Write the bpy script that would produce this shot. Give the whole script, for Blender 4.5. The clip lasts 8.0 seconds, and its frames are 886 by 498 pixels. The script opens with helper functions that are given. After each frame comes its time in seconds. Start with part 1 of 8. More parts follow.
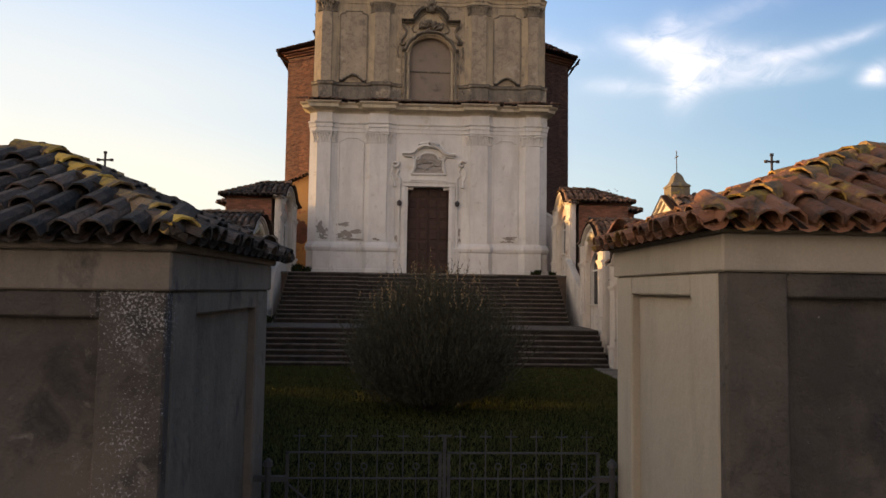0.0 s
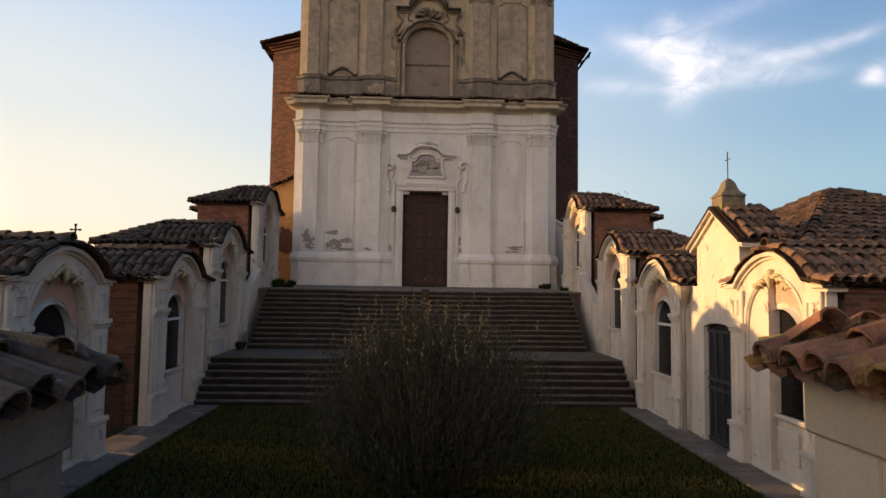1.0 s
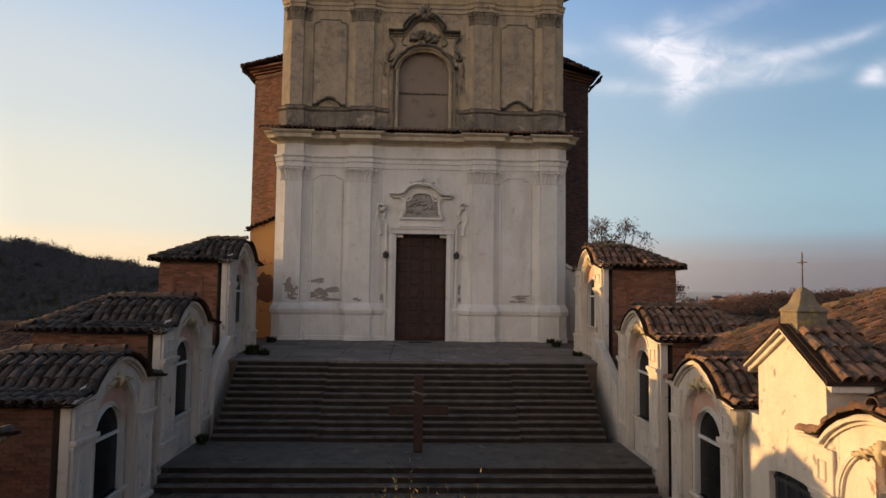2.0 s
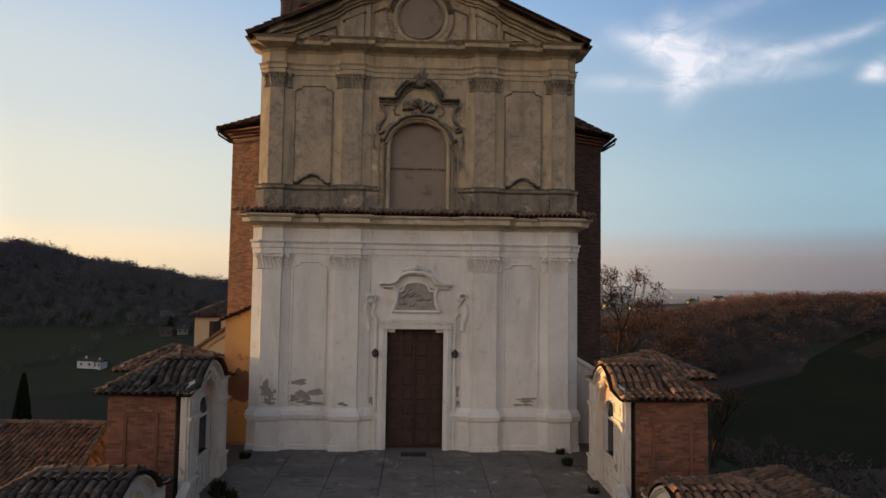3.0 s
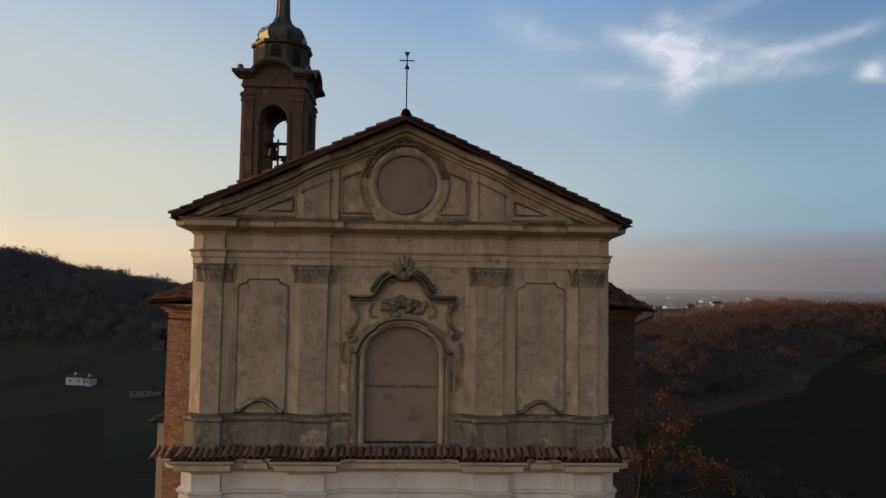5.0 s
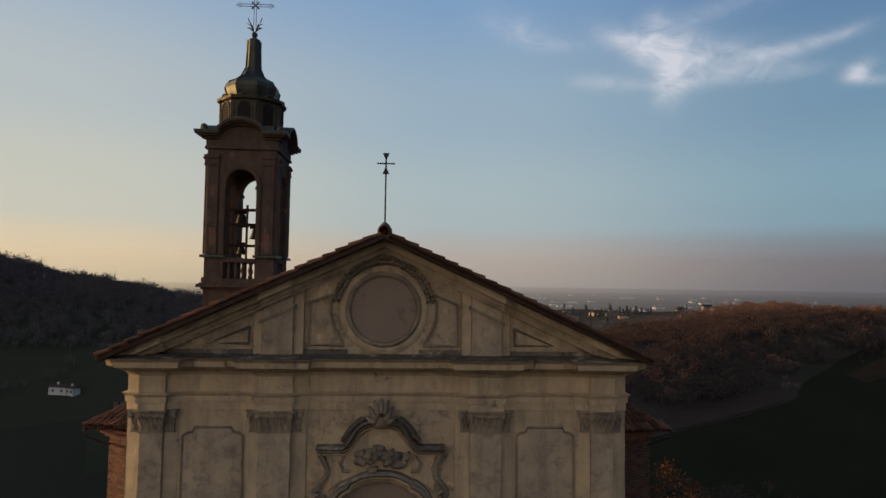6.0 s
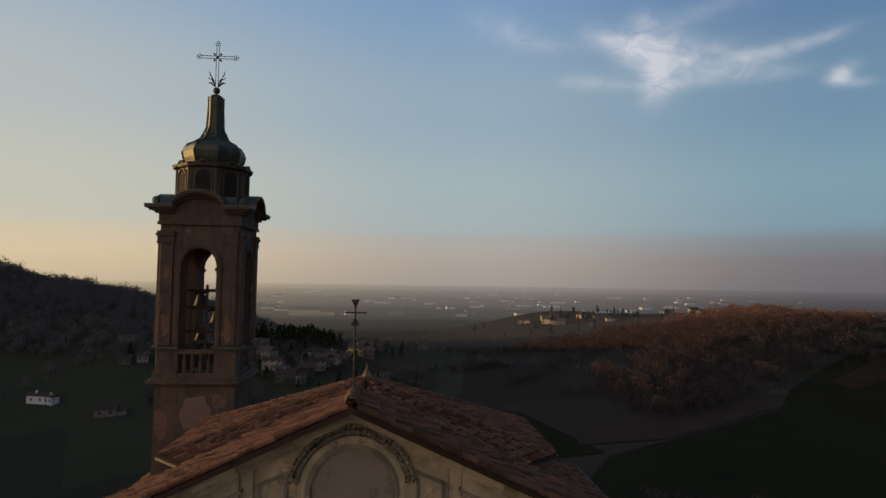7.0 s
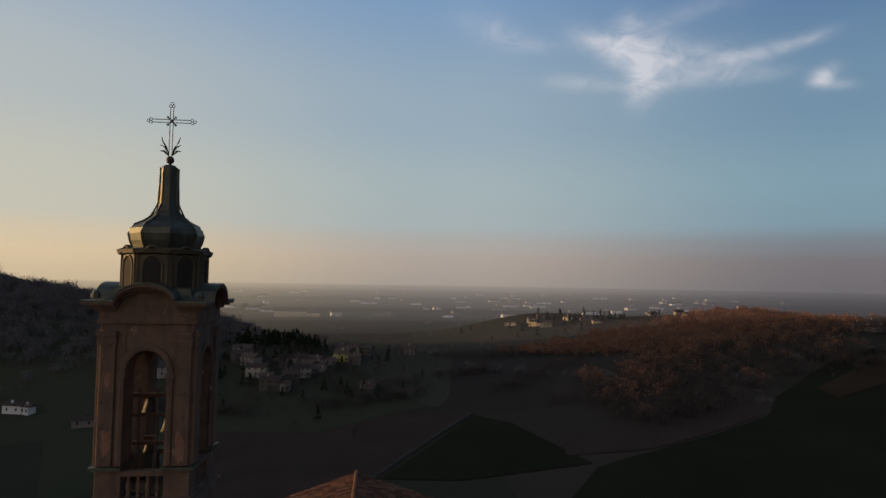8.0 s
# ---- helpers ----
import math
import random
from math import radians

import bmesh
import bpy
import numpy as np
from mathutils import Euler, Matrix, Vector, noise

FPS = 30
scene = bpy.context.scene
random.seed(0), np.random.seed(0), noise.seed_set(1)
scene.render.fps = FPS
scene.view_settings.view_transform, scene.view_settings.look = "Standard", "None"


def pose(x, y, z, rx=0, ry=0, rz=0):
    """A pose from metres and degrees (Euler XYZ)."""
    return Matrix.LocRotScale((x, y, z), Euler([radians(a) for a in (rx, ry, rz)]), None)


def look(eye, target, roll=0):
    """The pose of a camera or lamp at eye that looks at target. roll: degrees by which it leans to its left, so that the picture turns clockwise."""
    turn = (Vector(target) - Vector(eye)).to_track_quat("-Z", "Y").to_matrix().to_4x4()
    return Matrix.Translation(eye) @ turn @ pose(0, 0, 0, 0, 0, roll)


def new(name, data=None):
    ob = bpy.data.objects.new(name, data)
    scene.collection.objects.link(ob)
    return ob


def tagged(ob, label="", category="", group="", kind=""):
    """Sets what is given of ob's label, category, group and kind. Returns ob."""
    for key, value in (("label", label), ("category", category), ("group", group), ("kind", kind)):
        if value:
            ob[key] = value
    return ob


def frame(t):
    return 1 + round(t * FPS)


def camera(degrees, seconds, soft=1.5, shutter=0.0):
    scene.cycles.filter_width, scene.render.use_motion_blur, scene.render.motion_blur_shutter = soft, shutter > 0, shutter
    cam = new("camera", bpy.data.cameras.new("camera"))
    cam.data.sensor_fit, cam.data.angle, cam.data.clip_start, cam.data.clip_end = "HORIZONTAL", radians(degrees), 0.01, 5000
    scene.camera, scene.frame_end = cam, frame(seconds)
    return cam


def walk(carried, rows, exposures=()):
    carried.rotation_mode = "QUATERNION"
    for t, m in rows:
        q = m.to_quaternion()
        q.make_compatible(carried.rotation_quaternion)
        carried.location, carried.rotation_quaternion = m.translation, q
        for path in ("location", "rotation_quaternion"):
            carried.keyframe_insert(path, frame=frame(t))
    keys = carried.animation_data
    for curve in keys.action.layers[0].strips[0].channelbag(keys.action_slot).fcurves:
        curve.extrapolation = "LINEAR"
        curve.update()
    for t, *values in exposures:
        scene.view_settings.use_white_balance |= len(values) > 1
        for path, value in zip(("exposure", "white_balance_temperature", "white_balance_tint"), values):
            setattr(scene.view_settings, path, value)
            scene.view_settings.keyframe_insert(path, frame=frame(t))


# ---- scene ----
cam = camera(70.4, 8.0)
METRES, EYE, TILT, LEAN, TURN = 37.4, 2.74, 3.6, -0.8, -2.2
ROWS = [
    (0.0, 0.0, 0.0, 0.0, 0.0, 0.0, -0.0),
    (0.5, 0.001, 0.0431, 0.0017, 0.02, -0.02, 0.02),
    (1.0, 0.0012, 0.0871, 0.0142, -0.02, 0.02, 0.02),
    (1.5, 0.0023, 0.1296, 0.0353, -0.04, 0.1, 0.06),
    (3.0, 0.008, 0.257, 0.1856, -0.02, -0.32, -0.03),
    (3.5, 0.0097, 0.3006, 0.2387, 0.02, -0.46, -0.08),
    (4.0, 0.0108, 0.3442, 0.2916, 0.01, -0.53, -0.09),
    (5.5, 0.0146, 0.4748, 0.4422, -0.6, -0.41, -0.06),
    (6.0, 0.0165, 0.5186, 0.4914, -1.13, -0.44, -0.1),
    (6.5, 0.0185, 0.5628, 0.5395, -1.75, -0.46, -0.14),
    (7.0, 0.0205, 0.6061, 0.5882, -2.25, -0.52, -0.25),
    (7.5, 0.021, 0.6523, 0.6355, -2.82, -0.52, -0.31),
    (8.0, 0.0213, 0.6999, 0.6825, -3.47, -0.57, -0.38),
]
EXPOSURES = [(0.0, 1.66, 6900, 15), (0.5, 1.66, 6900, 15), (1.0, 1.50, 6850, 15), (1.5, 1.36, 6760, 14), (3.5, 1.22, 6610, 12), (4.2, 1.14, 6560, 12), (5.5, 0.88, 6450, 10), (6.5, 0.71, 6480, 10), (8.0, 0.70, 6560, 11)]
walk(cam, [(t, pose(0, 0, EYE, TILT, LEAN, TURN) @ pose(METRES * x, METRES * y, METRES * z, 90 + pitch, roll, yaw)) for t, x, y, z, yaw, pitch, roll in ROWS], EXPOSURES)

# ---- world, sun, exposure ----
SUN_AZ, SUN_EL = math.atan2(-1.0, 0.28), radians(5.6)
SUN = Vector((math.sin(SUN_AZ) * math.cos(SUN_EL), math.cos(SUN_AZ) * math.cos(SUN_EL), math.sin(SUN_EL)))


HORIZON = [(0.0, (0.95, 0.82, 0.82)), (0.30, (0.80, 0.745, 0.80)), (0.58, (1.85, 1.60, 1.40)), (0.86, (3.05, 2.42, 1.58)), (1.0, (15.0, 10.0, 5.4))]


def build_world():
    w = bpy.data.worlds.new("world")
    scene.world = w
    w.use_nodes = True
    nt = w.node_tree
    nt.nodes.clear()
    N = nt.nodes.new
    L = nt.links.new
    sky = N("ShaderNodeTexSky")
    sky.sky_type, sky.sun_disc = "NISHITA", False
    sky.sun_elevation, sky.sun_rotation = SUN_EL, SUN_AZ
    sky.altitude, sky.air_density, sky.dust_density, sky.ozone_density = 300, 1.0, 1.6, 2.0
    geo = N("ShaderNodeTexCoord")
    # the sky is bright towards the sun and near the horizon, deeper blue above
    sep = N("ShaderNodeSeparateXYZ")
    L(geo.outputs["Generated"], sep.inputs[0])

    def math_node(op, a, b=None, c=None):
        n = N("ShaderNodeMath")
        n.operation = op
        for i, v in enumerate((a, b, c)):
            if v is None:
                continue
            if isinstance(v, (int, float)):
                n.inputs[i].default_value = v
            else:
                L(v, n.inputs[i])
        return n.outputs[0]

    def ramp(value, stops, mode="EASE"):
        n = N("ShaderNodeValToRGB")
        n.color_ramp.interpolation = mode
        els = n.color_ramp.elements
        while len(els) < len(stops):
            els.new(0.5)
        for e, (p, c) in zip(els, stops):
            e.position, e.color = p, (*c, 1)
        L(value, n.inputs[0])
        return n.outputs[0]

    def mix(fac, a, b, mode="MIX"):
        n = N("ShaderNodeMix")
        n.data_type, n.blend_type = "RGBA", mode
        for s, v in ((n.inputs[0], fac), (n.inputs[6], a), (n.inputs[7], b)):
            if isinstance(v, (int, float)):
                s.default_value = v
            elif isinstance(v, tuple):
                s.default_value = (*v, 1)
            else:
                L(v, s)
        return n.outputs[2]

    # clouds: one shared drift of noise, cut to soft streaks
    drift = N("ShaderNodeMapping")
    drift.inputs["Scale"].default_value, drift.inputs["Rotation"].default_value = (1.0, 1.0, 1.7), (0, radians(-14), 0)
    L(geo.outputs["Generated"], drift.inputs["Vector"])
    puff = N("ShaderNodeTexNoise")
    puff.inputs["Scale"].default_value, puff.inputs["Detail"].default_value = 19.0, 9
    puff.inputs["Roughness"].default_value, puff.inputs["Distortion"].default_value = 0.58, 0.7
    L(drift.outputs[0], puff.inputs["Vector"])

    def streak(direction, along, across, turn, strength):
        """A soft streak of cloud round a direction; along and across in radians, turn in degrees from level."""
        d = Vector(direction).normalized()
        r = d.cross(Vector((0, 0, 1))).normalized()
        u = r.cross(d)
        a = radians(turn)
        axes = (r * math.cos(a) + u * math.sin(a)) / along, (u * math.cos(a) - r * math.sin(a)) / across
        q = None
        for axis in axes:
            n = N("ShaderNodeVectorMath")
            n.operation = "DOT_PRODUCT"
            L(geo.outputs["Generated"], n.inputs[0])
            n.inputs[1].default_value = axis
            sq = math_node("MULTIPLY", n.outputs["Value"], n.outputs["Value"])
            q = sq if q is None else math_node("ADD", q, sq)
        front = N("ShaderNodeVectorMath")
        front.operation = "DOT_PRODUCT"
        L(geo.outputs["Generated"], front.inputs[0])
        front.inputs[1].default_value = d
        bell = math_node("POWER", 2.718, math_node("MULTIPLY", q, -1.0))
        return math_node("MULTIPLY", math_node("MULTIPLY", bell, strength), math_node("GREATER_THAN", front.outputs["Value"], 0.0))

    col = sky.outputs["Color"]
    up = math_node("ABSOLUTE", sep.outputs["Z"])
    side = N("ShaderNodeVectorMath")
    side.operation = "DOT_PRODUCT"
    L(geo.outputs["Generated"], side.inputs[0])
    side.inputs[1].default_value = (SUN.x, SUN.y, 0)
    round_ = math_node("MULTIPLY_ADD", side.outputs["Value"], 0.5, 0.5)
    # deep blue above, pale in the middle air, mauve and amber haze along the horizon
    high = ramp(round_, [(0.0, (0.22, 0.40, 0.80)), (0.30, (0.30, 0.68, 1.50)), (0.58, (0.85, 1.45, 2.35)), (0.86, (1.26, 1.74, 2.38)), (1.0, (3.0, 3.0, 2.9))])
    middle = ramp(round_, [(0.0, (0.70, 0.78, 0.86)), (0.30, (0.92, 1.48, 1.82)), (0.58, (1.60, 1.96, 2.06)), (0.86, (2.36, 2.36, 2.04)), (1.0, (9.5, 7.6, 5.2))])
    low = ramp(round_, HORIZON)
    col = mix(ramp(up, [(0.0, (0.85,) * 3), (0.5, (0.85,) * 3), (0.85, (0, 0, 0))]), col, high)
    col = mix(ramp(up, [(0.0, (1, 1, 1)), (0.14, (1, 1, 1)), (0.26, (0.62,) * 3), (0.46, (0, 0, 0))]), col, middle)
    col = mix(ramp(up, [(0.0, (1, 1, 1)), (0.03, (1, 1, 1)), (0.058, (0.72,) * 3), (0.095, (0.12,) * 3), (0.15, (0, 0, 0))]), col, low)
    # unseen sky behind the camera: warm pale evening pink, added to light the facade
    rear = N("ShaderNodeVectorMath")
    rear.operation = "DOT_PRODUCT"
    L(geo.outputs["Generated"], rear.inputs[0])
    rear.inputs[1].default_value = (-0.66, -0.75, 0)
    back = ramp(math_node("MULTIPLY_ADD", rear.outputs["Value"], 0.5, 0.5), [(0.0, (0, 0, 0)), (0.55, (0, 0, 0)), (0.86, (0.8, 0.8, 0.8)), (1.0, (0.88, 0.88, 0.88))])
    lift = ramp(sep.outputs["Z"], [(0.0, (1, 1, 1)), (0.28, (0.95, 0.95, 0.95)), (0.60, (0.3, 0.3, 0.3)), (0.85, (0, 0, 0))])
    both = N("ShaderNodeMix")
    both.data_type, both.blend_type = "RGBA", "MULTIPLY"
    both.inputs[0].default_value = 1.0
    L(back, both.inputs[6]), L(lift, both.inputs[7])
    col = mix(both.outputs[2], col, (5.4, 4.35, 3.5))
    # a small bright cloud with long thin tails, a fleck beside it and a veil
    total = None
    for x, z, along, across, turn, strength in (
            (0.438, 0.387, 0.040, 0.031, -20, 1.00), (0.400, 0.421, 0.026, 0.020, 60, 0.70), (0.430, 0.342, 0.033, 0.021, 78, 0.85), (0.365, 0.399, 0.044, 0.016, -25, 0.80),
            (0.329, 0.334, 0.055, 0.011, -6, 0.38), (0.519, 0.387, 0.057, 0.018, 0, 0.60), (0.626, 0.400, 0.064, 0.011, 8, 0.42), (0.709, 0.426, 0.037, 0.008, 12, 0.33),
            (0.528, 0.354, 0.063, 0.012, 3, 0.50), (0.625, 0.361, 0.042, 0.009, 3, 0.35), (0.757, 0.371, 0.016, 0.011, 25, 0.85), (0.776, 0.356, 0.022, 0.007, -10, 0.40),
            (0.169, 0.416, 0.049, 0.020, -20, 0.34), (0.235, 0.396, 0.047, 0.011, -8, 0.26), (0.530, 0.472, 0.092, 0.015, 10, 0.17)):
        b = streak((x, 1, z), along, across, turn, strength)
        total = b if total is None else math_node("ADD", total, b)
    torn = N("ShaderNodeMapRange")
    for k, v in (("From Min", 0.30), ("From Max", 0.70), ("To Min", 0.22), ("To Max", 1.2)):
        torn.inputs[k].default_value = v
    L(puff.outputs["Fac"], torn.inputs["Value"])
    cover = math_node("MINIMUM", math_node("MULTIPLY", total, torn.outputs["Result"]), 1.0)
    col = mix(math_node("MULTIPLY", cover, 0.90), col, (2.75, 2.8, 3.05))
    bg = N("ShaderNodeBackground")
    bg.inputs["Strength"].default_value = SKY
    L(col, bg.inputs["Color"])
    out = N("ShaderNodeOutputWorld")
    L(bg.outputs[0], out.inputs[0])


SKY = 0.14
build_world()
sun_data = bpy.data.lights.new("sun", "SUN")
sun_data.energy, sun_data.angle, sun_data.color = 2.75, radians(0.6), (1.0, 0.60, 0.24)
sun_lamp = new("sun", sun_data)
sun_lamp.matrix_world = look((0, 0, 60), Vector((0, 0, 60)) - SUN)


# ---- materials ----
def material(name, base, other=None, scale=3.0, rough=0.85, bump=0.15, fine=40.0, metal=0.0, spots=None, stain=None, per_object=0.0, island=0.0, spec=0.3, contrast=0.5, worn=None):
    """A surface with a slow blotch between two colours, a fine grain, optional spots (colour, scale, cover) and streaked stains."""
    m = bpy.data.materials.new(name)
    m.use_nodes = True
    nt = m.node_tree
    N, L = nt.nodes.new, nt.links.new
    bsdf = nt.nodes["Principled BSDF"]
    tc = N("ShaderNodeTexCoord")
    geo = N("ShaderNodeNewGeometry")

    def noise_tex(s, detail=5, rough_=0.6, vec=None, dist=0.0):
        n = N("ShaderNodeTexNoise")
        n.inputs["Scale"].default_value, n.inputs["Detail"].default_value = s, detail
        n.inputs["Roughness"].default_value, n.inputs["Distortion"].default_value = rough_, dist
        L(vec or geo.outputs["Position"], n.inputs["Vector"])
        return n.outputs["Fac"]

    def rng(v, lo, hi, a=0.0, b=1.0):
        n = N("ShaderNodeMapRange")
        n.inputs["From Min"].default_value, n.inputs["From Max"].default_value = lo, hi
        n.inputs["To Min"].default_value, n.inputs["To Max"].default_value = a, b
        L(v, n.inputs["Value"])
        return n.outputs["Result"]

    def mix(fac, a, b, mode="MIX"):
        n = N("ShaderNodeMix")
        n.data_type, n.blend_type = "RGBA", mode
        for s, v in ((n.inputs[0], fac), (n.inputs[6], a), (n.inputs[7], b)):
            if isinstance(v, (int, float)):
                s.default_value = v
            elif isinstance(v, tuple):
                s.default_value = (*v, 1)
            else:
                L(v, s)
        return n.outputs[2]

    slow = rng(noise_tex(scale, 6, 0.65), 0.5 - contrast / 2, 0.5 + contrast / 2)
    grain = noise_tex(fine, 4, 0.7)
    col = mix(slow, base, other or tuple(c * 0.75 for c in base))
    col = mix(rng(grain, 0.3, 0.7, 0.0, 0.35), col, mix(0.35, col, (0, 0, 0)))
    if stain:  # (colour, scale, amount): streaks that run down
        st_col, st_scale, amount = stain
        mp = N("ShaderNodeMapping")
        mp.inputs["Scale"].default_value = (1, 1, 0.18)
        L(geo.outputs["Position"], mp.inputs["Vector"])
        s = noise_tex(st_scale, 7, 0.7, mp.outputs[0])
        col = mix(rng(s, 0.48, 0.72, 0.0, amount), col, st_col)
    for sp in spots or ():
        sp_col, sp_scale, lo, hi = sp
        col = mix(rng(noise_tex(sp_scale, 7, 0.68, dist=0.4), lo, hi), col, sp_col)
    if worn:  # flakes off an upright corner: (place on the plan, reach, colour, scale)
        at, reach, w_col, w_scale = worn
        off = N("ShaderNodeVectorMath")
        off.operation = "SUBTRACT"
        off.inputs[1].default_value = (at[0], at[1], 0)
        L(geo.outputs["Position"], off.inputs[0])
        plan_ = N("ShaderNodeVectorMath")
        plan_.operation = "MULTIPLY"
        plan_.inputs[1].default_value = (1, 1, 0)
        L(off.outputs[0], plan_.inputs[0])
        far = N("ShaderNodeVectorMath")
        far.operation = "LENGTH"
        L(plan_.outputs[0], far.inputs[0])
        near = rng(far.outputs["Value"], reach, 0.0, 0.0, 0.17)
        add = N("ShaderNodeMath")
        add.operation = "ADD"
        L(near, add.inputs[0]), L(noise_tex(w_scale, 6, 0.75), add.inputs[1])
        patchy = N("ShaderNodeMath")
        patchy.operation = "MULTIPLY_ADD"
        patchy.inputs[1].default_value = 0.35
        L(noise_tex(1.7, 3, 0.5), patchy.inputs[0]), L(add.outputs[0], patchy.inputs[2])
        col = mix(rng(patchy.outputs[0], 0.89, 0.95), col, w_col)
    if per_object:
        info = N("ShaderNodeObjectInfo")
        hsv = N("ShaderNodeHueSaturation")
        L(col, hsv.inputs["Color"])
        L(rng(info.outputs["Random"], 0, 1, 1 - per_object, 1 + per_object), hsv.inputs["Value"])
        col = hsv.outputs["Color"]
    if island:
        hsv = N("ShaderNodeHueSaturation")
        L(col, hsv.inputs["Color"])
        L(rng(geo.outputs["Random Per Island"], 0, 1, 1 - island, 1 + island), hsv.inputs["Value"])
        col = hsv.outputs["Color"]
    L(col, bsdf.inputs["Base Color"])
    bsdf.inputs["Metallic"].default_value = metal
    bsdf.inputs["Specular IOR Level"].default_value = spec
    L(rng(grain, 0, 1, max(rough - 0.12, 0.02), min(rough + 0.12, 1)), bsdf.inputs["Roughness"])
    if bump:
        b = N("ShaderNodeBump")
        b.inputs["Strength"].default_value, b.inputs["Distance"].default_value = bump, 0.03
        L(grain, b.inputs["Height"])
        b2 = N("ShaderNodeBump")
        b2.inputs["Strength"].default_value, b2.inputs["Distance"].default_value = bump, 0.15
        L(slow, b2.inputs["Height"])
        L(b.outputs[0], b2.inputs["Normal"])
        L(b2.outputs[0], bsdf.inputs["Normal"])
    return m


WHITE = material("white_stucco", (0.70, 0.67, 0.61), (0.58, 0.552, 0.505), 1.1, 0.9, 0.12, stain=((0.36, 0.335, 0.29), 1.6, 0.55), spots=[((0.50, 0.43, 0.32), 0.8, 0.58, 0.75), ((0.40, 0.35, 0.28), 2.6, 0.60, 0.74)])
CREAM_TRIM = material("yellowed_cream_moulding", (0.56, 0.47, 0.33), (0.45, 0.385, 0.28), 1.2, 0.9, 0.2, stain=((0.20, 0.17, 0.13), 1.8, 0.6), spots=[((0.62, 0.58, 0.50), 1.0, 0.58, 0.68)])
PATCH = material("bare_render_patch", (0.36, 0.315, 0.265), (0.23, 0.198, 0.168), 7, 0.95, 0.4)
OCHRE = material("weathered_ochre_stucco", (0.51, 0.39, 0.245), (0.31, 0.250, 0.180), 0.8, 0.93, 0.35, stain=((0.10, 0.09, 0.078), 1.3, 0.8), spots=[((0.078, 0.071, 0.064), 1.0, 0.54, 0.70), ((0.12, 0.104, 0.085), 2.6, 0.50, 0.76), ((0.52, 0.365, 0.18), 0.9, 0.58, 0.72), ((0.56, 0.51, 0.43), 0.9, 0.62, 0.76)])
# black rain stains, and the painted shadow line of the window rail
OCHRE_DARK = material("stained_and_shadow_stucco", (0.19, 0.165, 0.13), (0.085, 0.078, 0.068), 1.6, 0.94, 0.35, stain=((0.042, 0.040, 0.037), 2.0, 0.7), spots=[((0.38, 0.33, 0.25), 1.5, 0.56, 0.68), ((0.05, 0.047, 0.043), 5.0, 0.58, 0.66)], spec=0.0)
OCHRE_LIGHT = material("pale_ochre_moulding", (0.52, 0.405, 0.25), (0.33, 0.265, 0.185), 1.5, 0.93, 0.3, stain=((0.12, 0.105, 0.09), 2.4, 0.65), spots=[((0.10, 0.093, 0.083), 2.2, 0.60, 0.72)])
OCHRE_MID = material("streaked_grey_stucco", (0.27, 0.225, 0.165), (0.125, 0.110, 0.09), 1.2, 0.93, 0.35, stain=((0.055, 0.05, 0.045), 1.6, 0.8), spots=[((0.42, 0.34, 0.235), 1.3, 0.56, 0.68), ((0.06, 0.055, 0.05), 4.0, 0.58, 0.70)])
OCHRE_TRIM = material("grey_stained_moulding", (0.34, 0.275, 0.19), (0.14, 0.12, 0.095), 1.6, 0.93, 0.35, stain=((0.08, 0.073, 0.065), 2.2, 0.75), spots=[((0.075, 0.07, 0.063), 3.0, 0.58, 0.70)])
OCHRE_PANEL = material("mottled_grey_ochre_stucco", (0.47, 0.37, 0.25), (0.29, 0.235, 0.17), 0.8, 0.93, 0.35, contrast=0.5, stain=((0.12, 0.104, 0.085), 1.8, 0.55), spots=[((0.15, 0.125, 0.10), 3.6, 0.47, 0.78), ((0.11, 0.094, 0.078), 1.4, 0.54, 0.82), ((0.46, 0.40, 0.32), 1.1, 0.62, 0.72)])
BLIND = material("blind_window_plaster", (0.27, 0.212, 0.16), (0.21, 0.168, 0.132), 1.2, 0.95, 0.2, spots=[((0.32, 0.28, 0.235), 0.7, 0.60, 0.76), ((0.10, 0.083, 0.068), 1.6, 0.58, 0.74)])
CHAPEL = material("chapel_stucco", (0.64, 0.575, 0.48), (0.51, 0.455, 0.385), 1.3, 0.9, 0.25, stain=((0.30, 0.265, 0.22), 2.4, 0.6), spots=[((0.30, 0.20, 0.15), 1.2, 0.64, 0.68), ((0.20, 0.18, 0.16), 3.1, 0.60, 0.70)])
# stronger yellow than the stucco of the chapel walls
STUCCO_GOLD = material("yellow_stucco", (0.60, 0.49, 0.29), (0.42, 0.34, 0.22), 3.0, 0.9, 0.3, stain=((0.17, 0.15, 0.12), 3.0, 0.6))
PINK = material("faded_red_plaster", (0.48, 0.24, 0.18), (0.52, 0.40, 0.32), 2.4, 0.92, 0.2)
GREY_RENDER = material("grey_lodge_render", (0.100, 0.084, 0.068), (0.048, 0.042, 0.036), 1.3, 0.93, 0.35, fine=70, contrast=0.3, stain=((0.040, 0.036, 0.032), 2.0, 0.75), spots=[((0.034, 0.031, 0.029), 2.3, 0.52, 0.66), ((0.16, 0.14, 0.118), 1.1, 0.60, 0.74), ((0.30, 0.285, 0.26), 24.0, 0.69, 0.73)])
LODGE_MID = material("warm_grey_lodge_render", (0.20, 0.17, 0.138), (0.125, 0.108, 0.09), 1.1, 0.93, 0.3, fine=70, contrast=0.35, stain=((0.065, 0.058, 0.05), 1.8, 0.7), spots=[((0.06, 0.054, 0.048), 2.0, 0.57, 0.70)])
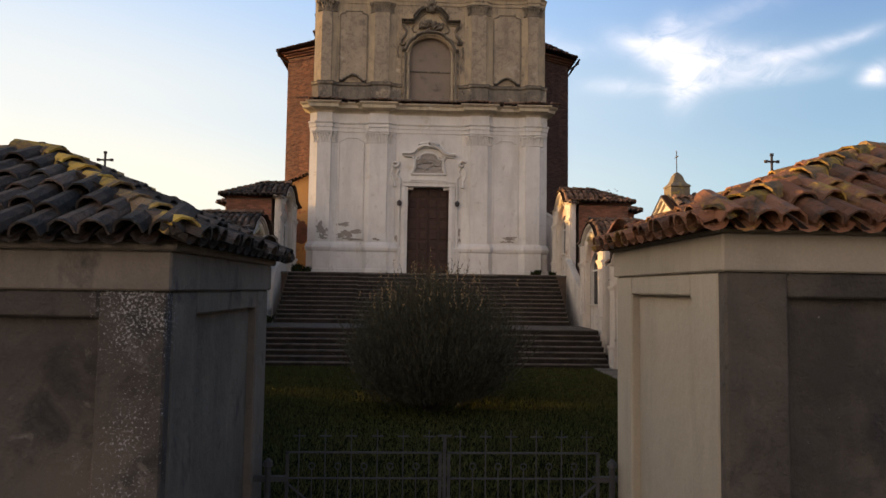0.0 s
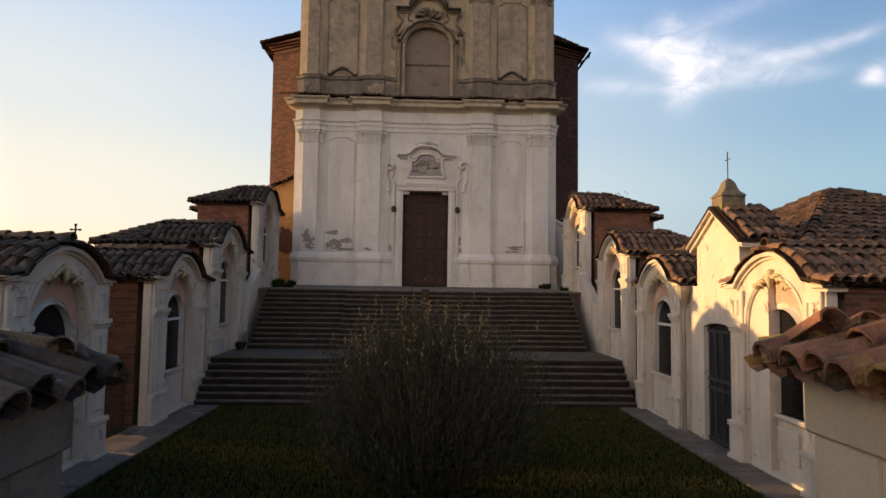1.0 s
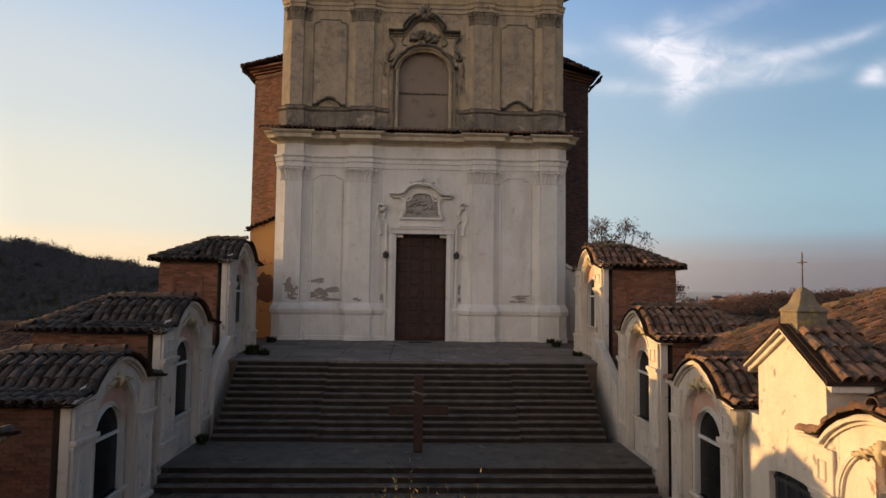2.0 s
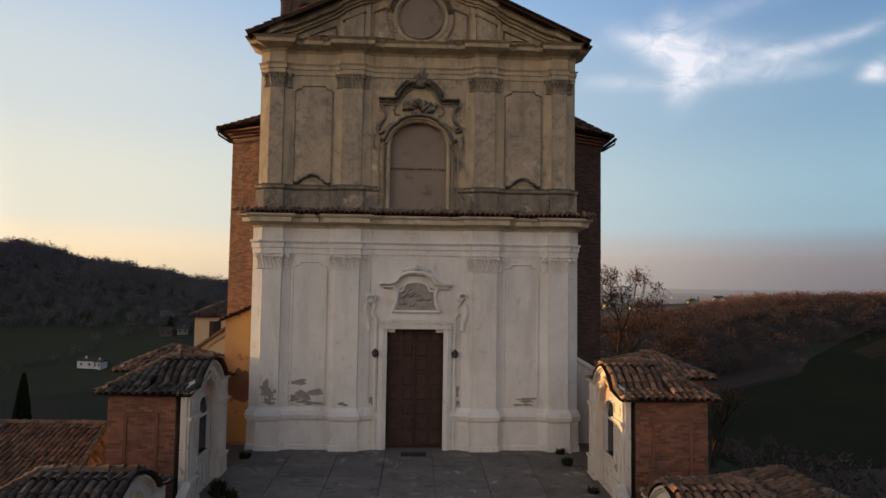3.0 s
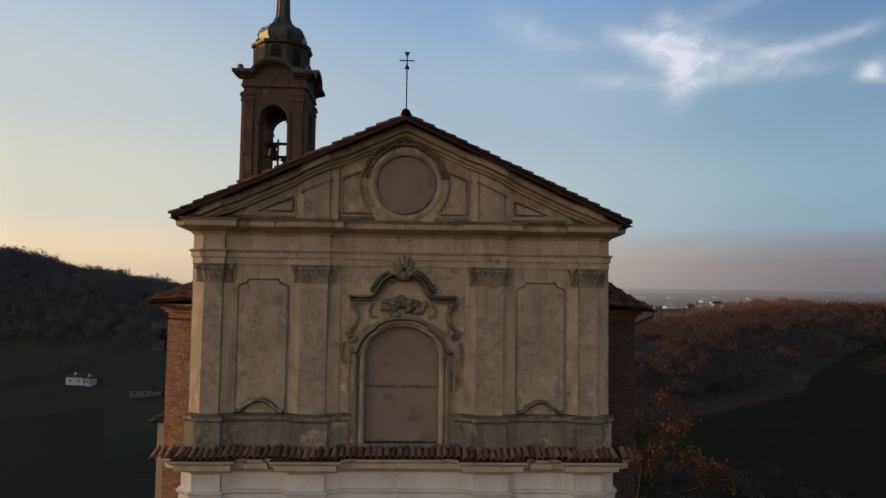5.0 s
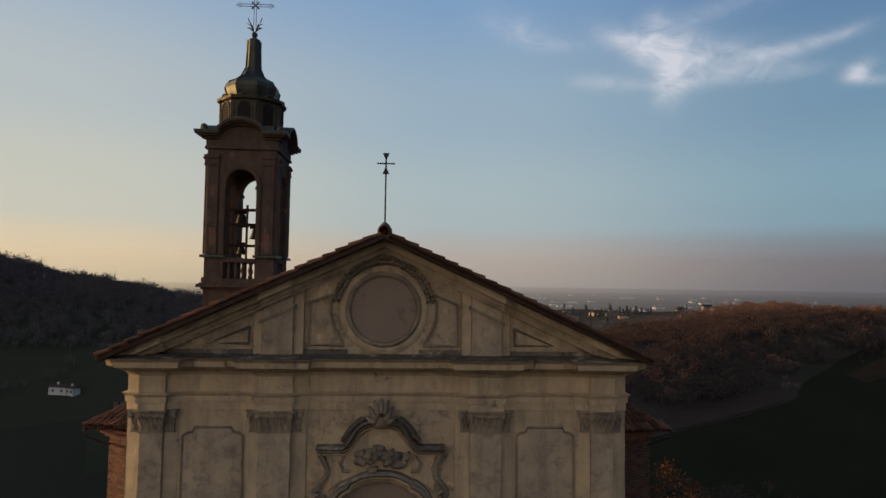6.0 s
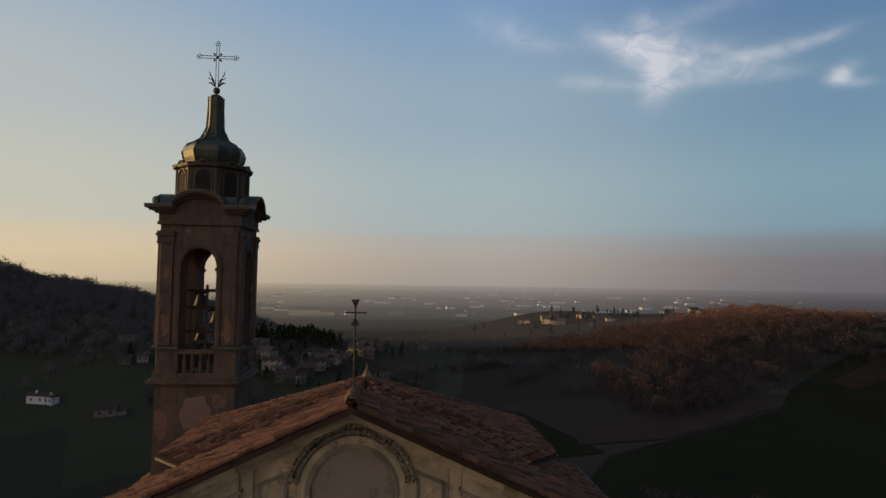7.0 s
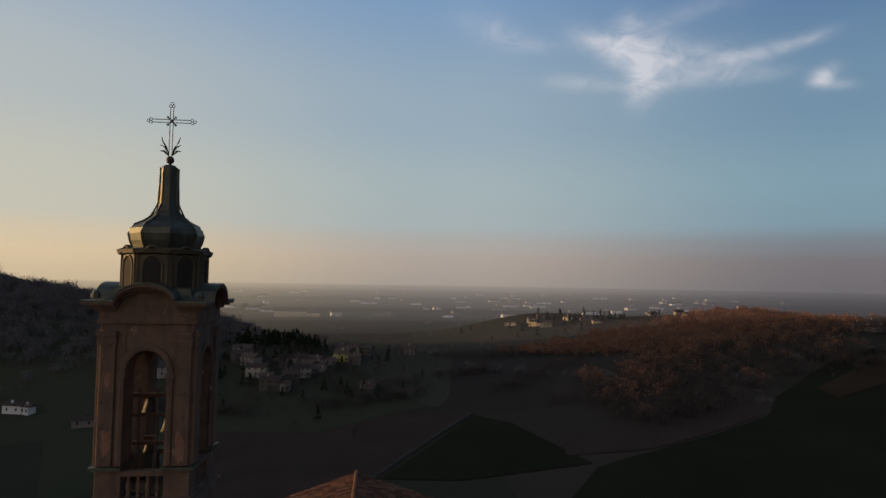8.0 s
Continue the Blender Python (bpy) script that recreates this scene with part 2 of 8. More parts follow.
# beige render, its colour lightened further for the bright sky it faces
BEIGE_RENDER = material("beige_sky_lit_render", (0.41, 0.355, 0.27), (0.33, 0.285, 0.225), 0.9, 0.92, 0.2, fine=60, stain=((0.20, 0.18, 0.15), 1.8, 0.5), spots=[((0.20, 0.18, 0.15), 3.0, 0.66, 0.76)])
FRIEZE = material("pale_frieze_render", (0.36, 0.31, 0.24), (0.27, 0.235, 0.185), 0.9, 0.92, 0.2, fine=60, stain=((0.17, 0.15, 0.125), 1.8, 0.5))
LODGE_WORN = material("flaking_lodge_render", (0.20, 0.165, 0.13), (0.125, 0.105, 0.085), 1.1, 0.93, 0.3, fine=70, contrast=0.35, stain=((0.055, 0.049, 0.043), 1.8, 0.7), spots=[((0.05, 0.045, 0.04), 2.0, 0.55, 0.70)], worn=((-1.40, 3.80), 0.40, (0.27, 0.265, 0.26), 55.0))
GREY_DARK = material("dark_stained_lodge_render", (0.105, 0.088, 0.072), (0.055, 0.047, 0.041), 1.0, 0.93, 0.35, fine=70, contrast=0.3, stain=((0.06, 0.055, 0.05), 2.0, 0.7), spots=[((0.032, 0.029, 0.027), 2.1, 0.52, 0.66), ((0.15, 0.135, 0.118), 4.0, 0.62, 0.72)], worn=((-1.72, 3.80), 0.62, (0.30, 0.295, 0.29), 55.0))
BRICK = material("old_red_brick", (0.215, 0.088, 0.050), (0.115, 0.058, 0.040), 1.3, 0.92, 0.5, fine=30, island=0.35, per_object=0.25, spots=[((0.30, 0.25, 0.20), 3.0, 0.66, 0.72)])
# the old brick darkened to paint the shade on the south-east nave wall
BRICK_SHADE = material("shade_darkened_brick", (0.085, 0.042, 0.030), (0.045, 0.028, 0.023), 1.3, 0.92, 0.5, fine=30, island=0.4, spots=[((0.22, 0.19, 0.16), 1.6, 0.70, 0.73)])
MORTAR = material("lime_mortar", (0.18, 0.13, 0.10), (0.12, 0.085, 0.065), 3, 0.95, 0.4)
YELLOW = material("orange_yellow_plaster", (0.55, 0.30, 0.10), (0.46, 0.24, 0.10), 1.0, 0.9, 0.2, spots=[((0.33, 0.12, 0.06), 1.2, 0.58, 0.62)])
TILE = material("old_clay_tile", (0.255, 0.125, 0.070), (0.135, 0.088, 0.060), 5, 0.9, 0.5, fine=60, per_object=0.45, island=0.45,
                spots=[((0.055, 0.052, 0.043), 4.0, 0.48, 0.64), ((0.22, 0.20, 0.165), 9.0, 0.63, 0.72), ((0.36, 0.22, 0.045), 2.4, 0.65, 0.71)])
# much darker tile, laid on the west chapels and the west lodge
TILE_DARK = material("dark_clay_tile", (0.13, 0.085, 0.062), (0.07, 0.06, 0.05), 5, 0.9, 0.5, fine=60, per_object=0.5, spots=[((0.035, 0.034, 0.031), 4.0, 0.46, 0.62), ((0.16, 0.155, 0.14), 9.0, 0.60, 0.70), ((0.28, 0.18, 0.05), 2.0, 0.66, 0.72)])
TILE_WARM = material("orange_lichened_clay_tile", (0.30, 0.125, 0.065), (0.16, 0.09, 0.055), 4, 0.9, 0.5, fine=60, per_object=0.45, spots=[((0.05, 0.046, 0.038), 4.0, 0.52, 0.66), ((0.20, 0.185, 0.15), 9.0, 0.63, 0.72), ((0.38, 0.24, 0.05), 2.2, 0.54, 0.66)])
TILE_LICHEN = material("yellow_lichened_tile", (0.27, 0.165, 0.075), (0.11, 0.085, 0.06), 5, 0.92, 0.6, fine=60, per_object=0.4, spots=[((0.05, 0.05, 0.04), 4.0, 0.54, 0.62), ((0.50, 0.32, 0.06), 2.4, 0.48, 0.58), ((0.26, 0.25, 0.21), 12.0, 0.66, 0.72)])
TILE_MOSS = material("weathered_ridge_tile", (0.21, 0.115, 0.065), (0.10, 0.075, 0.055), 5, 0.92, 0.6, fine=60, per_object=0.4, spots=[((0.05, 0.048, 0.04), 4.0, 0.50, 0.62), ((0.36, 0.24, 0.06), 2.0, 0.62, 0.68), ((0.20, 0.19, 0.16), 12.0, 0.64, 0.72)])
TILE_RED = material("red_church_tile", (0.185, 0.078, 0.042), (0.085, 0.048, 0.035), 4, 0.92, 0.5, fine=60, island=0.45, spots=[((0.05, 0.042, 0.035), 3.0, 0.50, 0.64), ((0.30, 0.20, 0.12), 7.0, 0.64, 0.70)], spec=0.1)
# channels and roof beds darkened to paint the shade under the cover tiles
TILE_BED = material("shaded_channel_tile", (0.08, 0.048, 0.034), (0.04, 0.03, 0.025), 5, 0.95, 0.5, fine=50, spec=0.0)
# riser stone, about three times darker than the treads on top
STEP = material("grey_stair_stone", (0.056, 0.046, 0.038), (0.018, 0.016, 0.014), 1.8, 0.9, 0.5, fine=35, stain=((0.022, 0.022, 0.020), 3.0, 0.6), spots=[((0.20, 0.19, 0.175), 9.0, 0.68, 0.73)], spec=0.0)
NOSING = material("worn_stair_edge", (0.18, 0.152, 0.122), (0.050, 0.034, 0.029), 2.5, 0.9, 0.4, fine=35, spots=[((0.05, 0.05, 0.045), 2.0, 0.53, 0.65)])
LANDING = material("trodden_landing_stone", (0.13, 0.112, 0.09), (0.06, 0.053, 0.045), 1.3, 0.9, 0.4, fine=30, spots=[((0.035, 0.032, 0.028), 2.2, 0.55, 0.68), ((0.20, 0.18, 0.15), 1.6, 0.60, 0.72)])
PAVE = material("worn_paving", (0.19, 0.165, 0.14), (0.10, 0.088, 0.076), 1.0, 0.9, 0.4, fine=30, per_object=0.12, spots=[((0.07, 0.062, 0.055), 1.6, 0.55, 0.70), ((0.30, 0.275, 0.245), 1.3, 0.58, 0.70), ((0.045, 0.04, 0.036), 6.0, 0.60, 0.68)])
WOOD = material("dark_door_wood", (0.060, 0.030, 0.020), (0.035, 0.019, 0.014), 4, 0.65, 0.3, fine=45, per_object=0.15)
CROSS_WOOD = material("brown_cross_wood", (0.055, 0.028, 0.018), (0.03, 0.016, 0.011), 4, 0.8, 0.3)
IRON = material("dark_iron", (0.045, 0.045, 0.05), (0.07, 0.05, 0.04), 8, 0.6, 0.2, metal=0.4)
GREY_IRON = material("grey_painted_iron", (0.062, 0.064, 0.066), (0.038, 0.038, 0.040), 9, 0.7, 0.2, spec=0.15)
BLUE_IRON = material("blue_black_sheet_iron", (0.020, 0.023, 0.030), (0.012, 0.013, 0.017), 6, 0.6, 0.2)
DARK = material("dark_interior", (0.03, 0.027, 0.025), (0.02, 0.018, 0.016), 2, 0.95, 0.0)
COPPER = material("weathered_copper_sheet", (0.085, 0.088, 0.066), (0.038, 0.042, 0.036), 2.2, 0.52, 0.2, metal=0.65, stain=((0.11, 0.15, 0.125), 2.5, 0.45))
GILT = material("tarnished_lantern_sheet", (0.085, 0.066, 0.036), (0.042, 0.036, 0.025), 2.0, 0.6, 0.2, metal=0.25, stain=((0.04, 0.038, 0.035), 3, 0.6))
TOWER = material("tower_stucco", (0.130, 0.080, 0.055), (0.068, 0.048, 0.038), 1.4, 0.92, 0.4, stain=((0.030, 0.026, 0.023), 2.0, 0.7), spots=[((0.15, 0.055, 0.032), 1.0, 0.645, 0.68), ((0.035, 0.03, 0.027), 3.5, 0.58, 0.70), ((0.20, 0.135, 0.095), 0.9, 0.66, 0.70)])
TOWER_PATCH = material("pale_plaster_repair", (0.21, 0.135, 0.10), (0.15, 0.10, 0.078), 1.2, 0.92, 0.2, spots=[((0.10, 0.05, 0.035), 2.0, 0.62, 0.74)])
TOWER_RED = material("exposed_brick_patch", (0.17, 0.06, 0.035), (0.20, 0.14, 0.105), 5.0, 0.92, 0.5)
BRONZE = material("blackened_bronze", (0.030, 0.026, 0.020), (0.018, 0.017, 0.015), 6, 0.6, 0.2, metal=0.3)
GRASS = material("winter_grass", (0.010, 0.013, 0.005), (0.016, 0.015, 0.007), 1.5, 0.95, 0.6, fine=60, spec=0.0)
TWIG = material("olive_grey_twigs", (0.076, 0.074, 0.050), (0.048, 0.046, 0.032), 5, 0.9, 0.1, island=0.4, spec=0.0)
TWIG_TIP = material("dry_seed_heads", (0.32, 0.22, 0.12), (0.22, 0.16, 0.09), 6, 0.9, 0.1, island=0.4, spec=0.0)
TWIG_PALE = material("pale_dry_stems", (0.115, 0.098, 0.058), (0.075, 0.063, 0.040), 6, 0.9, 0.1, island=0.4, spec=0.0)
BLADE = material("grass_blades", (0.050, 0.062, 0.020), (0.072, 0.066, 0.026), 1.2, 0.9, 0.0, island=0.5, spec=0.0)
BARK = material("dark_bark", (0.05, 0.04, 0.032), (0.03, 0.025, 0.02), 8, 0.95, 0.5, spec=0.0)
GLASS = material("dark_window_glass", (0.006, 0.006, 0.008), (0.010, 0.010, 0.011), 2, 0.25, 0.0, spec=0.2)


# ---- mesh helpers ----
class Solid:
    """Collects vertices and faces of one mesh."""

    def __init__(self):
        self.v, self.f = [], []

    def add(self, verts, faces):
        n = len(self.v)
        self.v += [tuple(p) for p in verts]
        self.f += [tuple(i + n for i in f) for f in faces]
        return self

    def box(self, x0, x1, y0, y1, z0, z1):
        return self.add([(x0, y0, z0), (x1, y0, z0), (x1, y1, z0), (x0, y1, z0), (x0, y0, z1), (x1, y0, z1), (x1, y1, z1), (x0, y1, z1)],
                        [(0, 3, 2, 1), (4, 5, 6, 7), (0, 1, 5, 4), (1, 2, 6, 5), (2, 3, 7, 6), (3, 0, 4, 7)])

    def loft(self, rings, closed=True, caps=True):
        """Rings of equal length, each a loop of points."""
        n = len(rings[0])
        base = len(self.v)
        for r in rings:
            self.v += [tuple(p) for p in r]
        for k in range(len(rings) - 1):
            for i in range(n if closed else n - 1):
                j = (i + 1) % n
                self.f.append((base + k * n + i, base + k * n + j, base + (k + 1) * n + j, base + (k + 1) * n + i))
        if caps and closed:
            self.f.append(tuple(base + i for i in reversed(range(n))))
            self.f.append(tuple(base + (len(rings) - 1) * n + i for i in range(n)))
        return self

    def lathe(self, cx, cy, profile, sides=16, turn=0.0):
        """Profile of (radius, z), turned round an upright axis."""
        return self.loft([[(cx + r * math.cos(turn + 2 * math.pi * i / sides), cy + r * math.sin(turn + 2 * math.pi * i / sides), z) for i in range(sides)] for r, z in profile])

    def tube(self, pts, r, sides=6):
        """A round bar along points; r: one radius or one for each point."""
        pts = [Vector(p) for p in pts]
        rs = r if isinstance(r, (list, tuple)) else [r] * len(pts)
        rings = []
        for i, p in enumerate(pts):
            d = (pts[min(i + 1, len(pts) - 1)] - pts[max(i - 1, 0)]).normalized()
            a = d.orthogonal().normalized() if abs(d.z) > 0.9 else d.cross(Vector((0, 0, 1))).normalized()
            b = d.cross(a)
            rings.append([p + (a * math.cos(2 * math.pi * k / sides) + b * math.sin(2 * math.pi * k / sides)) * rs[i] for k in range(sides)])
        return self.loft(rings)

    def ribbon(self, xs, lo, hi, d0, d1, put):
        """A solid between two curves over xs, from depth d0 to d1; put(x, d, z) places a point."""
        rings = []
        for x in xs:
            a, b = lo(x), hi(x)
            rings.append([put(x, d0, a), put(x, d1, a), put(x, d1, b), put(x, d0, b)])
        return self.loft(rings)

    def mesh(self, name, mat, origin=(0, 0, 0), smooth=False):
        me = bpy.data.meshes.new(name)
        o = Vector(origin)
        me.from_pydata([tuple(Vector(p) - o) for p in self.v], [], self.f)
        me.materials.append(mat)
        bm = bmesh.new()
        bm.from_mesh(me)
        bmesh.ops.recalc_face_normals(bm, faces=bm.faces)
        bm.to_mesh(me)
        bm.free()
        if smooth:
            me.polygons.foreach_set("use_smooth", [True] * len(me.polygons))
        return me


def thing(name, at, label, category, group="", kind=""):
    ob = new(name)
    ob.location = at
    ob.empty_display_size = 0.2
    return tagged(ob, label, category, group, kind)


def base_of(ob):
    p = Vector((0, 0, 0))
    while ob:
        p += ob.location
        ob = ob.parent
    return p


def part(name, solid, mat, parent, label="", smooth=False, bevel=0.0, kind=""):
    """One mesh under a thing or a part; the solid is given in world places."""
    ob = new(name, solid.mesh(name, mat, base_of(parent), smooth))
    ob.parent = parent
    if bevel:
        b = ob.modifiers.new("bevel", "BEVEL")
        b.width, b.segments, b.limit_method, b.angle_limit = bevel, 1, "ANGLE", radians(50)
    return tagged(ob, label, kind=kind)


def single(name, solid, mat, at, label, category, group="", kind="", smooth=False, bevel=0.0):
    """A thing that is one mesh."""
    ob = new(name, solid.mesh(name, mat, at, smooth))
    ob.location = at
    if bevel:
        b = ob.modifiers.new("bevel", "BEVEL")
        b.width, b.segments, b.limit_method, b.angle_limit = bevel, 1, "ANGLE", radians(50)
    return tagged(ob, label, category, group, kind)


def lin(a, b, n):
    return [a + (b - a) * i / n for i in range(n + 1)]


# ---- clay tiles ----
def tile_mesh(name, r, length, mat, up=True, taper=0.78, thick=0.016):
    """A barrel tile that lies along +y (up the slope), its foot at the origin; the lower end is the wider one of a cover."""
    s = Solid()
    rings = []
    n = 5
    for y, k in ((0.0, 1.0), (length, taper)):
        outer = [(r * k * math.cos(math.pi * i / n), y, r * k * math.sin(math.pi * i / n) * (1 if up else -0.8)) for i in range(n + 1)]
        inner = [((r - thick) * k * math.cos(math.pi * i / n), y, (r - thick) * k * math.sin(math.pi * i / n) * (1 if up else -0.8)) for i in reversed(range(n + 1))]
        rings.append(outer + inner)
    s.loft(rings)
    return s.mesh(name, mat)


TILE_MESH = [tile_mesh("tile", 0.105, 0.46, TILE), tile_mesh("tile", 0.112, 0.44, TILE, taper=0.8), tile_mesh("tile", 0.10, 0.47, TILE, taper=0.75)]
RIDGE_MESH = [tile_mesh("ridge_tile", 0.14, 0.48, TILE_MOSS), tile_mesh("ridge_tile", 0.13, 0.46, TILE_MOSS)]
TILE_DARK_MESH = [tile_mesh("tile", 0.105, 0.46, TILE_DARK), tile_mesh("tile", 0.112, 0.44, TILE_DARK, taper=0.8), tile_mesh("tile", 0.10, 0.47, TILE_DARK, taper=0.75)]
TILE_WARM_MESH = [tile_mesh("tile", 0.105, 0.46, TILE_WARM), tile_mesh("tile", 0.112, 0.44, TILE_WARM, taper=0.8), tile_mesh("tile", 0.10, 0.47, TILE_WARM, taper=0.75)]
RIDGE_SMALL = [tile_mesh("ridge_tile", 0.115, 0.36, TILE_LICHEN), tile_mesh("ridge_tile", 0.108, 0.35, TILE_LICHEN)]
RIDGE_RED = [tile_mesh("ridge_tile", 0.12, 0.48, TILE_RED), tile_mesh("ridge_tile", 0.115, 0.46, TILE_RED)]
tile_rng = random.Random(5)


def inside(poly, x, y):
    hit = False
    for i in range(len(poly)):
        (x0, y0), (x1, y1) = poly[i], poly[i - 1]
        if (y0 > y) != (y1 > y) and x < (x1 - x0) * (y - y0) / (y1 - y0) + x0:
            hit = not hit
    return hit


def slope_frame(o, e, up):
    """The frame of a roof plane: o a corner, e a point along the eave, up a point up the slope."""
    o, e, up = Vector(o), Vector(e), Vector(up)
    u = (e - o).normalized()
    v = (up - o) - u * (up - o).dot(u)
    v.normalize()
    return o, u, v, u.cross(v)


def tile_slope(parent, corners, pitch=0.23, run=0.34, single_tiles=True, joined_mat=TILE, jitter=1.0, size=1.0, data=None, bed_mat=None):
    """Covers a roof plane (corners in world places, the first two along the eave, seen from outside counter-clockwise) with
    barrel tiles: channels in one mesh, covers each an object of its own or joined."""
    o, u, v, n = slope_frame(corners[0], corners[1], corners[-1])
    poly = [((Vector(c) - o).dot(u), (Vector(c) - o).dot(v)) for c in corners]
    umin, umax = min(p[0] for p in poly), max(p[0] for p in poly)
    vmax = max(p[1] for p in poly)
    base = base_of(parent)
    bed, joined, count = Solid(), Solid(), 0
    cols = max(1, round((umax - umin) / pitch))
    step = (umax - umin) / cols
    for c in range(cols):
        uc = umin + (c + 0.5) * step
        vals = [vv for vv in lin(0, vmax, 60) if inside(poly, uc, vv)]
        if len(vals) < 2:
            continue
        v0, v1 = min(vals), max(vals)
        # the channel under the covers
        p0, p1 = o + u * (uc - step * 0.55) + v * (v0 - 0.05), o + u * (uc - step * 0.55) + v * v1
        rings = []
        for p in (p0, p1):
            rings.append([p + u * (0.10 * size * math.cos(a)) - n * (0.075 * size * math.sin(a) - 0.03) for a in lin(0, math.pi, 4)])
        bed.loft(rings, closed=False)
        rows = max(1, round((v1 - v0) / run))
        for k in range(rows):
            vv = v0 - 0.06 + k * (v1 - v0) / rows
            ju, jn = tile_rng.uniform(-0.012, 0.012) * jitter, tile_rng.uniform(-0.006, 0.012) * jitter
            rot = tile_rng.uniform(-0.05, 0.05) * jitter
            pos = o + u * (uc + ju) + v * (vv + tile_rng.uniform(-0.02, 0.02) * jitter) + n * (0.03 + jn)
            uu = (u * math.cos(rot) + v * math.sin(rot)).normalized()
            ww = (n + v * 0.075).normalized()
            vv2 = ww.cross(uu).normalized()
            m = Matrix((uu, vv2, uu.cross(vv2))).transposed().to_4x4() @ Matrix.Diagonal((size, 0.5 + 0.5 * size, size, 1))
            if single_tiles:
                ob = new("tile", tile_rng.choice(data or TILE_MESH))
                ob.parent = parent
                m.translation = pos - base
                ob.matrix_basis = m
            else:
                m.translation = pos
                src = TILE_MESH[count % 3]
                joined.add([m @ vert.co for vert in src.vertices], [tuple(p.vertices) for p in src.polygons])
            count += 1
    if bed.v:
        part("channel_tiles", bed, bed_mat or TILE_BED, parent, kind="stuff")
    if joined.v:
        part("cover_tiles", joined, joined_mat, parent, kind="stuff")


def ridge_line(parent, a, b, spacing=0.36, data=None, lift=0.03):
    """A row of wide tiles along a ridge or hip, from its foot a to its head b."""
    a, b = Vector(a), Vector(b)
    d = (b - a)
    count = max(1, round(d.length / spacing))
    d.normalize()
    side = d.cross(Vector((0, 0, 1))).normalized()
    up = side.cross(d)
    base = base_of(parent)
    for k in range(count):
        p = a + (b - a) * (k / count) + up * (lift + tile_rng.uniform(0, 0.012))
        tilt = up + d * 0.06 + side * tile_rng.uniform(-0.05, 0.05)
        w = tilt.normalized()
        uu = d.cross(w).normalized()
        vv = w.cross(uu)
        m = Matrix((uu, vv, w)).transposed().to_4x4()
        m.translation = p - base
        ob = new("ridge_tile", tile_rng.choice(data or RIDGE_MESH))
        ob.parent = parent
        ob.matrix_basis = m


# ---- ground ----
def smooth(a, b, x):
    t = np.clip((x - a) / (b - a), 0, 1)
    return t * t * (3 - 2 * t)


def land(x, y):
    """Height of the land: the church hill, the wooded ridges west of it, the hills across the valley and the plain."""
    x, y = np.asarray(x, float), np.asarray(y, float)
    d = np.hypot(x, y)
    floor = -46 - 6 * smooth(500, 1400, d) + 62 * smooth(1500, 4900, d) ** 1.3
    floor = floor + 4 * np.sin(x / 130 + 1) * np.sin(y / 170) * smooth(80, 300, d) * (1 - smooth(900, 1600, d))
    z = floor + 81.5 * np.exp(-((x + 420) / 365) ** 2 - ((y - 520 + 0.10 * (x + 300)) / 135) ** 2) * (1 + 0.03 * np.sin(x / 31) + 0.02 * np.sin(x / 13))
    z = z + 46 * np.exp(-((x - 360) / 200) ** 2 - ((y - 450) / 200) ** 2)
    z = z + 38 * np.exp(-((x - 430) / 230) ** 2 - ((y - 780) / 170) ** 2)
    z = z + 30 * np.exp(-((x - 230) / 120) ** 2 - ((y - 950) / 130) ** 2)
    # unseen evening-side high ground, added to shade the valley; saddle aligned with the church
    west = 105 + 70 * smooth(200, 420, y) + 30 * smooth(60, -160, y)
    z = z + west * np.exp(-((x + 800) / 170) ** 2) * smooth(-900, -500, y) * (1 - smooth(900, 1200, y))
    near = np.hypot(np.maximum(np.abs(x - 0.4) - 13, 0), np.maximum(np.maximum(-30 - y, y - 64), 0))
    k = np.exp(-(near / 62) ** 1.5)
    return z * (1 - k)


def build_ground():
    s = Solid()
    radii = [4, 8, 12] + list(np.geomspace(14, 4850, 210))
    A = 480
    pts = []
    for r in radii:
        for k in range(A):
            a = 2 * math.pi * k / A
            pts.append((r * math.cos(a), 20 + r * math.sin(a)))
    pts = np.array(pts)
    z = land(pts[:, 0], pts[:, 1])
    z = np.where(np.hypot(pts[:, 0], pts[:, 1] - 20) < 15, np.minimum(z, 0), z) - 0.03
    s.v = [(0, 20, -0.03)] + [(float(p[0]), float(p[1]), float(h)) for p, h in zip(pts, z)]
    s.f = [(0, 1 + k, 1 + (k + 1) % A) for k in range(A)]
    for i in range(len(radii) - 1):
        for k in range(A):
            s.f.append((1 + i * A + k, 1 + (i + 1) * A + k, 1 + (i + 1) * A + (k + 1) % A, 1 + i * A + (k + 1) % A))
    single("ground", s, LAND, (0, 0, 0), "dark winter fields and meadows over hills and plain", "ground", kind="structure", smooth=True)


